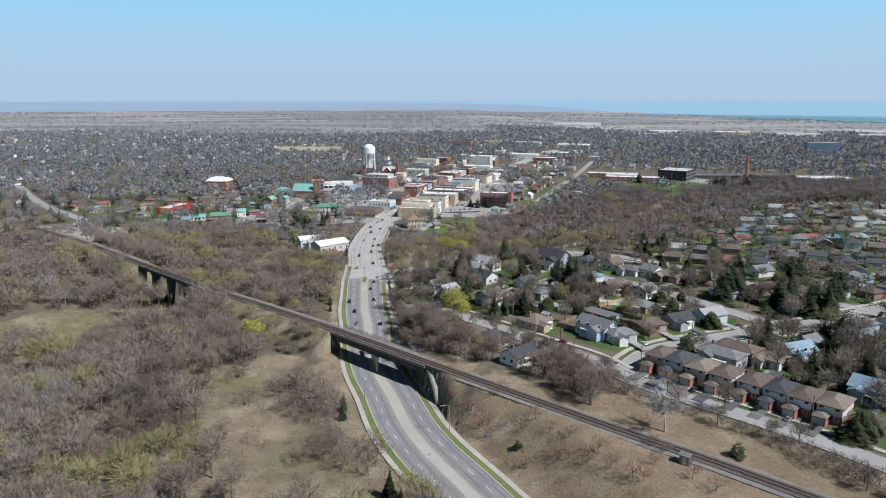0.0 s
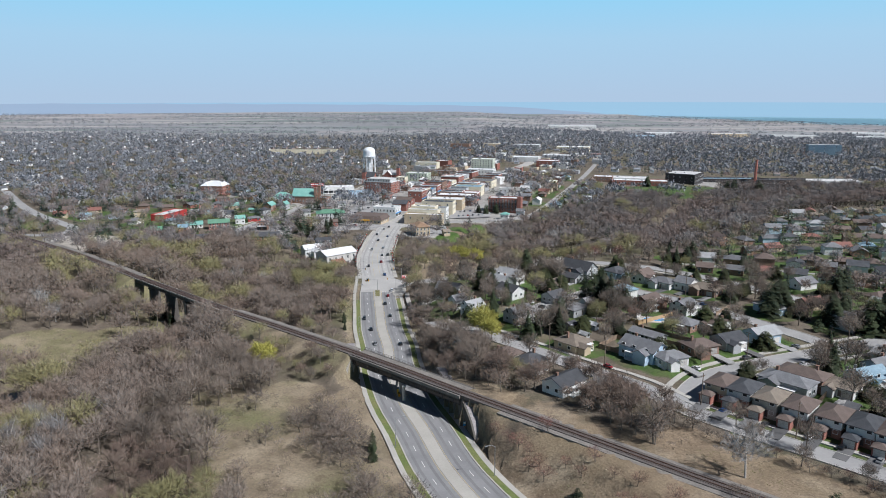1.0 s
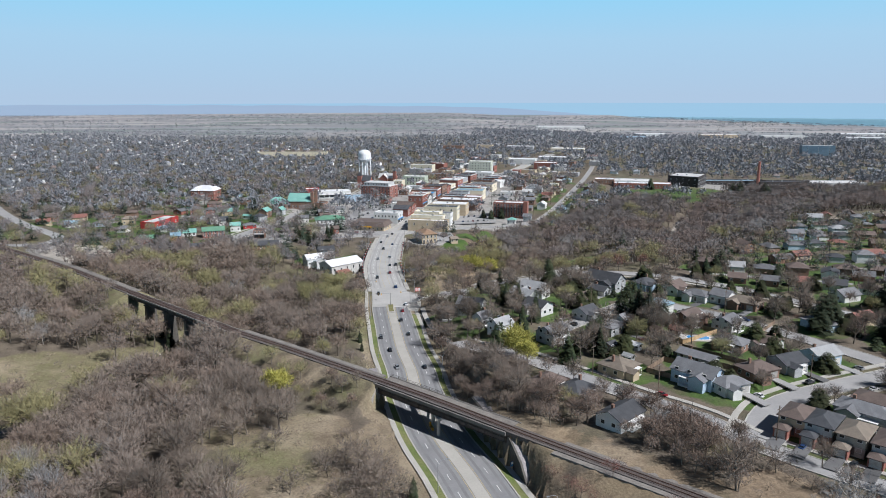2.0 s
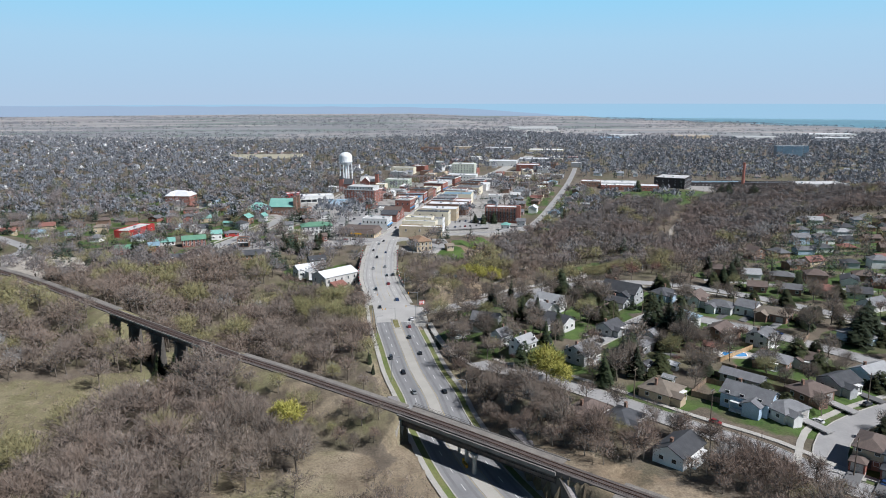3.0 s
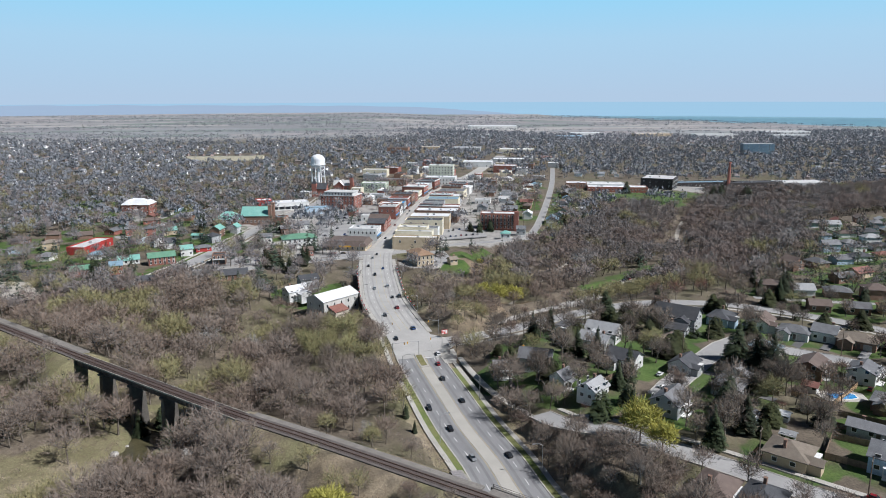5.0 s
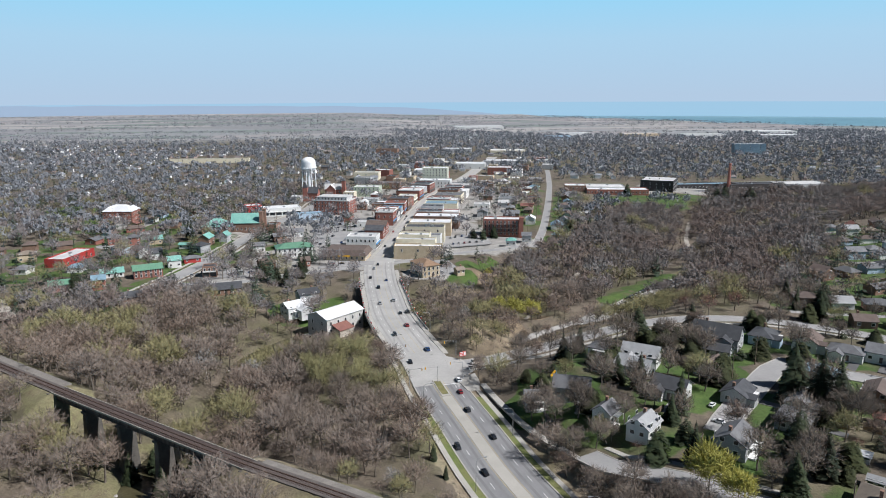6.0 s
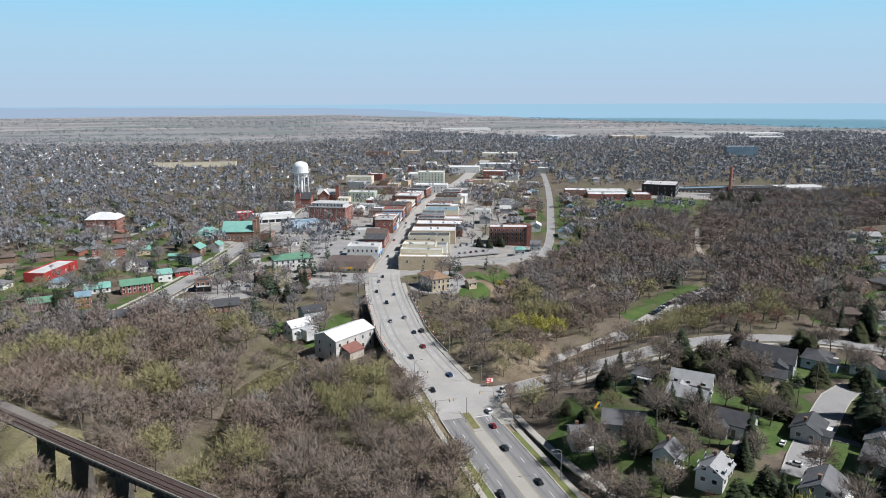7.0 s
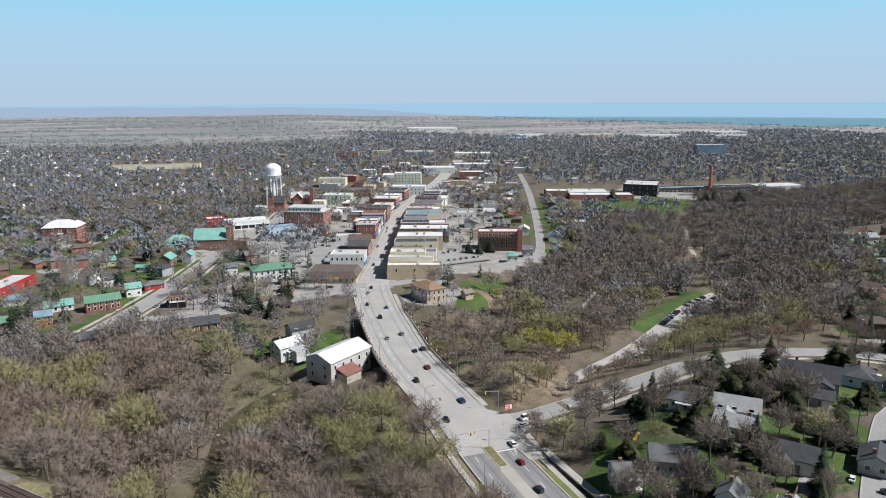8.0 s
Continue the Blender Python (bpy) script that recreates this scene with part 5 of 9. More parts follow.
MILL_STONE = mat("limewashed_stone", (0.46, 0.45, 0.42), (0.60, 0.59, 0.56), 0.5, 0.9, 0.3)
gabled(-75, 457, 40, 22, 13, 7.8, 2.4, MILL_STONE, ROOF_WHITE, "old pale stone mill of three storeys with a pale metal roof", "gable", 2, 5, 2, z=-15.2, name="mill", extra=mill_extra)
house(-94, 474, 30, 12, 9, 5.0, "gable", 2.6, WHITE_WALL, ROOF_WHITE, "white two-storey house with a pale metal roof beside the mill", 0, True, True, 2, z=-12.5, wing=(6, 6, 2, -5.5, 3.5), lawn=10)
house(-88, 488, 20, 11, 8, 5.0, "gable", 2.4, GREY_WALL, ROOF_DARK, "grey two-storey house with a dark roof", 0, True, False, 2, z=-10.5, lawn=10)
# right-hand shop row along the main street, from the corner inwards
def at_main(s, off):
    p, h = line_at(MAIN, s)
    a = radians(h - 90)
    return p[0] + math.cos(a) * off, p[1] + math.sin(a) * off, h


s_c = along_of(MAIN, -43, 567)
row_right = [(0, 9, 30, 7.0, TAN_WALL, ROOF_PALE, "low tan shop building with a flat roof", 2), (9.6, 8, 25, 9.6, CREAM_WALL, ROOF_PALE, "cream two-storey shop with a pale flat roof", 2),
             (18, 11, 20, 10.6, CREAM_WALL, ROOF_PALE, "cream shop with a pale gravel roof", 3), (29.6, 9, 26, 8.4, WHITE_WALL, ROOF_GREY, "white shop with a grey flat roof", 2),
             (39.4, 8, 17, 8.6, TAN_WALL, ROOF_BROWN, "tan gabled shop", 2), (48.2, 13, 27, 10.2, CREAM_WALL, ROOF_DARK, "cream three-storey shop with a dark flat roof", 3),
             (62, 9, 16, 7.6, GREY_WALL, ROOF_GREY, "grey gabled shop", 2), (72, 15, 30, 9.4, TAN_WALL, ROOF_WHITE, "tan shop block with a white membrane roof", 2),
             (88, 9, 22, 7.4, BRICK, ROOF_GREY, "red brick shop with a grey flat roof", 2), (98, 18, 34, 9.0, BROWN_BRICK, ROOF_WHITE, "long brown brick shop with a white roof", 2),
             (117, 11, 20, 10.4, BRICK, ROOF_DARK, "red brick three-storey shop block", 3), (129, 14, 32, 7.6, BRICK, ROOF_WHITE, "wide red brick shop with a white roof", 2),
             (144, 10, 18, 9.6, GREY_WALL, ROOF_DARK, "grey shop with a dark flat roof", 3), (155, 9, 15, 7.0, WHITE_WALL, ROOF_DARK, "white gabled shop", 2),
             (165, 19, 28, 8.6, CREAM_WALL, ROOF_BLUE, "cream shop block with a pale blue roof", 2), (185, 12, 20, 10.2, BRICK, ROOF_PALE, "red brick shop block with a pale roof", 3),
             (198, 16, 26, 6.8, GREY_WALL, ROOF_WHITE, "low grey shop block with a white roof", 2), (215, 12, 19, 8.2, BRICK, ROOF_BROWN, "brick gabled shop", 2),
             (228, 22, 26, 7.4, CREAM_WALL, ROOF_GREY, "cream shop block with a grey roof", 2), (252, 14, 20, 8.8, BROWN_BRICK, ROOF_DARK, "brown brick shop block with a flat roof", 3),
             (268, 20, 26, 6.4, WHITE_WALL, ROOF_WHITE, "low white shop block with a flat roof", 2), (290, 14, 18, 8.0, BRICK, ROOF_DARK, "red brick shop with a dark roof", 2), (306, 24, 24, 6.6, GREY_WALL, ROOF_PALE, "low grey store with a pale roof", 2)]
for s, w, d, h, wl, rf, lb, st in row_right:
    x, y, hd = at_main(s_c + s + w / 2, 7.7 + d / 2)
    if "gabled" in lb:
        gabled(x, y, hd + 90, d, w, h * 0.75, h * 0.3, wl, rf, lb + " with its gable to the street", "gable", 2, 4, 2)
        continue
    block(x, y, hd + rnd.uniform(-1.5, 1.5), w, d, h, wl, rf, lb, st, max(3, int(w / 3.2)) if s < 150 else 3, 3 if s < 110 else 0, ("y", 1), cornice=TRIM if wl is BRICK else None, rise=rnd.uniform(0.3, 1.1), units=rnd.choice((1, 2, 3)))
row_left = [(60, 12, 16, 8.5, BRICK, ROOF_DARK, "red brick shop with a dark roof", 2), (74, 14, 18, 9.5, BRICK, ROOF_GREY, "gabled red brick shop block", 2), (112, 15, 18, 11, BRICK, ROOF_PALE, "three-storey red brick corner block with a white cornice", 3),
            (130, 14, 20, 8, WHITE_WALL, ROOF_WHITE, "low white shop with a white roof", 2), (146, 16, 20, 8, GREY_WALL, BRIGHT_BLUE, "shop with a bright blue roof", 2),
            (164, 16, 20, 9, BRICK, ROOF_RED, "red brick shop with a red roof", 2), (182, 18, 20, 10, BROWN_BRICK, ROOF_DARK, "brown brick shop block with a flat roof", 3), (202, 18, 20, 9, BRICK, ROOF_GREY, "brick shop block with a grey roof", 2),
            (222, 18, 20, 9, CREAM_WALL, ROOF_PALE, "cream shop block with a pale roof", 2), (244, 20, 22, 10, BRICK, ROOF_PALE, "red brick block with a pale roof", 3), (268, 20, 20, 9, GREY_WALL, ROOF_WHITE, "grey shop block with a white roof", 2), (296, 22, 22, 9, BRICK, ROOF_DARK, "brick shop block with a dark roof", 2)]
for s, w, d, h, wl, rf, lb, st in row_left:
    x, y, hd = at_main(s_c + s + w / 2, -7.7 - d / 2)
    if s in (60, 74, 130, 202):
        gabled(x, y, hd + 90, d * 0.8, w, h * 0.7, 2.6, wl, ROOF_DARK if s != 74 else ROOF_BROWN, lb.replace(" with a white roof", "").replace(" block", "") + ", under a pitched roof", "gable", 2, 3, 3)
        continue
    block(x, y, hd + rnd.uniform(-2, 2), w, d * rnd.uniform(0.7, 1.0), h * rnd.uniform(0.68, 1.0), wl, rf, lb, st if st < 3 else 2, max(3, int(w / 3.5)) if s < 130 else 3, 3 if s < 120 else 0, ("y", -1), cornice=TRIM if wl is BRICK else None)
# five-storey red brick block
def red_block():
    t = block(-66, 743, -22, 31, 20, 12.5, BRICK, ROOF_PALE, "four-storey red brick building with a pale set-back top storey", 4, 10, 5, None, units=3, cornice=TRIM, rise=0.4)
    part("top_storey", Geo().box(-13, -7.5, 12.4, 13, 7.5, 15.2).box(-13.4, -7.9, 15.2, 13.4, 7.9, 15.6), ROOF_PALE, t, "set-back pale grey top storey")
    for k in range(9):
        part("window", TOWN_WINDOW, TRIM, t, m=pose(-11.5 + 2.9 * k, -7.5, 13.0))


red_block()
# red apartment block with balconies
def apartment():
    t = block(50, 625, TA, 28, 12, 11.5, BRICK, ROOF_PALE, "four-storey red brick apartment block with dark balconies", 4, 10, 2, None, units=2)
    part("stair_tower", Geo().box(11.2, -7.2, -2, 14.4, -4, 13.6), BRICK, t, "tall brick stair tower")
    for s in range(1, 4):
        for k in range(6):
            x = -11.2 + 4.0 * k
            g = Geo().box(x - 1.7, -7.5, 2.9 * s - 0.15, x + 1.7, -6.02, 2.9 * s)
            for q in range(8):
                g.box(x - 1.66 + 0.46 * q, -7.48, 2.9 * s, x - 1.6 + 0.46 * q, -7.42, 2.9 * s + 0.95)
            g.box(x - 1.7, -7.5, 2.9 * s + 0.95, x + 1.7, -7.4, 2.9 * s + 1.05)
            part("balcony", g, GIRDER, t, "dark railed balcony")


apartment()
# corner shop, canopy, low white buildings and the yard behind the shops
block(-26, 702, TA, 17, 16, 9.5, BRICK, ROOF_PALE, "three-storey red brick corner block with a cream top", 3, 6, 5, ("x", 1), cornice=CREAM_WALL)
block(-87, 720, 12, 21, 12, 4.5, BLUE_WALL, ROOF_BLUE, "low building with a pale blue roof", 1, 5, 3, None, units=1)
block(-112, 752, 10, 32, 16, 5.5, WHITE_WALL, ROOF_WHITE, "long low white commercial building", 1, 8, 4, ("y", -1))
block(-136, 762, 10, 14, 12, 6.5, RED_METAL, ROOF_WHITE, "low shop with red cladding", 2, 4, 3, None)
# six-storey pale block far up the street
block(52, 922, TA, 28, 16, 19, mat("pale_olive_render", (0.46, 0.47, 0.38), (0.56, 0.57, 0.47), 0.3, 0.9, 0.05), ROOF_WHITE, "six-storey pale olive apartment block", 6, 8, 4, None)
block(48, 900, TA, 34, 18, 8, WHITE_WALL, ROOF_WHITE, "two-storey white block with a pale roof", 2, 9, 4, None)
block(-30, 850, TA, 26, 16, 9, mat("pale_green_render", (0.40, 0.46, 0.36), (0.50, 0.55, 0.44), 0.3, 0.9, 0.05), ROOF_PALE, "pale green-grey three-storey building", 3, 7, 4, None)
block(-5, 905, TA, 30, 14, 6, BROWN_BRICK, ROOF_GREY, "low brown brick building with a grey roof", 2, 6, 2, None)


def spire(t, x, y, w, h, top, wall, roof):
    part("tower", Geo().box(x - w / 2, y - w / 2, -2, x + w / 2, y + w / 2, h), wall, t, "square brick tower")
    v = [(x - w / 2 - 0.2, y - w / 2 - 0.2, h), (x + w / 2 + 0.2, y - w / 2 - 0.2, h), (x + w / 2 + 0.2, y + w / 2 + 0.2, h), (x - w / 2 - 0.2, y + w / 2 + 0.2, h), (x, y, h + top)]
    part("tower_roof", Geo().add(v, [(3, 2, 1, 0), (0, 1, 4), (1, 2, 4), (2, 3, 4), (3, 0, 4)]), roof, t, "pointed tower roof")


def church_a(t):
    part("cross_wing", wall_geo(15, 9, 6.5, 4.4, "gable"), BRICK, t, "gabled cross wing", m=pose(-3, 0, 0, 0, 0, 90))
    part("cross_roof", roof_geo(15, 9, 6.5, 4.4, "gable"), ROOF_PALE, t, "pale gabled roof", m=pose(-3, 0, 0, 0, 0, 90))
    spire(t, 10, -6, 3.4, 15, 2.5, BRICK, ROOF_DARK)


gabled(-62, 862, TA, 20, 10, 6.5, 4.6, BRICK, ROOF_PALE, "red brick church with steep pale roofs and a slim tower", "gable", 1, 6, 2, name="church", first=2.5, extra=church_a)
gabled(-86, 826, TA, 14, 9, 8, 5, BRICK, ROOF_DARK, "small red brick church with a stubby tower", "gable", 1, 4, 2, name="church", first=2.5, extra=lambda t: spire(t, -5, -3, 4.5, 13, 5, BRICK, ROOF_DARK))


def church_b(t):
    part("hall", wall_geo(20, 15, 5.5, 5, "hip"), BROWN_BRICK, t, "brick church hall", m=pose(-21, -3, 0))
    part("hall_roof", roof_geo(20, 15, 5.5, 5, "hip"), ROOF_TEAL, t, "teal copper hipped roof", m=pose(-21, -3, 0))
    part("porch", wall_geo(9, 7, 4, 3, "gable"), BROWN_BRICK, t, "gabled brick porch", m=pose(-14, -11.5, 0, 0, 0, 90))
    part("porch_roof", roof_geo(9, 7, 4, 3, "gable"), ROOF_BROWN, t, "brown gabled roof", m=pose(-14, -11.5, 0, 0, 0, 90))
    for py in (-6.5, 6.5):
        part("turret", Geo().box(10.2, py - 1.3, -2, 12.8, py + 1.3, 15).box(9.9, py - 1.6, 15, 13.1, py + 1.6, 15.7), BROWN_BRICK, t, "square brick turret")


gabled(-133, 677, -6, 21, 15, 7.5, 6, BROWN_BRICK, ROOF_TEAL, "brown brick church with teal copper roofs and square turrets", "gable", 1, 7, 2, name="church", first=2, extra=church_b)


def school():
    t = thing("school", "two-storey red brick school with a white hipped roof", "school", pose(-238, 745, -9, 0, 0, -8) @ Matrix.Diagonal((0.72, 0.72, 0.95, 1)))
    part("wall", Geo().box(-15, -9, -2, 15, 9, 9), BRICK, t)
    part("roof", roof_geo(30, 18, 9, 5, "hip", 0.8), ROOF_WHITE, t, "white hipped roof")
    for sx in (-11, 11):
        part("wing", Geo().box(sx - 5, -12, -2, sx + 5, 12, 9.2), BRICK, t, "projecting brick wing")
        part("wing_roof", roof_geo(10, 24, 9.2, 3.5, "hip", 0.6), ROOF_WHITE, t, "white hipped wing roof", m=pose(sx, 0, 0))
    for s in range(2):
        for px in (-14, -11, -8, -4.5, -1.5, 1.5, 4.5, 8, 11, 14):
            part("window", TOWN_WINDOW, TRIM, t, m=pose(px, -12 if abs(px) > 6 else -9, 1.4 + 4 * s))
        for py in (-8, -4, 0, 4, 8):
            part("window", TOWN_WINDOW, TRIM, t, m=pose(16, py, 1.4 + 4 * s, 0, 0, 90))
    part("porch", Geo().box(-2.2, -12.5, -1, 2.2, -9, 0.4).box(-2.4, -12.7, 4.2, 2.4, -9, 4.8).box(-2.0, -12.4, 0.4, -1.6, -12.0, 4.2).box(1.6, -12.4, 0.4, 2.0, -12.0, 4.2), TRIM, t, "white columned porch")
    TAKEN.append((-238, 745, 20))


school()
block(-231, 596, 75, 32, 12, 4.6, RED_METAL, ROOF_PALE, "long low building with red walls and a pale flat roof", 1, 4, 0, None, units=1)
block(-142, 544, 3, 7.5, 7.5, 5.4, BROWN_BRICK, ROOF_DARK, "small brown brick corner shop with a dark parapet", 2, 3, 3, ("y", -1), units=0)
gabled(-131, 505, 10, 19, 9, 3.2, 2.2, BROWN_BRICK, ROOF_DARK, "long low brick house with a dark roof", "gable", 1, 6, 2, z=-9.0)
gabled(-176, 548, 18, 15, 7.5, 5.0, 2.2, BRICK, ROOF_GREEN, "brick two-storey terrace with a green metal roof", "gable", 2, 6, 2)
gabled(-196, 552, 18, 12, 8, 3, 2, WHITE_WALL, ROOF_TEAL, "low white house with a teal roof", "gable", 1, 4, 2)

HL = [(-166, 570, 18, 9, 8, 5, "gable", 2.4, WHITE_WALL, ROOF_TEAL, "white two-storey house with a teal roof"), (-158, 582, 18, 12, 8, 3, "hip", 1.8, RED_METAL, ROOF_GREY, "low red house with a grey hip roof"),
      (-181, 593, 20, 9, 8, 4.5, "gable", 3, WHITE_WALL, ROOF_DARK, "white house with a dark gabled roof"), (-192, 645, 20, 11, 9, 4, "gable", 2.5, TAN_WALL, ROOF_TEAL, "tan house with a teal roof"),
      (-156, 630, 75, 12, 9, 6, "gable", 3, BROWN_BRICK, ROOF_TEAL, "brown brick house with a teal roof"), (-145, 640, 75, 9, 7, 5, "gable", 2.6, GREY_WALL, ROOF_TEAL, "grey house with a teal porch roof"),
      (-168, 622, -15, 10, 5, 3, "gable", 1.2, WHITE_WALL, ROOF_TEAL, "low white annex with a teal roof"), (-219, 648, 18, 11, 10, 6, "hip", 2.6, BRICK, ROOF_GREY, "red brick house with a grey hip roof"),
      (-206, 646, 18, 9, 9, 6, "hip", 2.4, BRICK, ROOF_GREY, "red brick house with white porch"), (-216, 694, 15, 16, 9, 3.2, "hip", 2.2, BRICK, ROOF_BROWN, "long low brick house with a brown roof"),
      (-196, 528, 15, 8, 8, 6, "gable", 2.2, BRICK, ROOF_BLUE, "narrow brick house with a blue-grey roof"), (-186, 495, 15, 8, 8, 6, "gable", 2.4, BROWN_BRICK, ROOF_DARK, "dark brick house in the trees"),
      (-170, 494, 12, 15, 9, 5, "gable", 2.4, BROWN_BRICK, ROOF_DARK, "dark two-storey house at the wood's edge"), (-214, 528, 15, 15, 9, 4, "gable", 2.4, BRICK, ROOF_GREEN, "brick house with a dark green roof"),
      (-120, 603, 10, 10, 8, 5, "gable", 2.2, WHITE_WALL, ROOF_GREY, "white two-storey house with a grey roof"), (-112, 556, 20, 11, 9, 4, "gable", 2.6, BROWN_BRICK, ROOF_BROWN, "brown house with a brown gabled roof"),
      (-104, 612, 15, 10, 8, 4, "gable", 2.6, GREY_WALL, ROOF_BROWN, "grey house with a brown roof"), (-90, 556, 12, 7, 7, 4, "gable", 2.0, BRICK, ROOF_BROWN, "small brick house beside the restaurant"),
      (-108, 634, 15, 11, 8, 4, "gable", 2.2, BROWN_BRICK, ROOF_GREY, "brick house behind the shops"), (-96, 650, 15, 9, 8, 4, "gable", 2.4, WHITE_WALL, ROOF_GREY, "white house behind the shops"),
      (46, 590, TA, 8, 7, 4, "hip", 2.2, WHITE_WALL, ROOF_TEAL, "small white house with a teal roof"), (60, 600, TA, 8, 7, 5, "gable", 2.2, GREY_WALL, ROOF_GREY, "small grey house below the apartments"),
      (83, 604, 70, 12, 9, 4, "gable", 2.6, BLUE_WALL, ROOF_BLUE, "house with a pale blue metal roof"), (96, 640, 70, 14, 11, 5, "gable", 3, WHITE_WALL, ROOF_BLUE, "white house with a blue-grey roof among conifers"),
      (107, 655, 70, 10, 9, 5, "gable", 3, WHITE_WALL, ROOF_GREY, "white house among dark conifers"), (84, 668, 70, 12, 9, 5, "gable", 2.6, WHITE_WALL, ROOF_WHITE, "white house beside the straight street"),
      (-4, 520, 20, 6, 5, 3, "gable", 1.6, TAN_WALL, ROOF_TAN, "small tan hut on the yard")]
for x, y, rot, w, d, h, kind, rh, wl, rf, lb in HL:
    house(x, y, rot, w, d, h, kind, rh, wl, rf, lb, 0, rnd.random() < 0.6, False, 2 if h > 4.4 else 1, lawn=11, plain=True)


# water tower
def water_tower():
    t = thing("water_tower", "tall white water tower with a domed tank on straight legs", "water tower", pose(-88, 853, -10) @ Matrix.Diagonal((1.18, 1.18, 1.0, 1)))
    prof = [(0.3, 25.5), (3.5, 26.2), (5.6, 28.0), (6.0, 30.0), (6.0, 35.5)] + [(6.0 * math.cos(a), 35.5 + 5.0 * math.sin(a)) for a in np.linspace(0.25, 1.5, 6)]
    part("tank", Geo().lathe(prof, 24), TOWER_WHITE, t, "white domed steel tank")
    g = Geo().lathe([(6.0, 29.8), (6.7, 29.8), (6.7, 30.0), (6.0, 30.0)], 24)
    for k in range(24):
        a = 2 * math.pi * k / 24
        g.tube((6.65 * math.cos(a), 6.65 * math.sin(a), 30), (6.65 * math.cos(a), 6.65 * math.sin(a), 31.1), 0.06, 0.06, 4)
    part("balcony", g, TOWER_WHITE, t, "ring balcony round the tank")
    for k in range(8):
        a = 2 * math.pi * (k + 0.5) / 8
        c, s = math.cos(a), math.sin(a)
        part("leg", Geo().tube((6.4 * c, 6.4 * s, -2), (5.7 * c, 5.7 * s, 29.5), 0.45, 0.4, 8), TOWER_WHITE, t)
    g = Geo()
    for z in (9, 18):
        for k in range(8):
            a, b = 2 * math.pi * (k + 0.5) / 8, 2 * math.pi * (k + 1.5) / 8
            g.tube((6.1 * math.cos(a), 6.1 * math.sin(a), z), (6.1 * math.cos(b), 6.1 * math.sin(b), z), 0.16, 0.16, 5)
    part("bracing", g, TOWER_WHITE, t, "ring struts between the legs")
    part("riser_pipe", Geo().tube((0, 0, -2), (0, 0, 26.5), 1.1, 1.1, 12), TOWER_WHITE, t, "central riser pipe")
    TAKEN.append((-88, 853, 9))


water_tower()


# factory at the far side of the wood
FZ = -19.0
block(226, 824, -17, 62, 20, 11, BRICK, ROOF_WHITE, "long three-storey red brick factory with a white roof", 3, 18, 3, None, back=False, z=-17.5)
block(216, 845, -17, 50, 24, 12, WHITE_WALL, ROOF_PALE, "white factory hall with a pale flat roof", 2, 8, 3, None, back=False, z=-17.5)
block(190, 850, -17, 22, 20, 11, BROWN_BRICK, ROOF_WHITE, "brown brick factory wing with a white roof", 3, 6, 3, None, back=False, z=-15.5)
block(288, 852, 55, 40, 34, 18, DARK_BRICK, ROOF_PALE, "tall dark brick factory block with a pale flat roof", 4, 10, 5, None, back=False, z=FZ)
block(350, 878, -3, 84, 16, 9, DARK_BRICK, ROOF_BLUE, "long dark factory hall with a blue-grey roof", 2, 18, 2, None, back=False, z=-20)
block(408, 866, -3, 58, 18, 10, DARK_BRICK, ROOF_DARK, "dark brick factory range with a dark roof", 2, 14, 3, None, back=False, z=-21)
block(330, 850, -3, 60, 10, 4.5, GREY_WALL, ROOF_DARK, "low grey factory shed", 1, 10, 2, None, back=False, z=-20)
block(470, 905, -3, 120, 30, 6, GREY_WALL, ROOF_PALE, "wide low industrial shed with a pale roof", 1, 10, 2, None, back=False, z=-23)
st = thing("factory_chimney", "tall round red brick factory chimney", "chimney", pose(378, 862, -21))
part("shaft", Geo().lathe([(2.3, -2), (2.1, 4), (1.35, 33), (1.6, 33.2), (1.6, 34.2), (1.2, 34.4)], 14), BRICK, st)


# low shops and sheds that fill the blocks behind the shop rows
IN_WALLS = [(BROWN_BRICK, ROOF_DARK, "low brown building with a dark flat roof"), (GREY_WALL, ROOF_GREY, "low grey building with a grey flat roof"), (WHITE_WALL, ROOF_GREY, "low white building with a dark grey roof"), (BRICK, ROOF_PALE, "low red brick building with a pale flat roof"), (WHITE_WALL, ROOF_PALE, "low white building with a grey flat roof"), (CREAM_WALL, ROOF_WHITE, "low cream building with a white flat roof"),
            (BROWN_BRICK, ROOF_GREY, "low brown brick building with a dark flat roof"), (GREY_WALL, ROOF_WHITE, "low grey building with a white flat roof"), (TAN_WALL, ROOF_PALE, "low tan building with a pale flat roof"), (BRICK, ROOF_DARK, "low brick building with a dark flat roof")]
ir = random.Random(77)
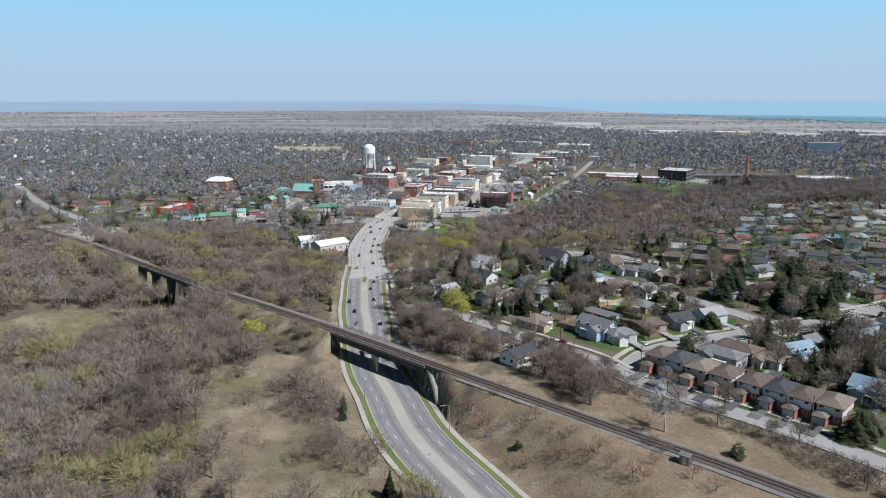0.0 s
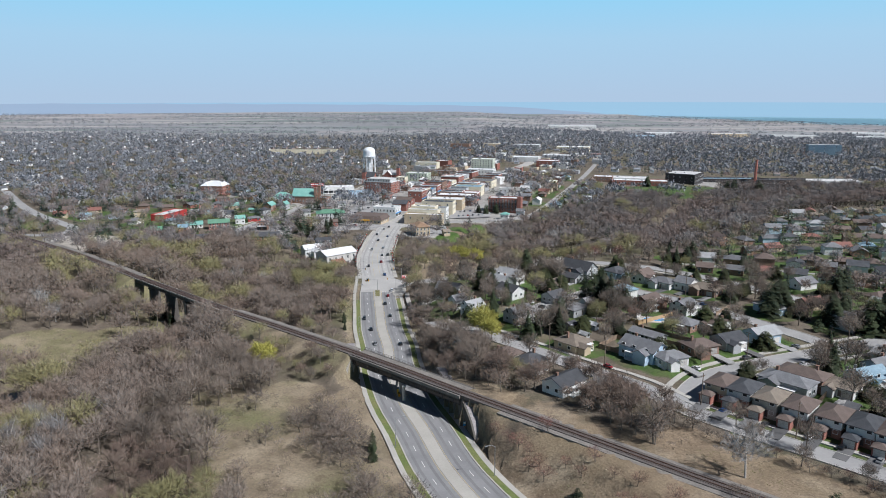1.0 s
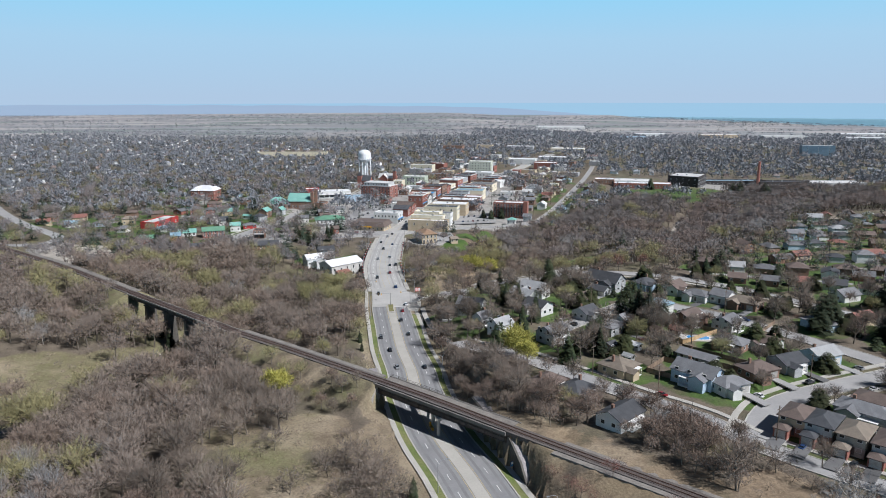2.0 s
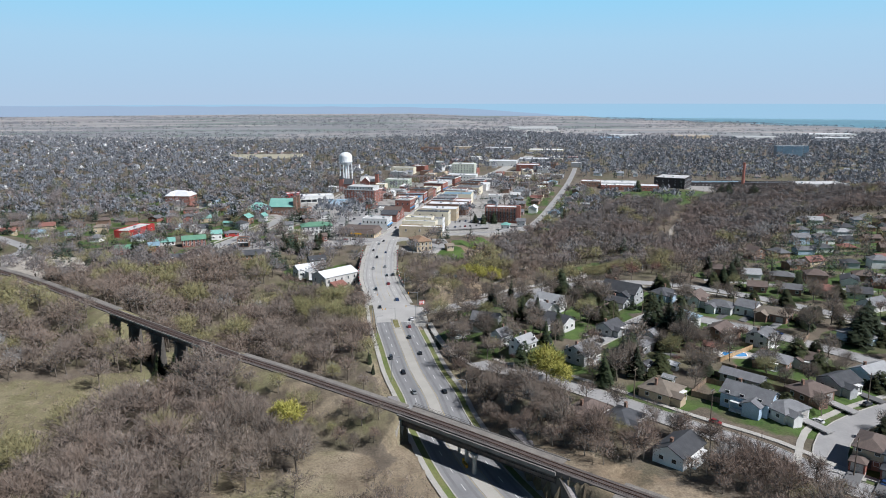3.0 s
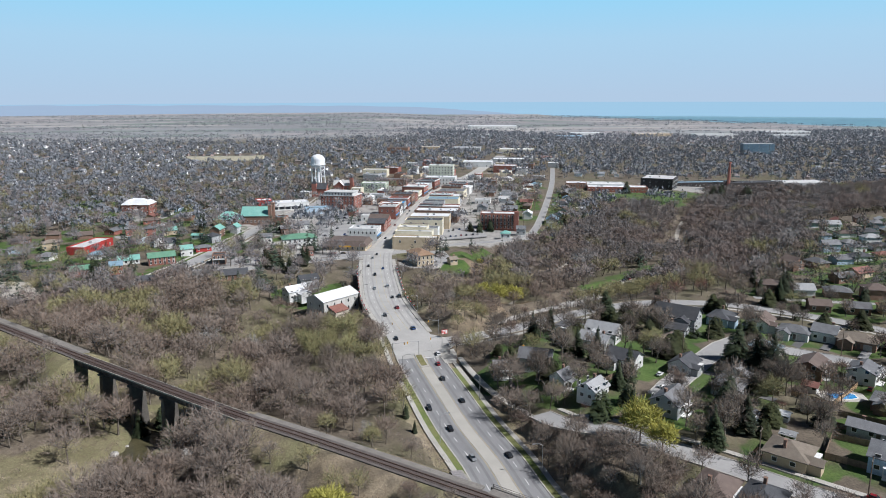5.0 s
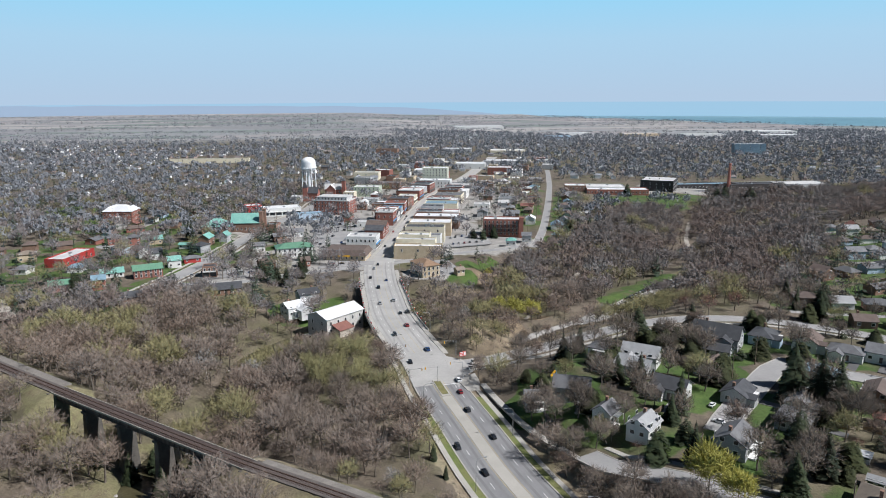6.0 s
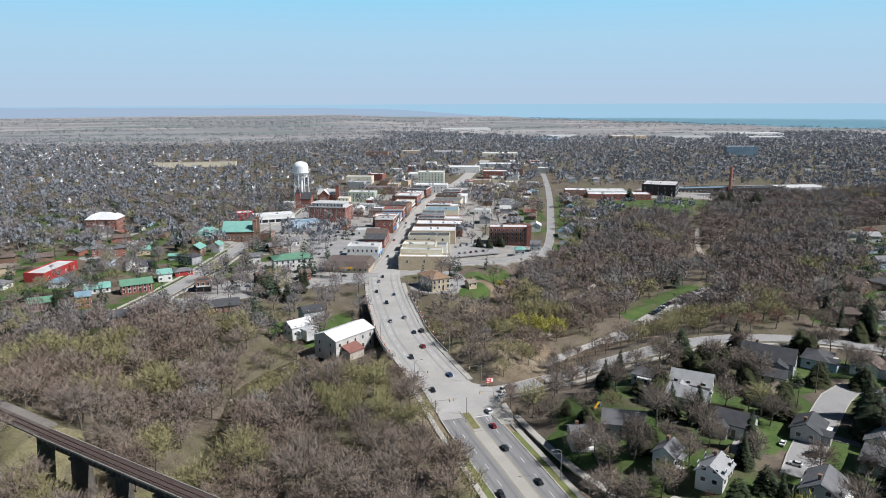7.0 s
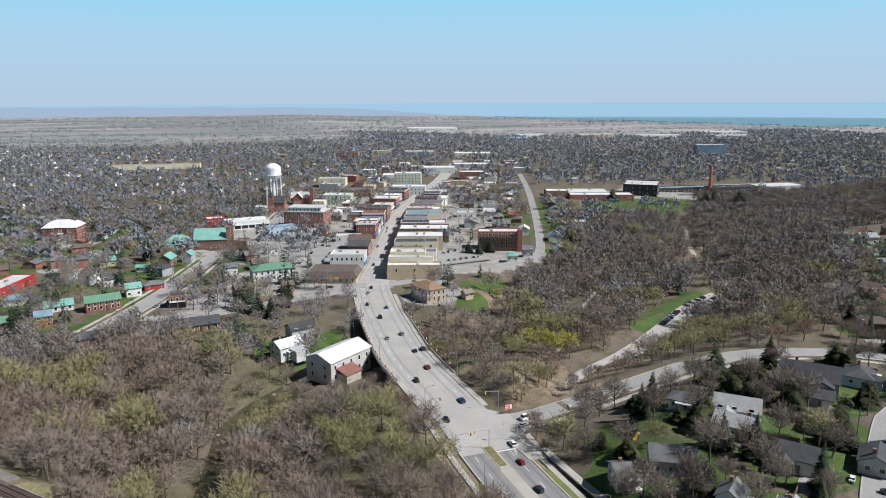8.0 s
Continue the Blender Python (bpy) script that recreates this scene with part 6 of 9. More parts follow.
for gx in range(-7, 10):
    for gy in range(0, 15):
        u, v = gx * 21 + ir.uniform(-4, 4), 612 + gy * 24 + ir.uniform(-4, 4)
        x, y = u + 0.28 * (v - 600), v - 0.28 * u
        w, d, h = ir.uniform(9, 18), ir.uniform(8, 13), ir.uniform(3.4, 6.5)
        off = min(near_line(np.array([x]), np.array([y]), q[::2])[0][0] for q in (MAIN, STREET_J, STREET_G, STREET_H, STREET_G2))
        if off > max(w, d) * 0.55 + 6 and y > 585 and -125 < x < 150 and all((x - a) ** 2 + (y - b) ** 2 > (c * 0.8 + max(w, d) * 0.5) ** 2 for a, b, c in TAKEN) and not (-92 < x < -46 and 598 < y < 700) and not (0 < x < 38 and 588 < y < 650) and not (x > 100 and y < 660) and ir.random() < 0.78 and (y < 850 or x > 30) and not (18 < x < 60 and 640 < y < 690):
            wl, rf, lb = ir.choice(IN_WALLS)
            if ir.random() < 0.55:
                house(x, y, TA + ir.choice((0, 90)), w, d, 4.6, ir.choice(("gable", "hip")), 2.6, wl, ir.choice((ROOF_GREY, ROOF_BROWN, ROOF_PALE, ROOF_GREY)), "town house with a pitched shingle roof behind the shops", 0, True, False, 2, lawn=0, plain=True)
                continue
            block(x, y, TA + ir.choice((0, 90)) + ir.uniform(-3, 3), w, d, h, wl, rf, lb, 2 if h > 5.4 else 1, 3, 0, None, units=ir.choice((0, 1)))


# ---------- houses of the near suburb ----------
RA = -49.5
A_ROW = [(74, 220.6, ROOF_BROWN, TAN_WALL, "hip"), (78.6, 215.8, ROOF_DARK, WHITE_WALL, "hip"), (83.6, 209.8, ROOF_TAN, STONE_WALL, "hip"), (89.3, 204.3, ROOF_BROWN, WHITE_WALL, "hip"),
         (95.6, 198.7, ROOF_BROWN, WHITE_WALL, "hip"), (101.0, 193.2, ROOF_DARK, WHITE_WALL, "hip"), (105.6, 188.0, ROOF_BROWN, WHITE_WALL, "hip"), (111.5, 182.8, ROOF_TAN, WHITE_WALL, "hip")]


def town_house(x, y, roof, wall, kind):
    t = house(x, y, RA + 4, 6.6, 10.4, 4.9, kind, 1.7, wall, roof, "two-storey semi-detached house with a %s hipped roof and brick base" % ROOF_WORD[roof], 0, False, False, 2, lawn=9, lower=BROWN_BRICK if wall is not STONE_WALL else STONE_WALL, group="row of two-storey houses", trim=False)
    # garage wing towards the street
    HOUSE_LAWNS.extend([(x - 9.5, y - 8.5, 5.5), (x - 12, y - 10.5, 4.0)])
    part("garage", Geo().box(-3.2, -9.0, -1.2, 0.3, -5.28, 2.5), BRICK, t, "single brick garage")
    part("garage_roof", roof_geo(3.5, 3.7, 2.52, 0.9, "hip", 0.3), roof, t, "hipped garage roof", m=pose(-1.45, -7.15, 0))
    part("garage_door", GARAGE_DOOR, GARAGE, t, "panelled garage door", m=pose(-1.45, -9.02, 0.05))
    part("driveway", Geo().box(-3.1, -16.8, -0.4, 0.2, -9.1, -0.02), DRIVE, t, "dark asphalt driveway")


ROOF_WORD = {ROOF_BROWN: "brown", ROOF_DARK: "charcoal", ROOF_TAN: "tan", ROOF_GREY: "grey", ROOF_WHITE: "pale", ROOF_SILVER: "silver"}
for x, y, *q in A_ROW:
    town_house(x, y, *q)
NEAR = [
    # x, y, rot, w, d, h, kind, rh, wall, roof, label, storeys, extra
    (95, 223, RA, 16, 9, 4.6, "hip", 2.2, GREY_WALL, ROOF_GREY, "long grey bungalow with a grey hipped roof", 1),
    (103, 228.5, RA, 15, 9, 4.6, "hip", 2.2, BROWN_BRICK, ROOF_BROWN, "long brick bungalow with a brown hipped roof", 1),
    (111.5, 222, RA, 10, 9, 3.4, "hip", 2.0, WHITE_WALL, ROOF_TAN, "white bungalow with a tan hipped roof", 1),
    (123.5, 229, 20, 12, 9, 4.5, "gable", 3, WHITE_WALL, ROOF_BLUE, "white house with a pale blue-grey gabled roof", 2),
    (133, 238, 25, 10, 8, 4, "gable", 2.6, BLUE_WALL, ROOF_GREY, "pale blue house with a grey roof", 1),
    (129, 194, RA, 12, 10, 4.5, "gable", 3, GREY_WALL, ROOF_BLUE, "grey house with a blue-grey gabled roof", 1),
    (11, 252, 41, 12, 9, 3.4, "hip", 2.6, BROWN_BRICK, ROOF_BROWN, "brick bungalow with a brown hipped roof", 1),
    (19, 246, 41, 11, 9, 3.4, "hip", 2.4, WHITE_WALL, ROOF_DARK, "white bungalow with a charcoal hipped roof", 1),
    (27, 227, 41, 13, 9, 3.6, "gable", 2.4, WHITE_WALL, ROOF_DARK, "white-gabled house with a dark roof behind the tracks", 1),
    (37, 263, RA + 90, 11, 11, 3.4, "hip", 2.8, TAN_WALL, ROOF_TAN, "tan brick bungalow with a tan hipped roof", 1),
    (59, 252, RA, 15, 10, 4.6, "gable", 3, BLUE_WALL, ROOF_GREY, "large house with blue-grey roof and pale blue siding", 2),
    (66, 269, RA, 14, 6, 2.8, "gable", 1.6, GREY_WALL, ROOF_GREY, "long grey garden garage", 1),
    (79, 312, RA + 90, 12, 9, 5.4, "gable", 2.4, BROWN_BRICK, ROOF_BROWN, "brown two-storey house with a brown roof", 2),
    (92, 305, RA + 90, 10, 9, 5.0, "gable", 2.2, WHITE_WALL, ROOF_GREY, "white two-storey house with a grey roof", 2),
    (112, 332, RA, 14, 9, 3.4, "hip", 2.6, BROWN_BRICK, ROOF_TAN, "brick bungalow with a tan hipped roof", 1),
    (106, 341, RA, 9, 9, 4, "gable", 2.6, WHITE_WALL, ROOF_GREY, "white house with a grey gabled roof", 1),
    (97, 346, RA, 12, 9, 3.4, "hip", 2.2, WHITE_WALL, ROOF_GREY, "white bungalow with a pale grey roof", 1),
    (90, 357, 40, 10, 9, 4, "gable", 3, WHITE_WALL, ROOF_BROWN, "white house with a reddish roof", 1),
    (79, 366, 40, 12, 9, 3.6, "hip", 2.4, BLUE_WALL, ROOF_DARK, "slate-blue bungalow with a dark hipped roof", 1),
    (60, 366, -45, 18, 11, 5.4, "gable", 4.4, GREY_WALL, ROOF_DARK, "large dark house with steep charcoal gables", 2),
    (55, 357, -45, 9, 7, 2.8, "gable", 2.0, GREY_WALL, ROOF_DARK, "dark garage beside the large house", 1),
    (24, 353, -40, 13, 8, 4.6, "gable", 3.4, WHITE_WALL, ROOF_SILVER, "white gabled house with a pale metal roof", 2),
    (18, 345, -50, 12, 8, 3.8, "gable", 2.6, WHITE_WALL, ROOF_SILVER, "long white house with a pale roof", 1),
    (15, 364, -45, 9, 7, 3.4, "hip", 2.2, WHITE_WALL, ROOF_GREY, "small white house with a grey hipped roof", 1),
    (21, 327, -48, 11, 9, 4.0, "gable", 2.8, WHITE_WALL, ROOF_DARK, "white house with a dark grey gabled roof", 1),
    (3, 308, 40, 9, 7, 4.4, "gable", 2.6, WHITE_WALL, ROOF_SILVER, "white house with a pale gabled roof", 2),
    (21, 294, 41, 11, 9, 5.0, "gable", 3.0, GREY_WALL, ROOF_GREY, "grey two-storey house with porch", 2),
    (-3, 319, 40, 7, 6, 4.0, "gable", 2.4, WHITE_WALL, ROOF_GREY, "small white house among bare trees", 1),
    (-16, 341, -10, 9, 8, 3.4, "gable", 2.0, GREY_WALL, ROOF_GREY, "grey garage with a grey gabled roof", 1),
    (-6, 338, -25, 12, 9, 4.2, "gable", 3.0, GREY_WALL, ROOF_GREY, "grey house with a slate roof", 1),
    (43, 272, RA, 4, 3, 2.2, "gable", 0.9, WHITE_WALL, ROOF_SILVER, "small white garden shed", 1),
    (49, 283, RA, 4, 3, 2.2, "gable", 0.9, WHITE_WALL, ROOF_WHITE, "small white garden shed", 1),
    (106.6, 208, RA, 3.6, 3.0, 2.4, "gable", 1.2, RED_METAL, ROOF_GREY, "red garden shed with white doors", 1),
    (70, 300, RA, 5, 4, 2.4, "gable", 1.2, WHITE_WALL, ROOF_RED, "small white shed with a red roof", 1),
    (40, 262 + 22, 40, 5, 4, 2.2, "gable", 1.0, GREY_WALL, ROOF_DARK, "small dark timber garden shed", 1),
    (40, 322, 40, 10, 8, 3.4, "gable", 2.4, GREY_WALL, ROOF_DARK, "grey bungalow with a dark roof beside the short street", 1),
    (45, 303, 40, 11, 9, 3.6, "hip", 2.2, GREY_WALL, ROOF_GREY, "grey bungalow with a grey hipped roof", 1),
    (54, 312, 40, 11, 8, 3.6, "gable", 2.4, WHITE_WALL, ROOF_GREY, "white bungalow with a grey roof", 1),
    (66, 245, 20, 11, 8, 3.4, "hip", 2.2, WHITE_WALL, ROOF_GREY, "white bungalow at the street corner", 1),
    (80, 256, 20, 12, 9, 3.4, "hip", 2.4, BROWN_BRICK, ROOF_BROWN, "brick bungalow with a brown roof", 1),
    (93, 262, 22, 11, 9, 3.6, "gable", 2.4, GREY_WALL, ROOF_DARK, "grey bungalow with a dark roof", 1),
    (108, 268, 22, 12, 9, 4.0, "gable", 2.6, BLUE_WALL, ROOF_SILVER, "pale blue house with white trim", 1),
    (84, 283, RA, 12, 9, 3.4, "hip", 2.2, BROWN_BRICK, ROOF_GREY, "brick bungalow with a grey roof", 1),
    (96, 282, RA, 11, 8, 3.4, "gable", 2.2, WHITE_WALL, ROOF_BROWN, "white bungalow with a brown roof", 1),
]
for x, y, rot, w, d, h, kind, rh, wl, rf, lb, st in NEAR:
    small = w < 6
    h = h * 0.86 if st == 2 and w < 13 else h
    side = rnd.choice((-1, 1))
    house(x, y, rot, w, d, h, kind, rh, wl, rf, lb, 0 if small or st == 2 else w * 0.3, not small and rnd.random() < 0.7, (not small) and rnd.random() < 0.35, st, lawn=0 if small or (x < 30 and y < 256) else 12,
          name="shed" if small else "house", group="garden sheds" if small else "houses", plain=small,
          wing=None if small or w < 10 or rnd.random() < 0.3 else (w * 0.32, d * 0.5, -w * 0.2 if st == 1 else side * w * 0.2, -d * 0.48, h * 0.78))

STYLES = [(WHITE_WALL, ROOF_DARK, "white bungalow with a dark roof"), (BROWN_BRICK, ROOF_BROWN, "brick bungalow with a brown roof"), (GREY_WALL, ROOF_DARK, "grey bungalow with a dark roof"),
          (WHITE_WALL, ROOF_GREY, "white bungalow with a grey shingle roof"), (WHITE_WALL, ROOF_SILVER, "white bungalow with a silver-grey roof"),
          (BROWN_BRICK, ROOF_GREY, "brown brick bungalow with a grey roof"), (BRICK, ROOF_GREY, "red brick bungalow with a grey roof"), (WHITE_WALL, ROOF_BROWN, "white bungalow with a brown roof"),
          (BLUE_WALL, ROOF_GREY, "pale blue bungalow with a grey roof"), (TAN_WALL, ROOF_TAN, "tan brick bungalow with a tan roof"), (WHITE_WALL, ROOF_BLUE, "white bungalow with a slate-blue roof"), (TAN_WALL, ROOF_RED, "tan bungalow with a faded red roof"), (BROWN_BRICK, ROOF_BROWN, "brown brick bungalow with a brown shingle roof")]


def free(x, y, r):
    return all((x - a) ** 2 + (y - b) ** 2 > (r + c) ** 2 for a, b, c in TAKEN)


def along_street(line, s0, s1, gap, off, sides=(1, -1)):
    s = s0
    while s < s1:
        p, hd = line_at(line, s)
        for sd in sides:
            o = off + rnd.uniform(-1, 2)
            a = radians(hd + 90 * sd)
            x, y = p[0] + math.cos(a) * o, p[1] + math.sin(a) * o
            w, d = rnd.uniform(10, 14), rnd.uniform(8.5, 10.5)
            if free(x, y, 6.8) and min(near_line(np.array([x]), np.array([y]), q[::2])[0][0] for q in (STREET_A, STREET_B, STREET_C, STREET_E, STREET_J, STREET_G, STREET_L, STREET_M, STREET_K, RAIL, MAIN)) > 10:
                wl, rf, lb = rnd.choice(STYLES)
                tall = rnd.random() < 0.25
                house(x, y, hd + (180 if sd > 0 else 0) + rnd.choice((0, 0, 90)) + rnd.uniform(-7, 7), w, d, 5.2 if tall else 3.2, rnd.choice(("hip", "gable")), rnd.uniform(1.9, 2.8), wl, rf, lb.replace("bungalow", "two-storey house") if tall else lb,
                      0, rnd.random() < 0.35, False, 2 if tall else 1, lawn=13, plain=True)
        s += gap


along_street(STREET_B, 60, 300, 17, 15)
along_street(STREET_C, 40, 120, 17, 15)
along_street(STREET_A, 150, 230, 17, 15, (1,))
for ln in RES_LINES:
    along_street(ln, 8, 270, 14.5, 13)
for gi in range(6):
    for gj in range(8):
        x, y = 106 + gi * 19 + gj * 5.5 + rnd.uniform(-3, 3), 236 + gj * 16 + gi * 6.5 + rnd.uniform(-3, 3)
        if free(x, y, 6.5) and min(near_line(np.array([x]), np.array([y]), q[::2])[0][0] for q in (STREET_A, STREET_B, STREET_C, STREET_E, RES_LINES[0])) > 9.5:
            wl, rf, lb = rnd.choice(STYLES)
            house(x, y, rnd.choice((22, 112, 202)), rnd.uniform(11, 15), rnd.uniform(8, 10), 3.2, rnd.choice(("hip", "gable")), rnd.uniform(1.9, 2.8), wl, rf, lb, 0, rnd.random() < 0.4, False, 1, lawn=12, plain=True)
along_street(STREET_L, 10, 200, 20, 14)
along_street(STREET_M, 10, 200, 20, 14)
along_street(STREET_J, 100, 300, 19, 16)


# ---------- distant suburbs, one mesh ----------
FARM_WALLS = [mat("far_wall_white", (0.60, 0.60, 0.60), (0.74, 0.74, 0.74), 0.05, 0.8, 0.0, vary=0.35, island=True), mat("far_wall_brick", (0.26, 0.20, 0.18), (0.34, 0.27, 0.25), 0.05, 0.9, 0.0, vary=0.3, island=True)]
# roof tones cooled so that their colour carries the haze of distance
FAR_ROOFS = [mat("far_roof_grey", (0.13, 0.14, 0.16), (0.25, 0.26, 0.28), 0.05, 0.9, 0.0, vary=0.55, island=True), mat("far_roof_brown", (0.16, 0.14, 0.135), (0.24, 0.205, 0.20), 0.05, 0.9, 0.0, vary=0.4, island=True)]


def in_suburb(x, y):
    """Where the distant houses stand."""
    if (150 < x < 560 and y < 960) or (-20 < x < 700 and y < 620) or math.hypot(x + 45, y - 610) < 70:
        return False
    if y < 600 or y > (1760 if x < 150 else 2080) + 110 * math.sin(x * 0.005) or (x > 100 and y < 900 and x < 480) or (x > 480 and y < 960):
        return False
    if x < -100 and y < 660 and x > -330:
        return False
    return noise.noise((x * 0.0045, y * 0.0045, 3.0)) > -0.22


def far_houses():
    g = Geo()
    c, s = math.cos(radians(TA)), math.sin(radians(TA))
    r = random.Random(11)
    for i in range(-70, 90):
        for j in range(12, 80):
            u, v = i * 24 + r.uniform(-4, 4), j * 28 + (8 if j % 2 else -8) + r.uniform(-3, 3)
            x, y = c * u - s * v, s * u + c * v
            if r.random() < (0.56 if y < 1300 else 0.36) or not in_suburb(x, y) or not (y > 1050 or (free(x, y, 5.5) and min(near_line(np.array([x]), np.array([y]), q[::3])[0][0] for q in (MAIN, STREET_J, STREET_G, STREET_K, STREET_L, STREET_M)) > 13)):
                continue
            z = float(ground_z(x, y))
            w, d, h, rh = r.uniform(6.5, 10.5), r.uniform(5.5, 7), r.choice((2.4, 2.8, 4.0)), r.uniform(1.5, 2.2)
            a = radians(TA + r.choice((0, 90)) + r.uniform(-6, 6))
            ca, sa = math.cos(a), math.sin(a)
            def P(px, py, pz):
                return (x + ca * px - sa * py, y + sa * px + ca * py, z + pz)
            mw, mr = r.choice((0, 0, 1)), 2 + r.choice((0, 0, 1))
            ring = [(-d / 2, -1), (d / 2, -1), (d / 2, h), (0, h + rh), (-d / 2, h)]
            g.add([P(-w / 2, p, q) for p, q in ring] + [P(w / 2, p, q) for p, q in ring], [(4, 3, 2, 1, 0), (5, 6, 7, 8, 9), (0, 1, 6, 5), (1, 2, 7, 6), (4, 0, 5, 9)], mw)
            k = rh / (d / 2) * 0.5
            g.add([P(-w / 2 - .4, -d / 2 - .5, h - k + .15), P(w / 2 + .4, -d / 2 - .5, h - k + .15), P(w / 2 + .4, 0, h + rh + .15), P(-w / 2 - .4, 0, h + rh + .15), P(w / 2 + .4, d / 2 + .5, h - k + .15), P(-w / 2 - .4, d / 2 + .5, h - k + .15)],
                  [(0, 1, 2, 3), (3, 2, 4, 5)], mr)
    tagged(part("distant_houses", g, FARM_WALLS + FAR_ROOFS), "distant suburb of pale houses with grey and brown roofs", "houses", kind="stuff")


far_houses()


# far warehouses and blocks
for x, y, rot, w, d, h, wl, rf, lb in ((505, 2640, -8, 175, 60, 11, WHITE_WALL, ROOF_WHITE, "very long white warehouse far beyond the town"), (680, 2150, -6, 90, 40, 9, WHITE_WALL, ROOF_WHITE, "long white warehouse beyond the suburb"),
                                     (860, 2080, -6, 110, 40, 9, TAN_WALL, ROOF_WHITE, "long tan warehouse with a white roof"), (1000, 1980, -10, 120, 45, 9, WHITE_WALL, ROOF_PALE, "long pale warehouse beyond the suburb"),
                                     (1180, 1900, -10, 100, 40, 9, GREY_WALL, ROOF_WHITE, "wide grey warehouse with a white roof"), (760, 1400, -12, 60, 18, 20, mat("blue_glass_wall", (0.10, 0.16, 0.22), (0.16, 0.24, 0.30), 0.05, 0.3, 0.0), ROOF_PALE, "five-storey blue-grey office block"),
                                     (40, 1330, TA, 36, 18, 11, BROWN_BRICK, ROOF_DARK, "brown brick apartment block with a dark roof"), (100, 1360, TA, 30, 16, 10, TAN_WALL, ROOF_PALE, "tan three-storey apartment block"),
                                     (170, 1380, TA, 50, 24, 7, GREY_WALL, ROOF_WHITE, "long low grey store"), (250, 1330, TA, 60, 30, 8, CREAM_WALL, ROOF_WHITE, "wide low store with a white roof"),
                                     (-240, 1260, -4, 120, 12, 6, CREAM_WALL, ROOF_GREY, "long pale terrace beside a green field"),
                                     (130, 1090, TA, 40, 26, 7, WHITE_WALL, ROOF_WHITE, "white store with a flat roof"), (185, 1130, TA, 46, 26, 7, GREY_WALL, ROOF_WHITE, "grey store with a white roof"),
                                     (60, 1020, TA, 34, 22, 7, WHITE_WALL, ROOF_WHITE, "white store at the street"), (150, 1010, TA, 30, 20, 8, BRICK, ROOF_WHITE, "brick store with a white roof"), (-20, 990, TA, 30, 16, 8, CREAM_WALL, ROOF_PALE, "cream block with a flat roof"),
                                     (1300, 2100, -10, 140, 50, 10, WHITE_WALL, ROOF_WHITE, "long white warehouse near the lake"), (580, 2000, -6, 70, 30, 8, BLUE_WALL, ROOF_BLUE, "blue-roofed industrial hall beyond the suburb")):
    block(x, y, rot, w, d, h, wl, rf, lb, max(1, int(h / 4)), 0 if y > 1450 else 3, 0, None, z=float(ground_z(x, y)) + 0.3, units=0, back=False)


# pale stores and offices where the main street leaves the town
STORES = [(WHITE_WALL, ROOF_WHITE, "low white store with a white flat roof"), (CREAM_WALL, ROOF_WHITE, "low cream store with a white flat roof"), (BRICK, ROOF_WHITE, "low brick store with a white flat roof"), (GREY_WALL, ROOF_PALE, "low grey office with a pale flat roof"), (TAN_WALL, ROOF_PALE, "low tan store with a pale flat roof"), (BROWN_BRICK, ROOF_DARK, "brown brick store with a dark flat roof")]
sr = random.Random(91)
for k in range(64):
    x, y, hd = at_main(s_c + sr.uniform(330, 690), sr.choice((-1, 1)) * sr.uniform(20, 105))
    w, d = sr.uniform(10, 24), sr.uniform(9, 15)
    if y < 1420 and free(x, y, max(w, d) * 0.5) and near_line(np.array([x]), np.array([y]), STREET_J[::2])[0][0] > 16:
        wl, rf, lb = sr.choice(STORES)
        block(x, y, hd + sr.choice((0, 90)) + sr.uniform(-4, 4), w, d, sr.uniform(3.6, 7.5), wl, rf, lb, 1, 2, 0, None, z=float(ground_z(x, y)) + 0.2, name="store", units=1)

# ---------- trees ----------
def limb(V, T, a, b, ra, rb, n=4):
    """A tapered limb into lists of vertices and triangles."""
    a, b = np.array(a, float), np.array(b, float)
    w = b - a
    w /= np.linalg.norm(w) + 1e-9
    u = np.cross(w, (0.3, 0.9, 0.2))
    u /= np.linalg.norm(u)
    v = np.cross(w, u)
    o = len(V)
    for c, r in ((a, ra), (b, rb)):
        for i in range(n):
            t = 2 * math.pi * i / n
            V.append(c + r * (u * math.cos(t) + v * math.sin(t)))
    for i in range(n):
        j = (i + 1) % n
        T.append((o + i, o + j, o + n + j))
        T.append((o + i, o + n + j, o + n + i))


def blade(V, T, a, b, w, r, face=None):
    """One spray of twigs: a long triangle, turned to any side or towards face."""
    a, b = np.array(a, float), np.array(b, float)
    d = b - a
    away = np.array((r.uniform(-1, 1), r.uniform(-1, 1), r.uniform(-1, 1)))
    s = np.cross(d, away if face is None else np.asarray(face) * 1.3 + away * 0.45)
    s *= w / 2 / (np.linalg.norm(s) + 1e-9)
    o = len(V)
    V += [a - s, a + s, b]
    T.append((o, o + 1, o + 2))


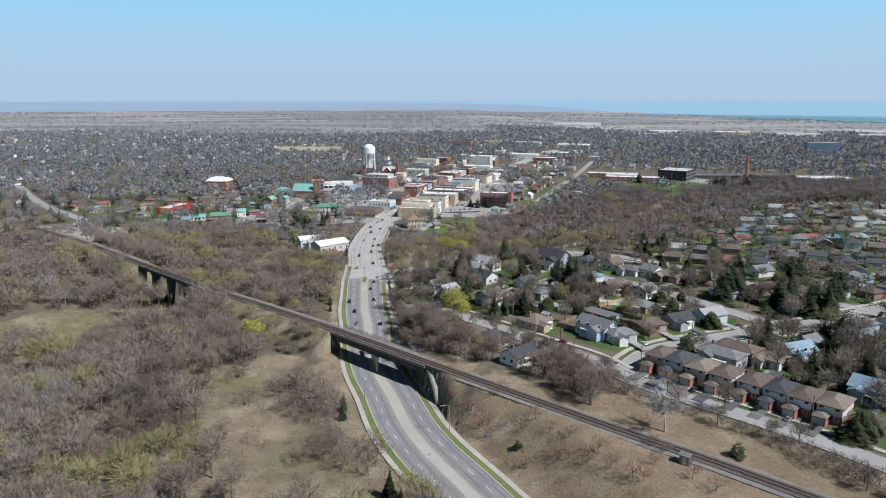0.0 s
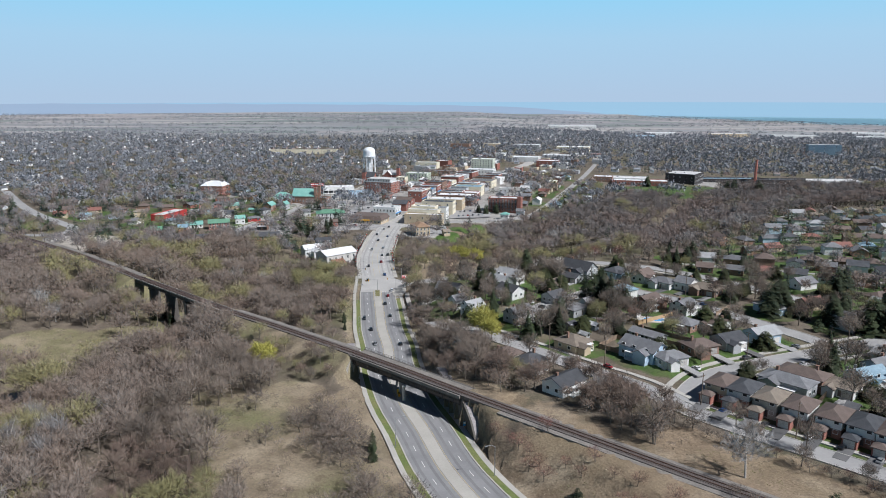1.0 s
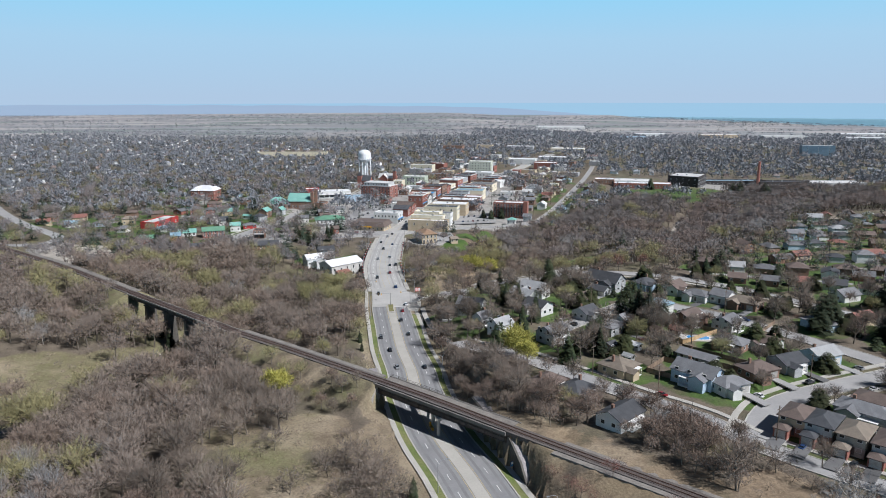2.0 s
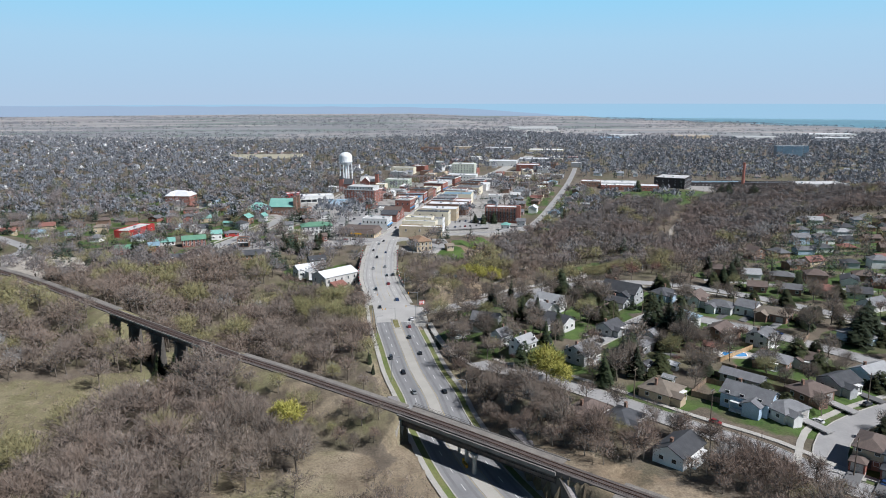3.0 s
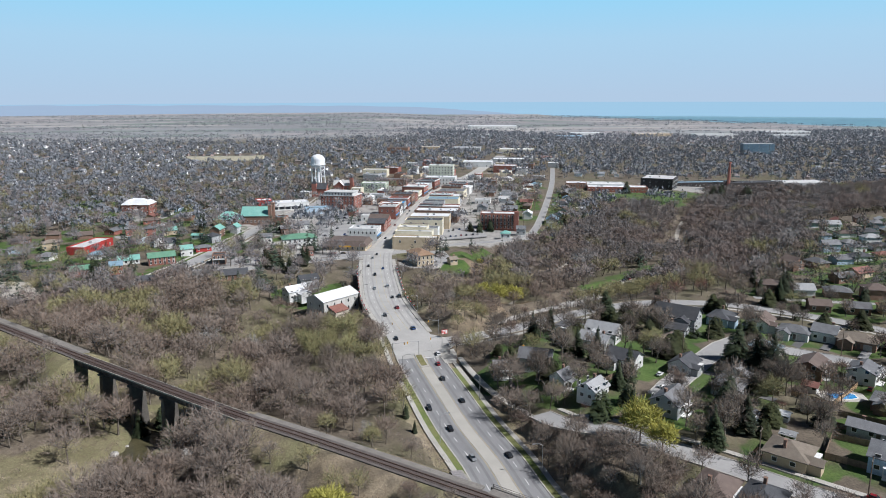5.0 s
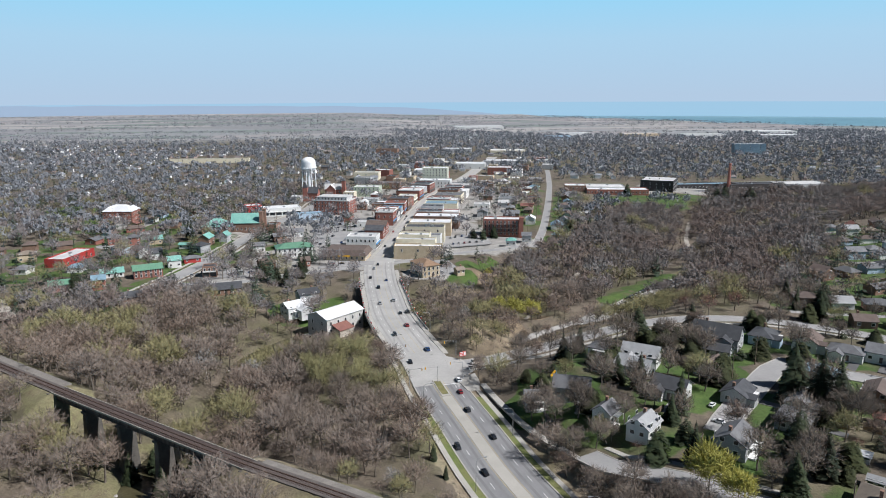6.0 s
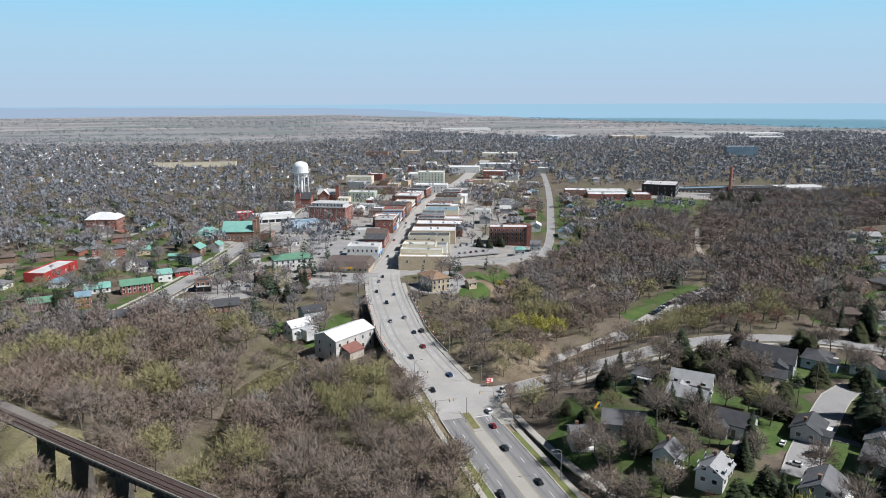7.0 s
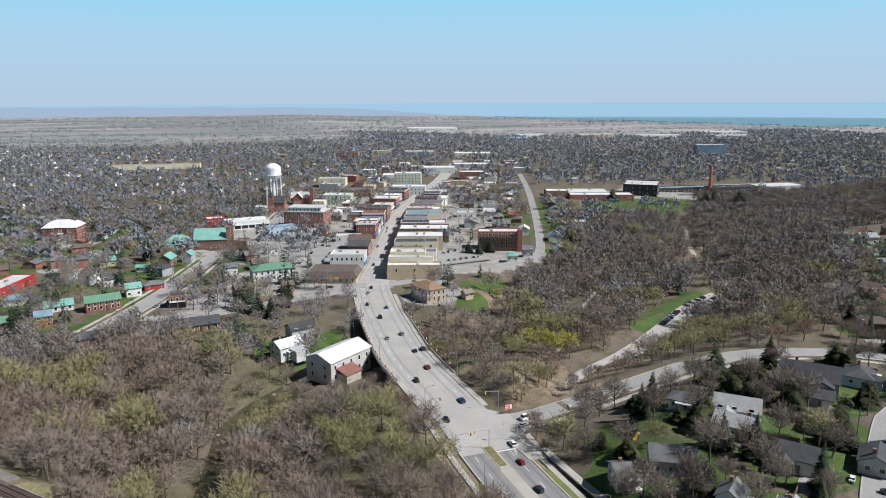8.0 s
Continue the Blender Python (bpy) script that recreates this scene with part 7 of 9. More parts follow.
def bare_tree(seed, height, spread, twigs, width, limbs=7, clump=1.0):
    """Trunk with limbs, and a crown of fine bare twigs. Returns two pairs of arrays."""
    r = random.Random(seed)
    V, T, W, U = [], [], [], []
    fork = height * r.uniform(0.22, 0.34)
    lean = np.array([r.uniform(-0.4, 0.4), r.uniform(-0.4, 0.4), 0])
    top = np.array([0, 0, height * 0.72]) + lean * 2
    limb(V, T, (0, 0, -0.8), (lean[0], lean[1], fork), height * 0.022, height * 0.016, 6)
    limb(V, T, (lean[0], lean[1], fork), top, height * 0.015, height * 0.004, 5)
    tips = []
    for k in range(limbs):
        a = 2 * math.pi * (k + r.uniform(-0.3, 0.3)) / limbs
        f = r.uniform(0.0, 0.65)
        base = np.array([lean[0], lean[1], fork]) * (1 - f) + top * f
        reach = spread * r.uniform(0.5, 0.85) * (1 - 0.45 * f)
        tip = base + np.array([math.cos(a) * reach, math.sin(a) * reach, height * r.uniform(0.22, 0.42) * (1 - 0.3 * f)])
        mid = base * 0.5 + tip * 0.5 + np.array([0, 0, -0.04 * height])
        limb(V, T, base, mid, height * 0.010, height * 0.007, 4)
        limb(V, T, mid, tip, height * 0.007, height * 0.002, 3)
        tips += [(base * (1 - q) + tip * q, q) for q in (0.35, 0.55, 0.75, 0.95)]
    tips += [(top * q + np.array([lean[0], lean[1], fork]) * (1 - q), q) for q in (0.6, 0.8, 1.0)]
    centre = np.array([lean[0], lean[1], height * 0.50])
    for i in range(twigs):
        if i % 5 < 3:
            # outer twigs, standing out from the dome of the crown
            a, u = r.uniform(0, 2 * math.pi), r.uniform(-0.35, 1.0)
            q = math.sqrt(max(0.0, 1 - u * u))
            lump = 0.82 + 0.22 * math.sin(3 * a + seed) * math.sin(2.3 * u + seed)
            d = np.array([q * math.cos(a) * spread, q * math.sin(a) * spread, u * height * 0.46]) * lump
            f = r.uniform(0.55, 0.98)
            p = centre + d * f
            out = d / np.linalg.norm(d)
            e = out * 0.5 + np.array([r.gauss(0, 0.5), r.gauss(0, 0.5), r.gauss(0.45, 0.35)])
            b = p + e / np.linalg.norm(e) * height * r.uniform(0.07, 0.16)
        else:
            p, q = r.choice(tips)
            out = (p - centre) / (np.linalg.norm(p - centre) + 1e-6)
            d = out * r.uniform(0.2, 1.0) + np.array([r.gauss(0, 0.55), r.gauss(0, 0.55), r.gauss(0.35, 0.4)])
            d /= np.linalg.norm(d) + 1e-6
            p = p + np.array([r.gauss(0, 0.5), r.gauss(0, 0.5), r.gauss(0, 0.4)]) * clump * height / 12
            b = p + d * height * r.uniform(0.07, 0.19)
        if b[2] < height * 0.14:
            b[2] = height * 0.14 + r.uniform(0, 0.5)
        blade(W, U, p, b, width * r.uniform(0.6, 1.3), r, out)
    return (np.array(V), np.array(T)), (np.array(W), np.array(U))


def conifer(seed, height, radius, layers, per):
    """A dark evergreen: trunk and many drooping sprays through a lumpy cone or dome."""
    r = random.Random(seed)
    V, T, W, U = [], [], [], []
    limb(V, T, (0, 0, -0.8), (0, 0, height * 0.9), height * 0.02, 0.02, 6)
    slim = 0.85 if seed % 10 < 5 else 0.5
    for k in range(layers):
        f = (k + r.uniform(0, 0.9)) / layers
        rad = radius * (1 - f) ** slim + 0.1
        for i in range(max(5, int(per * (1 - 0.5 * f)))):
            a = r.uniform(0, 2 * math.pi)
            l = rad * r.uniform(0.55, 1.12) * (1 + 0.2 * math.sin(2 * a + seed + 3 * f) + 0.12 * math.sin(5 * a + 9 * f))
            z = height * (0.09 + 0.91 * f) + r.uniform(-0.03, 0.03) * height
            n = r.uniform(0.28, 0.5) * l + 0.05 * height * (1 - f) + 0.2
            w = n * r.uniform(0.38, 0.62)
            c, s = math.cos(a), math.sin(a)
            l0 = max(0.02, l - n)
            drop = n * r.uniform(0.1, 0.6)
            lift = n * r.uniform(0.0, 0.25)
            t = r.uniform(-0.3, 0.3) * w
            o = len(W)
            W += [np.array((c * l0, s * l0, z + lift)), np.array((c * (l0 + n * 0.55) - s * w, s * (l0 + n * 0.55) + c * w, z - drop * 0.4 + t)), np.array((c * l, s * l, z - drop)), np.array((c * (l0 + n * 0.55) + s * w, s * (l0 + n * 0.55) - c * w, z - drop * 0.4 - t))]
            U += [(o, o + 1, o + 2), (o, o + 2, o + 3)]
    return (np.array(V), np.array(T)), (np.array(W), np.array(U))


def tuft(seed, height, spread, n, width, reach=(0.1, 0.22)):
    """A bare tree seen from far off: a few stems and a dome of twigs."""
    r = random.Random(seed)
    V, T, W, U = [], [], [], []
    for k in range(4):
        a = r.uniform(0, 6.28)
        blade(V, T, (0, 0, -0.8), (math.cos(a) * spread * 0.5, math.sin(a) * spread * 0.5, height * 0.75), height * 0.032, r)
    for k in range(n):
        a, u = r.uniform(0, 6.28), r.uniform(-0.25, 1.0)
        q = math.sqrt(max(0.0, 1 - u * u))
        lump = 0.82 + 0.25 * math.sin(3 * a + seed) * math.sin(2.3 * u + seed)
        d = np.array([q * math.cos(a) * spread, q * math.sin(a) * spread, u * height * 0.46]) * lump
        p = np.array([0, 0, height * 0.5]) + d * r.uniform(0.35, 0.95)
        out = d / np.linalg.norm(d)
        e = out * 0.4 + np.array([r.gauss(0, 0.5), r.gauss(0, 0.5), r.gauss(0.45, 0.4)])
        blade(W, U, p, p + e / np.linalg.norm(e) * height * r.uniform(*reach), width * r.uniform(0.6, 1.3), r, out)
    return (np.array(V), np.array(T)), (np.array(W), np.array(U))


def grass_tuft(seed):
    r = random.Random(seed)
    V, T, W, U = [], [], [], []
    for k in range(6):
        a = r.uniform(0, 6.28)
        p = np.array((r.uniform(-0.4, 0.4), r.uniform(-0.4, 0.4), -0.05))
        blade(V if k < 3 else W, T if k < 3 else U, p, p + np.array((math.cos(a) * 0.35, math.sin(a) * 0.35, r.uniform(0.08, 0.22))), 0.15, r)
    return (np.array(V), np.array(T)), (np.array(W), np.array(U))


def tree_kind(name, label, category, pair, wood, crown_mat, crown_name="crown"):
    (V, T), (W, U) = pair
    t = tagged(new(name, raw_mesh("trunk", V, T, [wood])), label, category)
    part(crown_name, raw_mesh(crown_name, W, U, [crown_mat]), crown_mat, t)
    return t


tr = random.Random(21)
MASTERS = {}
JUNIPER = airy(mat("evergreen_foliage", (0.022, 0.030, 0.010), (0.06, 0.068, 0.022), 0.5, 0.9, 0.0, vary=0.3), 0.6)
ASH_TWIG = airy(mat("ash_grey_twigs", (0.205, 0.195, 0.19), (0.285, 0.27, 0.262), 0.3, 0.95, 0.0, vary=0.15), 0.36)
USED = {}


def tree_at(key, x, y, scale=1.0, z=None):
    """Places a tree; the first one is the master itself, the others share its meshes."""
    z = float(ground_z(x, y)) if z is None else z
    m = pose(x, y, z, tr.uniform(-3, 3), tr.uniform(-3, 3), tr.uniform(0, 360))
    ob = MASTERS[key]
    if USED.get(key):
        ob = copy_thing(ob, m)
        ob.scale = (scale, scale, scale * tr.uniform(0.9, 1.12))
    else:
        USED[key] = 1
        ob.matrix_basis = m
        ob.scale = (scale, scale, scale)
    return ob


def kind(key, name, label, category, pair, wood, crown, group):
    MASTERS[key] = tree_kind(name, label, category, pair, wood, crown)
    MASTERS[key]["group"] = group


for i in range(4):
    kind("grey%d" % i, "bare_tree", "bare grey-brown deciduous tree in early spring", "tree", bare_tree(30 + i, 12, 5.2, 1100, 0.28, 9), BARK, TWIG, "bare trees")
for i in range(2):
    kind("warm%d" % i, "bare_tree", "bare brown deciduous tree with reddish twigs", "tree", bare_tree(40 + i, 11, 5.1, 1100, 0.28, 9), BARK, TWIG_WARM, "bare trees")
    kind("olive%d" % i, "bare_tree", "tree with olive-green opening buds", "tree", bare_tree(50 + i, 11, 5.2, 1100, 0.32, 9), BARK, TWIG_OLIVE, "budding trees")
    kind("fir%d" % i, "conifer", "dark green conifer with drooping branches", "tree", conifer(60 + i, 13, 3.4, 24, 40), BARK, NEEDLES, "conifers")
    kind("pine%d" % i, "conifer", "broad dark green pine", "tree", conifer(65 + i, 11.5, 4.4, 19, 44), BARK, NEEDLES, "conifers")
kind("willow", "willow", "bright yellow-green willow in young leaf", "tree", bare_tree(70, 8.5, 4.9, 3300, 0.25, 9, 1.5), BARK, LEAF_YELLOW, "yellow willows")
kind("shrub", "shrub", "leafless reddish brown shrub in dry grass", "shrub", bare_tree(80, 3.4, 2.6, 420, 0.09, 9), BARK, TWIG_RED, "shrubs")
kind("bush", "bush", "broad leafless grey-brown bush in dry grass", "bush", bare_tree(89, 3.6, 3.1, 620, 0.16, 11), BARK, TWIG, "bushes")
kind("juniper", "conifer", "broad rounded dark olive evergreen in a garden", "tree", conifer(85, 7.2, 3.9, 18, 60), BARK, JUNIPER, "rounded evergreens")
kind("cedar", "shrub", "rounded dark green evergreen shrub", "shrub", conifer(86, 4.6, 2.6, 10, 24), BARK, NEEDLES, "evergreen shrubs")
kind("redbud", "bare_tree", "tree with dark red opening buds", "tree", bare_tree(83, 10, 4.6, 700, 0.14, 8), BARK, TWIG_RED, "budding trees")
kind("dead", "bare_tree", "pale bare tree leaning over the creek", "tree", bare_tree(84, 12, 4.5, 520, 0.26, 9), PALE_BARK, PALE_TWIG, "pale trees")

kind("ash", "bare_tree", "tall bare grey tree with pale upright trunks", "tree", bare_tree(88, 14, 4.0, 900, 0.26, 12), PALE_BARK, ASH_TWIG, "pale trees")

# distances that keep trees off roads, rails and buildings
KEEP = [(MAIN, 13.5), (RAIL, 7.5), (FOOTPATH, 2.6), (TRAIL, 3.0), (CREEK_PATH, 2.0), (STREET_A, 6.5), (STREET_B, 6.5), (STREET_C, 9), (STREET_E, 7), (PARK_ROAD, 6.5), (STREET_G, 9), (STREET_G2, 6), (STREET_H, 8), (STREET_J, 9), (STREET_K, 8), (STREET_L, 6), (STREET_M, 6), (CREEK, 3.2), (cut_line(CREEK, along_of(CREEK, -134, 330), along_of(CREEK, -112, 425)), 3.6)] + [(q, 5.5) for q in RES_LINES]


def open_ground(x, y, taken=True):
    """Which of the places lie clear of roads, rails, water and buildings."""
    ok = np.ones(x.shape, bool)
    for line, d in KEEP:
        ok &= near_line(x, y, line[::2])[0] > d
    if taken:
        for a, b, r in TAKEN:
            ok &= (x - a) ** 2 + (y - b) ** 2 > (r + 1.0) ** 2
    return ok


def scatter(x0, x1, y0, y1, gap, seed):
    g = np.random.RandomState(seed)
    xs, ys = np.meshgrid(np.arange(x0, x1, gap), np.arange(y0, y1, gap), indexing="ij")
    x, y = xs.ravel() + g.uniform(-0.48, 0.48, xs.size) * gap, ys.ravel() + g.uniform(-0.48, 0.48, xs.size) * gap
    return x, y, g


GROVES = [(-70, 262, 12), (-72, 244, 11), (-82, 250, 14), (-92, 266, 13), (-88, 236, 10), (-80, 198, 12), (-72, 176, 11), (-60, 157, 9), (-66, 276, 9)]


def wood_mask(x, y):
    """How dense the wood stands at each place, 0 to 1."""
    dm, _, sm, am = near_line(x, y, MAIN[::2])
    dc, _, sc, _ = near_line(x, y, CREEK[::2])
    dr, _, sr, ar = near_line(x, y, RAIL[::2])
    left, right = sm > 0, sm < 0
    w = np.zeros(x.shape)
    # west of the main road, up to the town's edge
    edge = np.interp(x, [-420, -300, -240, -200, -150, -105, -70, -55], [470, 462, 440, 478, 492, 462, 440, 430])
    w = np.where(left & (y < edge), 0.95, w)
    w = np.where(left & (y < 300) & (dm < 30) & (y > 150), 0.15, w)
    w = np.where(left & (dm < 22) & (y > 255) & (y < 320), 0.25, w)
    # strip between the main road and the side streets
    da = near_line(x, y, STREET_A[::2])
    w = np.where(right & (y > 225) & (y < 380) & (x < np.interp(y, [225, 250, 270, 290, 310, 330, 380], [40, 27, 13, -2, -13, -20, -24])), 0.95, w)
    # behind the tracks beside the residential street
    w = np.where(right & (sr < 0) & (dr < 30) & (da[0] < 28) & (y < 250) & (y > 165) & (x < 62), 0.95, w)
    # valley east of the bridge, up to the upper street and the factory
    top = np.interp(x, [-40, -15, 25, 60, 80, 150, 190, 260, 330, 450, 700, 1200], [508, 512, 540, 570, 590, 660, 740, 745, 810, 840, 860, 900])
    low = np.interp(x, [-40, -14, 4, 16, 36, 62, 78, 84, 100, 131, 152, 180, 213, 240, 262, 300, 341, 388, 700, 1200], [400, 408, 426, 436, 450, 462, 474, 410, 404, 420, 445, 474, 497, 532, 567, 588, 597, 610, 690, 780])
    valley = right & (y < top) & (y > low)
    w = np.where(valley, 0.92, w)
    w = np.where((np.hypot(x - 8, y - 530) < 17) | (np.hypot(x - 22, y - 545) < 12), 0.12, w)
    for a, b, r in DRY:
        w = np.where(np.hypot(x - a, y - b) < r, np.minimum(w, 0.45) if 395 < b < 450 else np.minimum(w, 0.10), w)
    w = np.where(right & (y > 392) & (y < 458) & (x > -36) & (x < 84) & (w < 0.7), np.where(near_line(x, y, PARK_ROAD)[0] < 9, 0.4, 0.92), w)
    for a, b, r in GROVES:
        w = np.where(np.hypot(x - a, y - b) < r, 0.92, w)
    for a, b, r in LAWN:
        w = np.where(np.hypot(x - a, y - b) < r, np.minimum(w, 0.04), w)
    return w


def joined(templates, x, y, z, scale, turn, pick):
    """One mesh's arrays from many trees."""
    VV, TT, MM, o = [], [], [], 0
    for k, (V, T, M) in enumerate(templates):
        for i in np.where(pick == k)[0]:
            c, s = math.cos(turn[i]), math.sin(turn[i])
            P = V * scale[i]
            VV.append(np.stack([c * P[:, 0] - s * P[:, 1] + x[i], s * P[:, 0] + c * P[:, 1] + y[i], P[:, 2] + z[i]], 1))
            TT.append(T + o)
            MM.append(M)
            o += len(V)
    return np.concatenate(VV), np.concatenate(TT), np.concatenate(MM)


def template(pair, wood=0, crown=1):
    (V, T), (W, U) = pair
    return np.concatenate([V, W]), np.concatenate([T, U + len(V)]), np.concatenate([np.full(len(T), wood), np.full(len(U), crown)])


# places without wood: round the willows, the mill and the office
CLEAR = [(-77, 265, 5), (-75, 257, 5), (-133, 318, 8), (-131, 328, 7), (-121, 318, 6), (-123, 325, 5), (-128, 308, 6), (5, 279, 6.5), (4, 436, 7), (-2, 445, 6), (13, 440, 6), (-75, 446, 11), (-66, 441, 8), (-86, 450, 8), (-24, 508, 10), (-12, 512, 10), (-30, 512, 8), (-2, 516, 8), (225, 732, 28), (255, 748, 26), (200, 728, 20)]


def plant():
    x, y, g = scatter(-330, 620, 110, 880, 7.5, 3)
    w = wood_mask(x, y)
    for a, b, r in CLEAR:
        w = np.where(np.hypot(x - a, y - b) < r, 0.0, w)
    keep = (g.uniform(0, 1, x.size) < w) & (w > 0)
    x, y = x[keep], y[keep]
    ok = open_ground(x, y)
    x, y = x[ok], y[ok]
    # thicket on the banks east of the main road and beside the tracks
    ex, ey, _ = scatter(-36, 62, 165, 385, 4.4, 4)
    em, er = near_line(ex, ey, MAIN[::2]), near_line(ex, ey, RAIL[::2])
    ew = wood_mask(ex, ey)
    ok = (em[2] < 0) & (er[2] < 0) & (ew > 0.7) & open_ground(ex, ey)
    sparse = np.concatenate([wood_mask(x, y) < 0.3, np.zeros(int(ok.sum()), bool)])
    thick = np.concatenate([np.zeros(x.size, bool), np.ones(int(ok.sum()), bool)])
    x, y = np.concatenate([x, ex[ok]]), np.concatenate([y, ey[ok]])
    size = np.array([0.66 + 0.55 * (noise.noise((a * 0.03, b * 0.03, 1.0)) * 0.5 + 0.5) for a, b in zip(x, y)]) * g.uniform(0.75, 1.2, x.size)
    size = np.where((y > 392) & (y < 456) & (x > -36) & (x < 84), size * 0.74, size)
    size = np.where(y > 456, size * 1.08, size) * np.where(x < -60, 1.12, 1.0)
    size = np.where(thick, size * 0.55, size)
    size = np.where((x > -112) & (x < -54) & (y > 408) & (y < 452), size * 0.5, size)
    size = np.where(near_line(x, y, RAIL[::2])[0] < np.where((x < -20) & (x > -98), 20, 0), size * 0.55, size)
    olive = np.array([noise.noise((a * 0.035, b * 0.035, 5.0)) for a, b in zip(x, y)]) - np.where((x > -25) & (y > 215) & (y < 385), 0.3, 0.0)
    warm = np.array([noise.noise((a * 0.02, b * 0.02, 9.0)) for a, b in zip(x, y)])
    # nearest trees are things of their own: the wood between the railway and the meadow, and the wood left of the bridge
    near = ~thick & ((x > -95) & (x < -16) & (y > 150) & (y < 262)) | ((x > -20) & (x < 60) & (y > 170) & (y < 300) & ~thick) | ((x > -92) & (x < -60) & (y > 335) & (y < 400))
    idx = np.where(near)[0][:170]
    mine = np.zeros(x.size, bool)
    mine[idx] = True
    for i in idx:
        key = ("olive%d" % (i % 2)) if olive[i] > 0.16 else (("warm%d" % (i % 2)) if warm[i] > 0.1 else "grey%d" % (i % 4))
        if sparse[i]:
            tree_at("bush", float(x[i]), float(y[i]), float(size[i]) * 1.9)
            continue
        tree_at(key, float(x[i]), float(y[i]), float(size[i]))
    rest = np.where(~mine)[0]
    d = np.hypot(x[rest] + 60, y[rest] - 260)
    close, mid, far = rest[d < 135], rest[(d >= 135) & (d < 235)], rest[d >= 235]
    mats_ = [BARK, WOOD_TWIGS, WOOD_WARM, WOOD_OLIVE, PALE_BARK, PALE_TWIG]

    def group(ids, temps, name, label, seed, mats_):
        gg = np.random.RandomState(seed)
        per = len(temps) // 4
        o2, w2 = olive[ids] + gg.normal(0, 0.12, ids.size), warm[ids] + gg.normal(0, 0.15, ids.size)
        cls = np.where(o2 > (0.2 if seed == 1 else 0.5), 2, np.where(w2 > 0.06, 1, 0))
        cls = np.where(gg.uniform(0, 1, ids.size) < 0.02, 3, cls)
        pick = cls * per + gg.randint(0, per, ids.size)
        V, T, M = joined(temps, x[ids], y[ids], ground_z(x[ids], y[ids]), size[ids], gg.uniform(0, 6.28, ids.size), pick)
        tagged(new(name, raw_mesh(name, V, T, mats_, M)), label, "woodland", kind="stuff")

    t_close = [template(bare_tree(104 + i, 12.5, 6.4, 760, 0.56, 8), 0 if c < 5 else 4, c) for c in (1, 2, 3, 5) for i in range(3)]
    t_mid = [template(bare_tree(100 + i, 12.5, 6.4, 400, 0.9, 6), 0 if c < 5 else 4, c) for c in (1, 2, 3, 5) for i in range(3)]
    t_far = [template(tuft(120 + i, 12.5, 6.6, 215, 1.05, (0.08, 0.19)), 0 if c < 5 else 4, c) for c in (1, 2, 3, 5) for i in range(2)]
    group(close, t_close, "woodland", "dense bare grey-brown wood beside the railway", 1, mats_)
    group(mid, t_mid, "woodland", "dense bare grey-brown wood along the creek", 1, mats_)
    group(far, t_far, "woodland", "wide bare wood filling the valley", 2, [BARK, VALLEY_TWIGS, VALLEY_WARM, WOOD_OLIVE, PALE_BARK, PALE_TWIG])
    # undergrowth on the meadows and banks
    bx, by, gb = scatter(-230, 130, 120, 470, 4.2, 8)
    ww = wood_mask(bx, by)
    kp = (gb.uniform(0, 1, bx.size) < np.where(ww > 0.5, 0.5, np.where(ww > 0.05, np.where(by > 392, 0.85, 0.4), 0.0)))
    bx, by = bx[kp], by[kp]
    ok = open_ground(bx, by)
    bx, by = bx[ok], by[ok]
    t_b = [template(tuft(140 + i, 3.0, 2.4, 44, 0.5), 0, c) for c in (1, 2) for i in range(3)]
    V, T, M = joined(t_b, bx, by, ground_z(bx, by), gb.uniform(0.5, 1.3, bx.size), gb.uniform(0, 6.28, bx.size), gb.randint(0, 6, bx.size))
    tagged(new("undergrowth", raw_mesh("undergrowth", V, T, mats_, M)), "leafless brown undergrowth and brambles", "undergrowth", kind="stuff")
    # tufts of last year's grass on the meadows
    gx, gy, gg = scatter(-200, 130, 120, 460, 1.15, 9)
    in_dry = blobs(gx, gy, DRY) > 0.45
    gx, gy = gx[in_dry], gy[in_dry]
    kp = gg.uniform(0, 1, gx.size) < 0.62
    gx, gy = gx[kp], gy[kp]
    ok = open_ground(gx, gy)
    gx, gy = gx[ok], gy[ok]
    t_g = [template(grass_tuft(250 + i), c, c) for c in (0, 1) for i in range(3)]
    olive_g = np.array([noise.noise((a * 0.06, b * 0.06, 4.0)) for a, b in zip(gx, gy)]) > 0.18
    V, T, M = joined(t_g, gx, gy, ground_z(gx, gy), gg.uniform(0.6, 1.5, gx.size), gg.uniform(0, 6.28, gx.size), np.where(olive_g, 3, 0) + gg.randint(0, 3, gx.size))
    tagged(new("meadow_grass", raw_mesh("meadow_grass", V, T, [GRASS_TAN, GRASS_OLIVE], M)), "tufts of dry tan and olive meadow grass", "grass", kind="stuff")


TOWN_TWIGS = airy(mat("town_tree_twigs", (0.21, 0.19, 0.19), (0.29, 0.265, 0.265), 0.07, 0.95, 0.0, vary=0.07, island=True), 0.42)
TOWN_WARM = airy(mat("town_tree_warm_twigs", (0.21, 0.175, 0.162), (0.29, 0.244, 0.228), 0.07, 0.95, 0.0, vary=0.07, island=True), 0.42)
VALLEY_TWIGS = airy(mat("valley_twigs", (0.165, 0.144, 0.134), (0.235, 0.208, 0.196), 0.07, 0.95, 0.0, vary=0.07, island=True), 0.42)
VALLEY_WARM = airy(mat("valley_warm_twigs", (0.178, 0.140, 0.122), (0.25, 0.20, 0.178), 0.07, 0.95, 0.0, vary=0.07, island=True), 0.42)
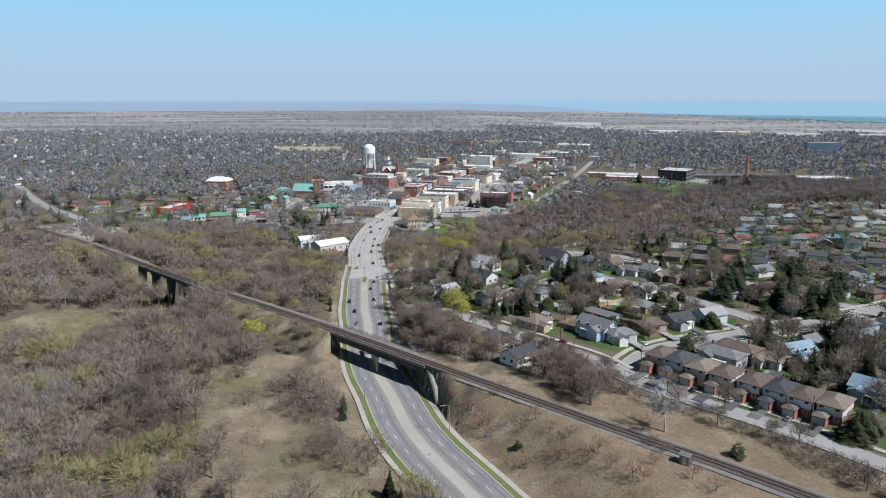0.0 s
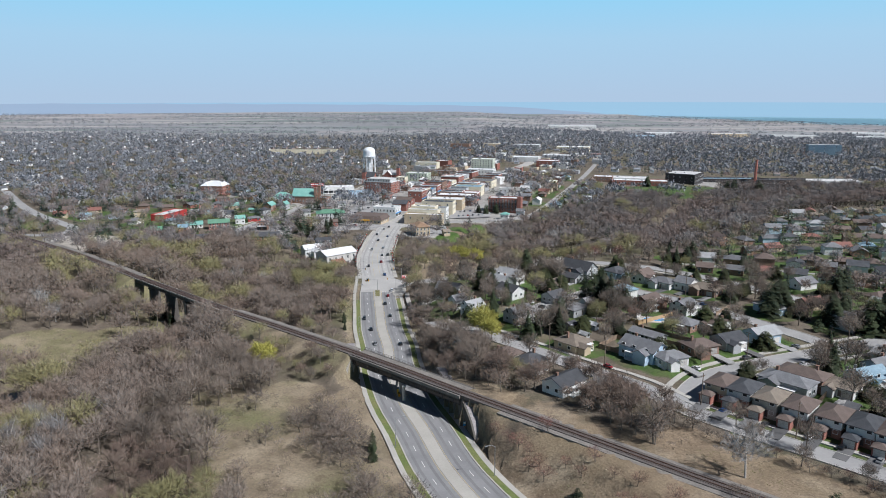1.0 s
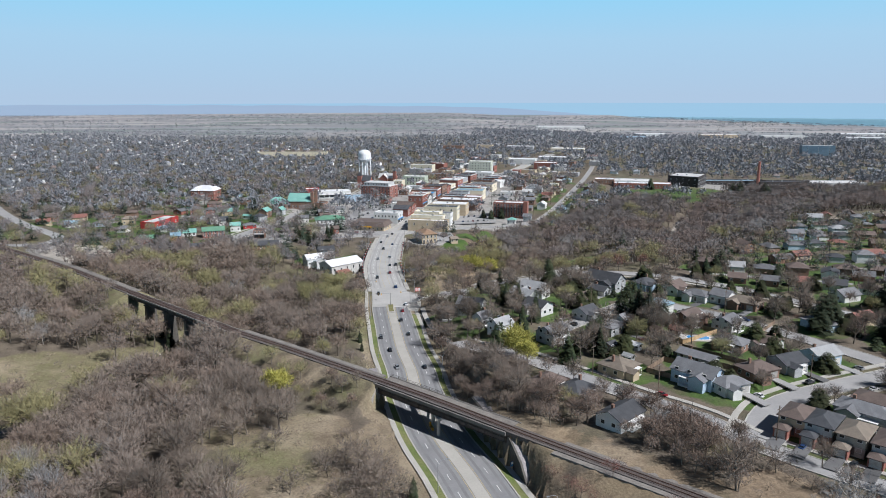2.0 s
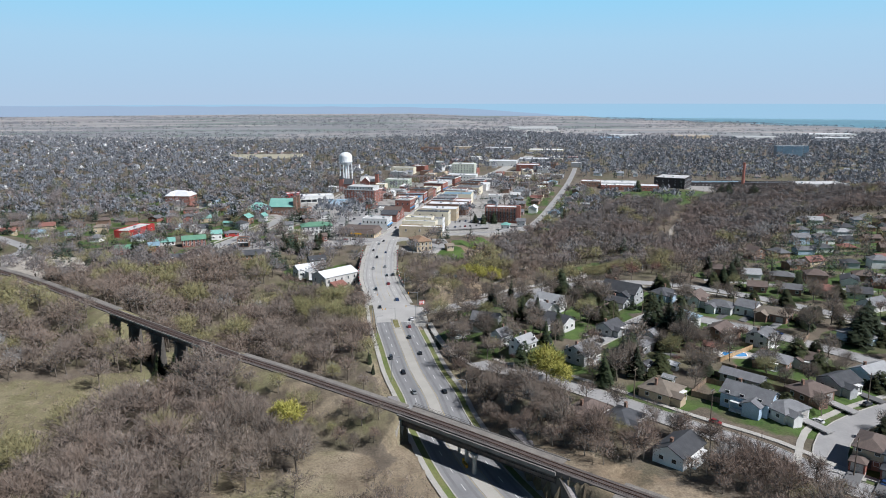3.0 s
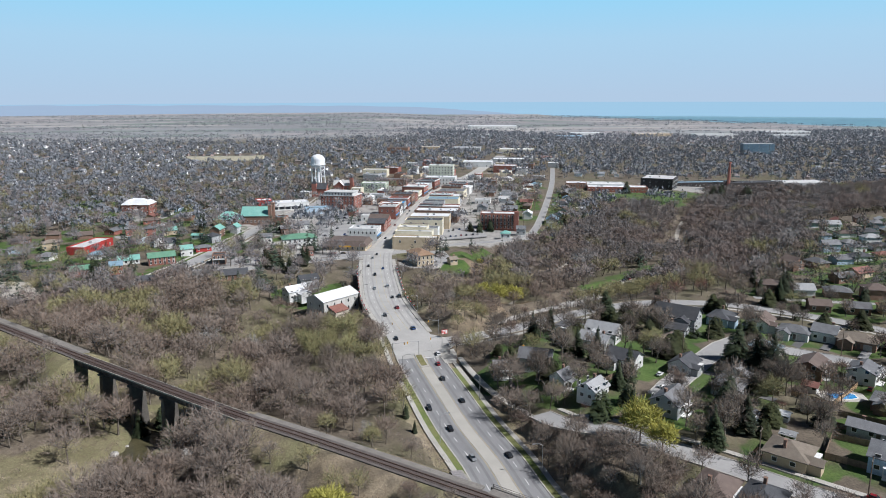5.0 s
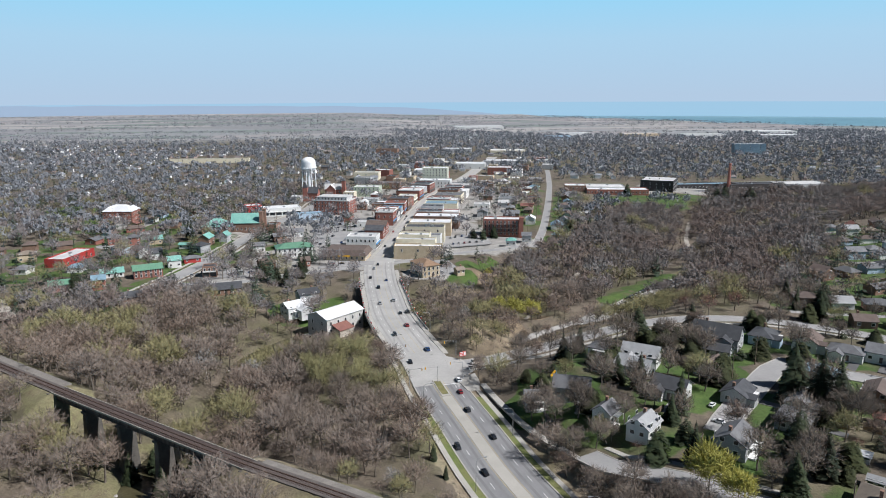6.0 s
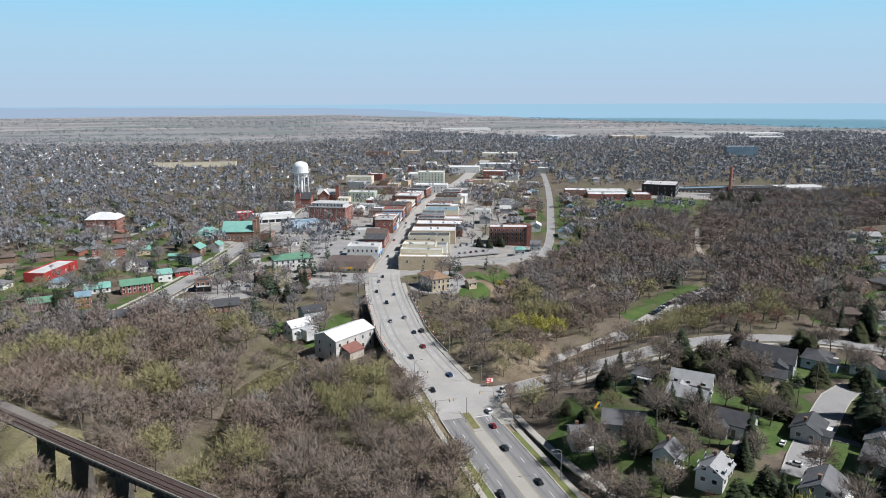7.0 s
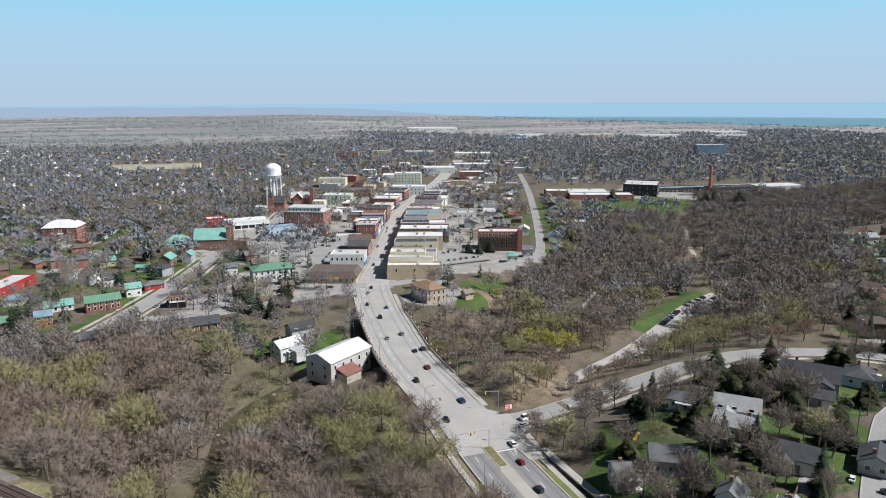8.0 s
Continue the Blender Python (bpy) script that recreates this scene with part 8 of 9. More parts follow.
WOOD_WARM = airy(mat("woodland_warm_twigs", (0.195, 0.148, 0.118), (0.285, 0.222, 0.18), 0.07, 0.95, 0.0, vary=0.07, island=True), 0.31)
WOOD_OLIVE = airy(mat("woodland_olive_twigs", (0.225, 0.205, 0.10), (0.32, 0.29, 0.145), 0.07, 0.95, 0.0, vary=0.07, island=True), 0.31)
plant()


def suburb_trees():
    """Garden trees among the houses."""
    x, y, g = scatter(-20, 420, 150, 600, 5.7, 31)
    dm = near_line(x, y, MAIN[::2])
    w = wood_mask(x, y)
    ra = near_line(x, y, RAIL[::2])
    reg = (dm[2] < 0) & (w < 0.05) & (ra[2] < 0) & (ra[0] > 40) & (y < np.interp(x, [-20, 60, 150, 420], [380, 385, 500, 600]))
    keep = reg & (g.uniform(0, 1, x.size) < np.where(x > 105, 0.8, np.where((y > 285) & (x < 72), 0.62, 0.38)))
    x, y = x[keep], y[keep]
    ok = open_ground(x, y)
    x, y = x[ok], y[ok]
    order = np.argsort(np.hypot(x - 20, y - 300))
    x, y = x[order], y[order]
    clear = np.ones(x.size, bool)
    for hx, hy, *_ in A_ROW:
        clear &= np.hypot(x - hx + 4, y - hy + 4) > 11
    x, y = x[clear], y[clear]
    kinds = g.choice(["grey0", "grey1", "grey2", "warm0", "olive0", "olive1", "fir0", "fir1", "pine0", "juniper", "cedar", "shrub"], x.size, p=[.14, .14, .13, .11, .04, .03, .02, .02, .05, .17, .09, .06])
    for a, b, k in zip(x[:270], y[:270], kinds[:270]):
        tree_at(str(k), float(a), float(b), float(g.uniform(0.6, 1.1)))
    x, y = x[270:], y[270:]
    temps = [template(tuft(220 + i, 11, 4.9, 110, 1.2, (0.08, 0.19)), 0, c) for c in (1, 2, 3) for i in range(2)] + [template(conifer(230 + i, 12, 3.4, 8, 10), 0, 4) for i in range(2)] + [template(conifer(236, 6.5, 3.6, 7, 14), 0, 4)]
    pick = g.choice(9, x.size, p=[.17, .16, .12, .11, .04, .04, .09, .10, .17])
    V, T, M = joined(temps, x, y, ground_z(x, y), g.uniform(0.6, 1.2, x.size), g.uniform(0, 6.28, x.size), pick)
    tagged(new("garden_trees", raw_mesh("garden_trees", V, T, [BARK, VALLEY_TWIGS, WOOD_WARM, WOOD_OLIVE, FAR_CONIFER], M)), "bare trees and conifers in the gardens of the farther suburb", "trees", kind="stuff")


suburb_trees()


def town_trees():
    x, y, g = scatter(-420, 160, 470, 900, 8.4, 41)
    w = wood_mask(x, y)
    core = (np.hypot((x + 10) * 1.2, y - 690) < 130) | ((x > -60) & (x < 72) & (y > 560) & (y < 840))
    lawns = blobs(x, y, LAWN) > 0.5
    keep = (w < 0.05) & (~lawns | (g.uniform(0, 1, x.size) < 0.2)) & (g.uniform(0, 1, x.size) < np.where(core, 0.1, np.where(y < 660, 0.68, 0.88))) & (near_line(x, y, MAIN[::2])[0] > 13)
    x, y = x[keep], y[keep]
    ok = open_ground(x, y)
    x, y = x[ok], y[ok]
    temps = [template(tuft(160 + i, 11, 5.2, 130, 1.25, (0.08, 0.19)), 0, c) for c in (1, 2, 3) for i in range(2)] + [template(conifer(170 + i, 12, 3.6, 8, 9), 0, 4) for i in range(2)]
    pick = g.choice(8, x.size, p=[.18, .18, .10, .10, .05, .05, .17, .17])
    fine = [template(bare_tree(260 + i, 11, 5.4, 330, 0.62, 6), 0, c) for c in (1, 2, 3) for i in range(2)] + [template(conifer(270 + i, 12, 3.6, 12, 16), 0, 4) for i in range(2)]
    near = y < 660
    size, turn = g.uniform(0.7, 1.3, x.size), g.uniform(0, 6.28, x.size)
    for kit, who, label in ((fine, near, "bare trees and dark conifers at the town's near edge"), (temps, ~near, "bare trees and dark conifers among the town's houses")):
        V, T, M = joined(kit, x[who], y[who], ground_z(x[who], y[who]), size[who], turn[who], pick[who])
        tagged(new("town_trees", raw_mesh("town_trees", V, T, [BARK, TOWN_TWIGS, TOWN_WARM, WOOD_OLIVE, FAR_CONIFER], M)), label, "trees", kind="stuff")


town_trees()


def far_trees():
    """Trees of the distant suburbs and farmland."""
    x, y, g = scatter(-1500, 1700, 600, 2250, 13.2, 51)
    inside = np.array([in_suburb(a, b) for a, b in zip(x, y)])
    core = np.hypot((x - 40) * 1.4, y - 840) < 200
    keep = (y > 640) & (y < np.where(x < 150, 1800, 2150) + 110 * np.sin(x * 0.005)) & (~core | (g.uniform(0, 1, x.size) < 0.22)) & (g.uniform(0, 1, x.size) < np.where(y < 1300, 0.86, np.where(inside, 0.62, 0.72))) & (wood_mask(x, y) < 0.05) & ~((x > 160) & (x < 470) & (y > 770) & (y < 930))
    x, y = x[keep], y[keep]
    ok = np.ones(x.size, bool)
    for line, d in ((MAIN, 16), (STREET_J, 10), (STREET_G, 10), (STREET_K, 9)):
        ok &= near_line(x, y, line[::3])[0] > d
    for a, b, r in TAKEN:
        ok &= (x - a) ** 2 + (y - b) ** 2 > (r + 1) ** 2
    x, y = x[ok], y[ok]
    pick = np.where((y < 1250) & (g.uniform(0, 1, x.size) < np.where((x > -260) & (x < 60) & (y > 840), 0.34, 0.15)), 4, g.choice(6, x.size, p=[.20, .20, .20, .20, .10, .10]))
    size, turn = g.uniform(0.8, 1.4, x.size), g.uniform(0, 6.28, x.size)
    for lo, hi, count, wide, seed in ((600, 1000, 46, 1.9, 170), (1000, 1400, 22, 2.9, 176), (1400, 2300, 12, 4.2, 180)):
        k = (y >= lo) & (y < hi)
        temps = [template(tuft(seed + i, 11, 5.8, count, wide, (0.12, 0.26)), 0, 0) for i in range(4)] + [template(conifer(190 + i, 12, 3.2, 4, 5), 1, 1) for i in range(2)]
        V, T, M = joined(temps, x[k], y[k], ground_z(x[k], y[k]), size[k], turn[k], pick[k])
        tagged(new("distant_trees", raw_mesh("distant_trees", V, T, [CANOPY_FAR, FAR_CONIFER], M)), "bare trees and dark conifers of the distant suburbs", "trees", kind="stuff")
    # hedgerows and woodlots on the plain
    x, y, g = scatter(-3300, 2300, 1800, 4300, 30.0, 52)
    nn = np.array([noise.noise((a * 0.0016, b * 0.009, 2.0)) for a, b in zip(x, y)])
    keep = (nn > np.where(y < 2150, -0.15, 0.09)) & ((x < 150) | (y > 2150)) & (near_line(x, y, SHORE)[2] < 0)
    x, y = x[keep], y[keep]
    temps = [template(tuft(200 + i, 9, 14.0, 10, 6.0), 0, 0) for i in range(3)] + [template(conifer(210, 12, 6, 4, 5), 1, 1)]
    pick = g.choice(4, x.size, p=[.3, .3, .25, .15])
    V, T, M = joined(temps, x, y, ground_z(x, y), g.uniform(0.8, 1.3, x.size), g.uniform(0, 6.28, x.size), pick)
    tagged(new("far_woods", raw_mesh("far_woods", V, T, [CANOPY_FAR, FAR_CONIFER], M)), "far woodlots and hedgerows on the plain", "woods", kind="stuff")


far_trees()

# trees that stand out singly
for key, x, y, sc in (("willow", -76, 264.5, 1.15), ("willow", -79, 268, 0.9), ("willow", 5, 279, 1.3), ("willow", 8, 272, 1.0), ("willow", 4, 436, 1.25), ("willow", -2, 445, 1.15), ("willow", 13, 440, 1.05), ("willow", 15, 530, 0.6),
                      ("fir0", -13, 154, 0.62), ("fir1", -10, 149, 0.5), ("fir0", -31, 203, 0.45), ("fir1", -30.5, 197, 0.4), ("cedar", 75.5, 162, 1.0), ("cedar", 21, 176, 0.55),
                      ("fir0", 58, 311, 1.35), ("fir1", 62, 326, 1.25), ("fir0", 61, 307, 1.3), ("pine0", 55, 318, 1.2), ("pine1", 37, 291, 0.95), ("pine0", 33, 287, 0.8), ("fir1", 26, 278, 0.6), ("pine1", 57, 277, 0.7),
                      ("juniper", 11, 351, 0.9), ("juniper", 7, 340, 0.75), ("juniper", 45, 356, 1.15), ("juniper", 41, 350, 1.1), ("juniper", 47, 341, 1.15), ("juniper", 32, 371, 0.85), ("juniper", 68, 352, 1.1), ("juniper", 35, 362, 0.9), ("fir1", 60, 384, 0.95), ("fir0", 12, 310, 0.75), ("fir1", 18, 316, 0.9),
                      ("pine1", 126, 299, 1.3), ("pine0", 132, 303, 1.25), ("fir0", 120.7, 246, 0.95), ("pine0", 145, 286, 1.15), ("pine1", 151, 290, 1.15), ("pine0", 153.6, 275, 1.3), ("pine1", 161, 278, 1.35), ("fir1", 157, 272, 1.2), ("pine0", 176, 299, 1.2),
                      ("pine1", 144, 237, 1.25), ("fir0", 139, 240, 1.1), ("juniper", 110.3, 169, 1.2), ("juniper", 114, 172, 1.0), ("cedar", 107, 170, 1.2), ("grey0", 140, 225, 1.25), ("grey2", 142, 219, 1.15), ("pine0", 173, 327, 1.2), ("pine1", 166, 322, 1.15), ("juniper", 67.5, 248, 0.8), ("juniper", 66, 256, 0.9),
                      ("fir0", 8.2, 291, 0.8), ("juniper", 78, 345, 1.0), ("juniper", 128, 350, 1.0), ("juniper", 92.4, 284, 1.3), ("fir1", 141, 317, 0.9), ("juniper", 15, 355, 1.1), ("juniper", 8.6, 348, 1.0), ("juniper", 40, 333, 1.2), ("fir0", 0.2, 363, 0.9),
                      ("ash", -114.6, 190.6, 1.0), ("ash", -115, 197, 1.05), ("ash", -114, 176, 0.95), ("ash", -110.5, 163, 0.9), ("ash", -130, 214, 0.95), ("ash", -122, 205, 1.0), ("ash", -122, 180, 1.0), ("ash", -106, 158, 0.85), ("ash", -118, 168, 0.95), ("ash", -127, 195, 1.0),
                      ("bush", 57, 199, 1.09), ("bush", 59, 195, 1.04), ("bush", 61.5, 191.5, 1.09), ("bush", 64, 189.5, 1.04), ("bush", 66.5, 187.5, 0.99), ("grey0", 69, 188.6, 0.75), ("grey3", 77.2, 180, 0.6), ("grey1", 88.4, 171.3, 0.5), ("bush", 91.2, 160.4, 1.17), ("bush", 93.6, 157.5, 1.09), ("bush", 96.1, 155, 1.17), ("bush", 98.6, 152.5, 1.09), ("shrub", 84.9, 173, 1.0), ("shrub", 81, 176, 0.8), ("shrub", 73, 184, 0.9), ("bush", 99.5, 148, 1.30), ("shrub", 87, 168, 0.9), ("shrub", 94, 162, 1.0),
                      ("bush", 88, 168.5, 1.2), ("bush", 90, 164.5, 1.3), ("bush", 93.5, 160.5, 1.4), ("bush", 97, 157.5, 1.3), ("bush", 100.5, 150.5, 1.5), ("bush", 103, 147, 1.4), ("bush", 101, 154, 1.1), ("bush", 106, 143, 1.5), ("bush", 96, 151, 1.3), ("bush", 92, 155.5, 1.2), ("bush", 78, 177, 1.1), ("bush", 82, 174.5, 1.0), ("grey2", 99, 146, 0.6), ("warm1", 104, 141, 0.6), ("bush", 109, 138, 1.5),
                      ("bush", -46, 218, 2.3), ("bush", -42.5, 212.5, 2.5), ("bush", -39.5, 206.5, 2.5), ("bush", -37, 200.5, 2.3), ("bush", -50, 221, 1.9), ("bush", -44, 207, 2.0), ("bush", -31, 178, 2.3), ("bush", -28, 173, 2.0), ("bush", -33.5, 182, 1.8), ("bush", -27, 168, 1.7),
                      ("warm0", -50.5, 251, 0.5), ("grey1", -54, 258, 0.6), ("warm1", -58, 263, 0.65), ("grey0", -49, 257.5, 0.45), ("grey2", -56, 250, 0.5), ("warm0", -60, 253, 0.6),
                      ("shrub", 30, 168, 1.3), ("shrub", 33, 165, 1.4), ("shrub", 37, 161, 1.3), ("shrub", 42, 157, 1.2), ("shrub", 46, 152, 1.3), ("shrub", 14, 185, 1.5), ("shrub", 11, 190, 1.4), ("shrub", 60, 151, 1.2), ("shrub", 64, 146, 1.3), ("bush", 55, 167, 0.9), ("bush", 58, 164, 0.8),
                      ("pine1", -131, 343, 0.7), ("fir1", -136, 338, 0.75), ("pine0", -142, 350, 0.7), ("fir0", -147, 346, 0.65), ("cedar", -126, 340, 1.0), ("fir0", -122, 329, 0.7), ("fir1", -128, 334, 0.6), ("pine0", -118, 336, 0.6), ("fir1", -125, 326, 0.75), ("cedar", -145, 296, 1.1), ("pine1", -70, 334, 0.42), ("fir0", -53, 318, 0.4), ("fir1", -51.5, 308, 0.3),
                      ("pine0", -205, 520, 1.0), ("pine1", -197, 553, 0.85), ("fir0", -169, 650, 1.1), ("fir1", -171, 655, 1.0), ("fir0", -90, 541, 0.8), ("pine0", -113, 530, 0.9), ("pine1", -105, 524, 0.8), ("fir1", -92, 530, 0.9), ("pine0", -99, 516, 0.8),
                      ("pine0", 307, 756, 1.5), ("pine1", 300, 760, 1.3), ("pine0", 330, 750, 1.5), ("pine1", 336, 756, 1.3), ("pine0", 229, 806, 1.2), ("pine1", 32, 612, 0.8), ("pine0", 41, 617, 0.75), ("pine1", 26, 616, 0.7), ("fir0", 102, 627, 0.9), ("pine0", 110, 632, 0.95), ("fir1", 118, 630, 1.0), ("pine1", 122, 622, 0.9), ("fir0", 104, 637, 0.8),
                      ("pine0", 165, 660, 0.8), ("pine1", 158, 650, 0.8), ("redbud", 76, 398, 1.1), ("redbud", 90, 402, 1.0), ("redbud", 70, 406, 0.9), ("grey0", 3, 401, 0.6), ("grey1", -2, 403, 0.55), ("warm0", 9, 405, 0.6), ("grey2", -6, 396, 0.5), ("dead", -112, 378, 0.9), ("dead", -106, 392, 0.8), ("dead", -100, 352, 0.85), ("dead", -70, 152, 0.9),
                      ("grey0", 33, 281, 1.15), ("grey2", 41, 297, 1.1), ("warm0", 27, 302, 1.0), ("grey1", -16, 309, 0.9), ("warm1", -20, 304, 0.85), ("grey0", -10, 309, 0.8), ("grey1", -9, 325, 1.1), ("grey3", 2, 334, 1.15), ("grey2", 12, 333, 0.9), ("grey0", 82, 187, 0.8), ("grey1", 70, 201, 0.75), ("grey3", 94, 168, 0.6)):
    tree_at(key, x, y, sc)
for i, (x, y) in enumerate(((9, 197), (12, 194), (14, 190), (7, 201), (20, 186), (23, 181), (27, 184), (17, 199), (30, 177), (4, 205), (34, 172), (48, 150), (53, 158), (22, 168), (40, 163), (-49, 203), (-39, 194), (-33.5, 192), (-33, 203), (-42, 216), (-49, 216), (-38, 211), (-53, 214), (-45, 207), (-30, 181), (-41, 202), (-44, 198), (-36, 198), (-65, 190), (-62, 206))):
    tree_at("shrub" if i < 15 else "bush", x, y, tr.uniform(1.0, 1.6) if i < 15 else tr.uniform(1.35, 2.0))


# ---------- vehicles ----------
def car_paint(name, colour, metal=0.0):
    m = mat(name, colour, tuple(min(1.0, c * 1.15) for c in colour), 0.8, 0.28, 0.0, metal=metal)
    m.node_tree.nodes["Principled BSDF"].inputs["Coat Weight"].default_value = 0.6
    return m


WHEEL = Geo().tube((0, -0.11, 0), (0, 0.11, 0), 0.33, 0.33, 12).mesh("wheel", [RUBBER])


def loft(sections):
    """A body through cross sections (x, half width below, half width above, z below, z above)."""
    g, v, f = Geo(), [], []
    for x, wb, wt, zb, zt in sections:
        c = min(0.12, (zt - zb) * 0.3)
        v += [(x, -wb, zb), (x, -wb, zt - c), (x, -wt, zt), (x, wt, zt), (x, wb, zt - c), (x, wb, zb)]
    n = len(sections)
    for i in range(n - 1):
        o = 6 * i
        f += [(o + k, o + (k + 1) % 6, o + 6 + (k + 1) % 6, o + 6 + k) for k in range(6)]
    f += [(5, 4, 3, 2, 1, 0), tuple(range(6 * n - 6, 6 * n))]
    return g.add(v, f)


CAR_KINDS = {}


def car_kind(key, paint, label, tall=0.0, van=False):
    """A car that looks along +x: body, glazed cabin, roof, wheels, lamps."""
    t = part("van" if van else "car", loft([(-2.25, 0.80, 0.72, 0.42, 0.90 + tall), (-2.1, 0.88, 0.80, 0.26, 0.98 + tall), (-1.2, 0.90, 0.82, 0.22, 1.0 + tall), (0.9, 0.90, 0.82, 0.22, 0.98 + tall * 0.7), (1.9, 0.88, 0.78, 0.24, 0.84 + tall * 0.5), (2.25, 0.78, 0.66, 0.36, 0.68 + tall * 0.4)]), paint)
    tagged(t, label, "car", "cars on the road")
    back = -2.1 if van or tall > 0.1 else -1.75
    top = 1.42 + tall * 1.3 + (0.35 if van else 0)
    part("cabin_glass", loft([(back, 0.78, 0.6, 0.9 + tall, 1.0 + tall), (back + 0.45, 0.8, 0.64, 0.9 + tall, top), (0.25, 0.8, 0.64, 0.9 + tall, top), (1.1, 0.78, 0.66, 0.85 + tall, 0.95 + tall)]), PANE, t, "dark tinted windows")
    part("roof_panel", Geo().box(back + 0.4, -0.64, top - 0.03, 0.3, 0.64, top + 0.04), paint, t)
    for x in (-1.35, 1.4):
        for y in (-0.82, 0.82):
            part("wheel", WHEEL, RUBBER, t, m=pose(x, y, 0.33))
    CAR_KINDS[key] = t
    t.location = (0, 0, -300)


car_kind("black", car_paint("black_car_paint", (0.012, 0.012, 0.014)), "black family car on the asphalt")
car_kind("suv", car_paint("dark_grey_car_paint", (0.03, 0.032, 0.036)), "dark grey sport utility car on the asphalt", 0.22)
car_kind("white", car_paint("white_car_paint", (0.72, 0.72, 0.72)), "white family car on the asphalt")
car_kind("blue", car_paint("blue_car_paint", (0.015, 0.045, 0.14)), "dark blue family car on the asphalt")
car_kind("red", car_paint("red_car_paint", (0.22, 0.012, 0.015)), "dark red family car on the asphalt")
car_kind("silver", car_paint("silver_car_paint", (0.38, 0.39, 0.40), 0.5), "silver family car on the asphalt")
car_kind("van", car_paint("white_van_paint", (0.75, 0.74, 0.70)), "white delivery van with a high roof", 0.3, True)
CAR_USED = set()
CAR_SIZE = Matrix.Diagonal((0.86, 0.86, 0.86, 1))


def car_at(key, x, y, z, rot):
    if key in CAR_USED:
        return copy_thing(CAR_KINDS[key], pose(x, y, z, 0, 0, rot) @ CAR_SIZE)
    CAR_USED.add(key)
    CAR_KINDS[key].matrix_basis = pose(x, y, z, 0, 0, rot) @ CAR_SIZE
    return CAR_KINDS[key]


def main_car(key, x, y):
    """A car in its lane: away from the junction on the right-hand side, towards it on the other."""
    d, _, sd, al = near_line(np.array([x]), np.array([y]), MAIN)
    h = line_at(MAIN, float(al[0]))[1]
    car_at(key, x, y, -8.99, h + (180 if sd[0] > 0 else 0))


for key, x, y in (("black", -51.5, 499), ("silver", -46.5, 474), ("black", -45.6, 453), ("suv", -42.2, 454), ("red", -45.0, 435), ("suv", -51.5, 424), ("blue", -40.9, 404), ("black", -49.3, 392), ("suv", -36.9, 348), ("black", -47.3, 550),
                  ("suv", -44.8, 325), ("black", -33.4, 329), ("red", -36.4, 362), ("black", -40.5, 310), ("white", -35.0, 372), ("silver", -37.3, 292), ("black", -27.0, 292),
                  ("silver", -53.5, 470), ("black", -54.0, 520), ("blue", -46.0, 513), ("silver", -50.5, 540), ("black", -38.0, 600), ("white", -29.5, 602), ("black", -22.0, 630), ("red", -27.0, 650), ("silver", -12.0, 700), ("black", -8.5, 715), ("white", 6.0, 760)):
    main_car(key, x, y)
car_at("van", -25.4, 386.2, -8.9, 20), car_at("white", -27.8, 382.2, -8.9, 25)
for k in range(17):
    # a row of parked cars along the park road, noses to the grass
    a = along_of(PARK_ROAD, 74, 465) + (k * 3.0 if k < 9 else 8 + k * 3.2)
    p, h = line_at(PARK_ROAD, a)
    o = 2.4 if k < 9 or k % 2 else -2.4
    x, y = p[0] - math.sin(radians(h)) * o, p[1] + math.cos(radians(h)) * o
    car_at(("black", "suv", "blue", "silver", "black", "white", "suv", "black", "red")[k % 9], x, y, float(p[2]) - 0.12, h + (80 if o > 0 else -80))
lots = [(-80, 616, 70), (-77, 624, 70), (-74, 633, 70), (-71, 642, 70), (-66, 618, -110), (-63, 627, -110), (-60, 637, -110), (-62, 664, 70), (-66, 674, 70), (-58, 672, 70), (-70, 684, -20), (-64, 688, -20),
        (8, 598, 80), (12, 599, 80), (16, 600, 80), (20, 601, 80), (25, 602, 80), (29, 603, 80), (10, 618, -100), (14, 621, -100), (19, 623, -100), (24, 622, -100), (12, 636, 60), (-10, 538, 20), (-9, 545, 20), (-14, 526, 20),
        (-152, 545, 75), (-147, 551, 75), (-120, 545, 0), (-125, 546, 0), (-74, 557, -15), (-68, 556, -15), (-115, 575, 75), (-113, 590, 75), (-128, 640, 75), (-104, 720, 60)]
for k, (x, y, r) in enumerate(lots):
    car_at(("black", "white", "silver", "suv", "blue", "silver", "red", "black")[k % 8], x, y, -8.8, r + tr.uniform(-3, 3))
for k, (x, y, r) in enumerate(((78, 201, 41), (86.5, 193.5, 41), (92, 188, 41), (97.5, 181, 41), (102, 176, 41), (70, 210, 41), (45, 244, -49), (30, 319, 40), (33, 312, 130), (26, 309, 130), (-2, 362, 60), (66, 350, 40), (96, 312, 40), (104, 314, -49), (88, 297, 40), (112, 245, 20), (95, 251, 20), (74, 242, 110), (130, 262, 20), (118, 262, 110))):
    car_at(("suv", "white", "black", "silver", "black", "blue", "red", "white")[k % 8], x, y, float(ground_z(x, y)) + 0.27, r)


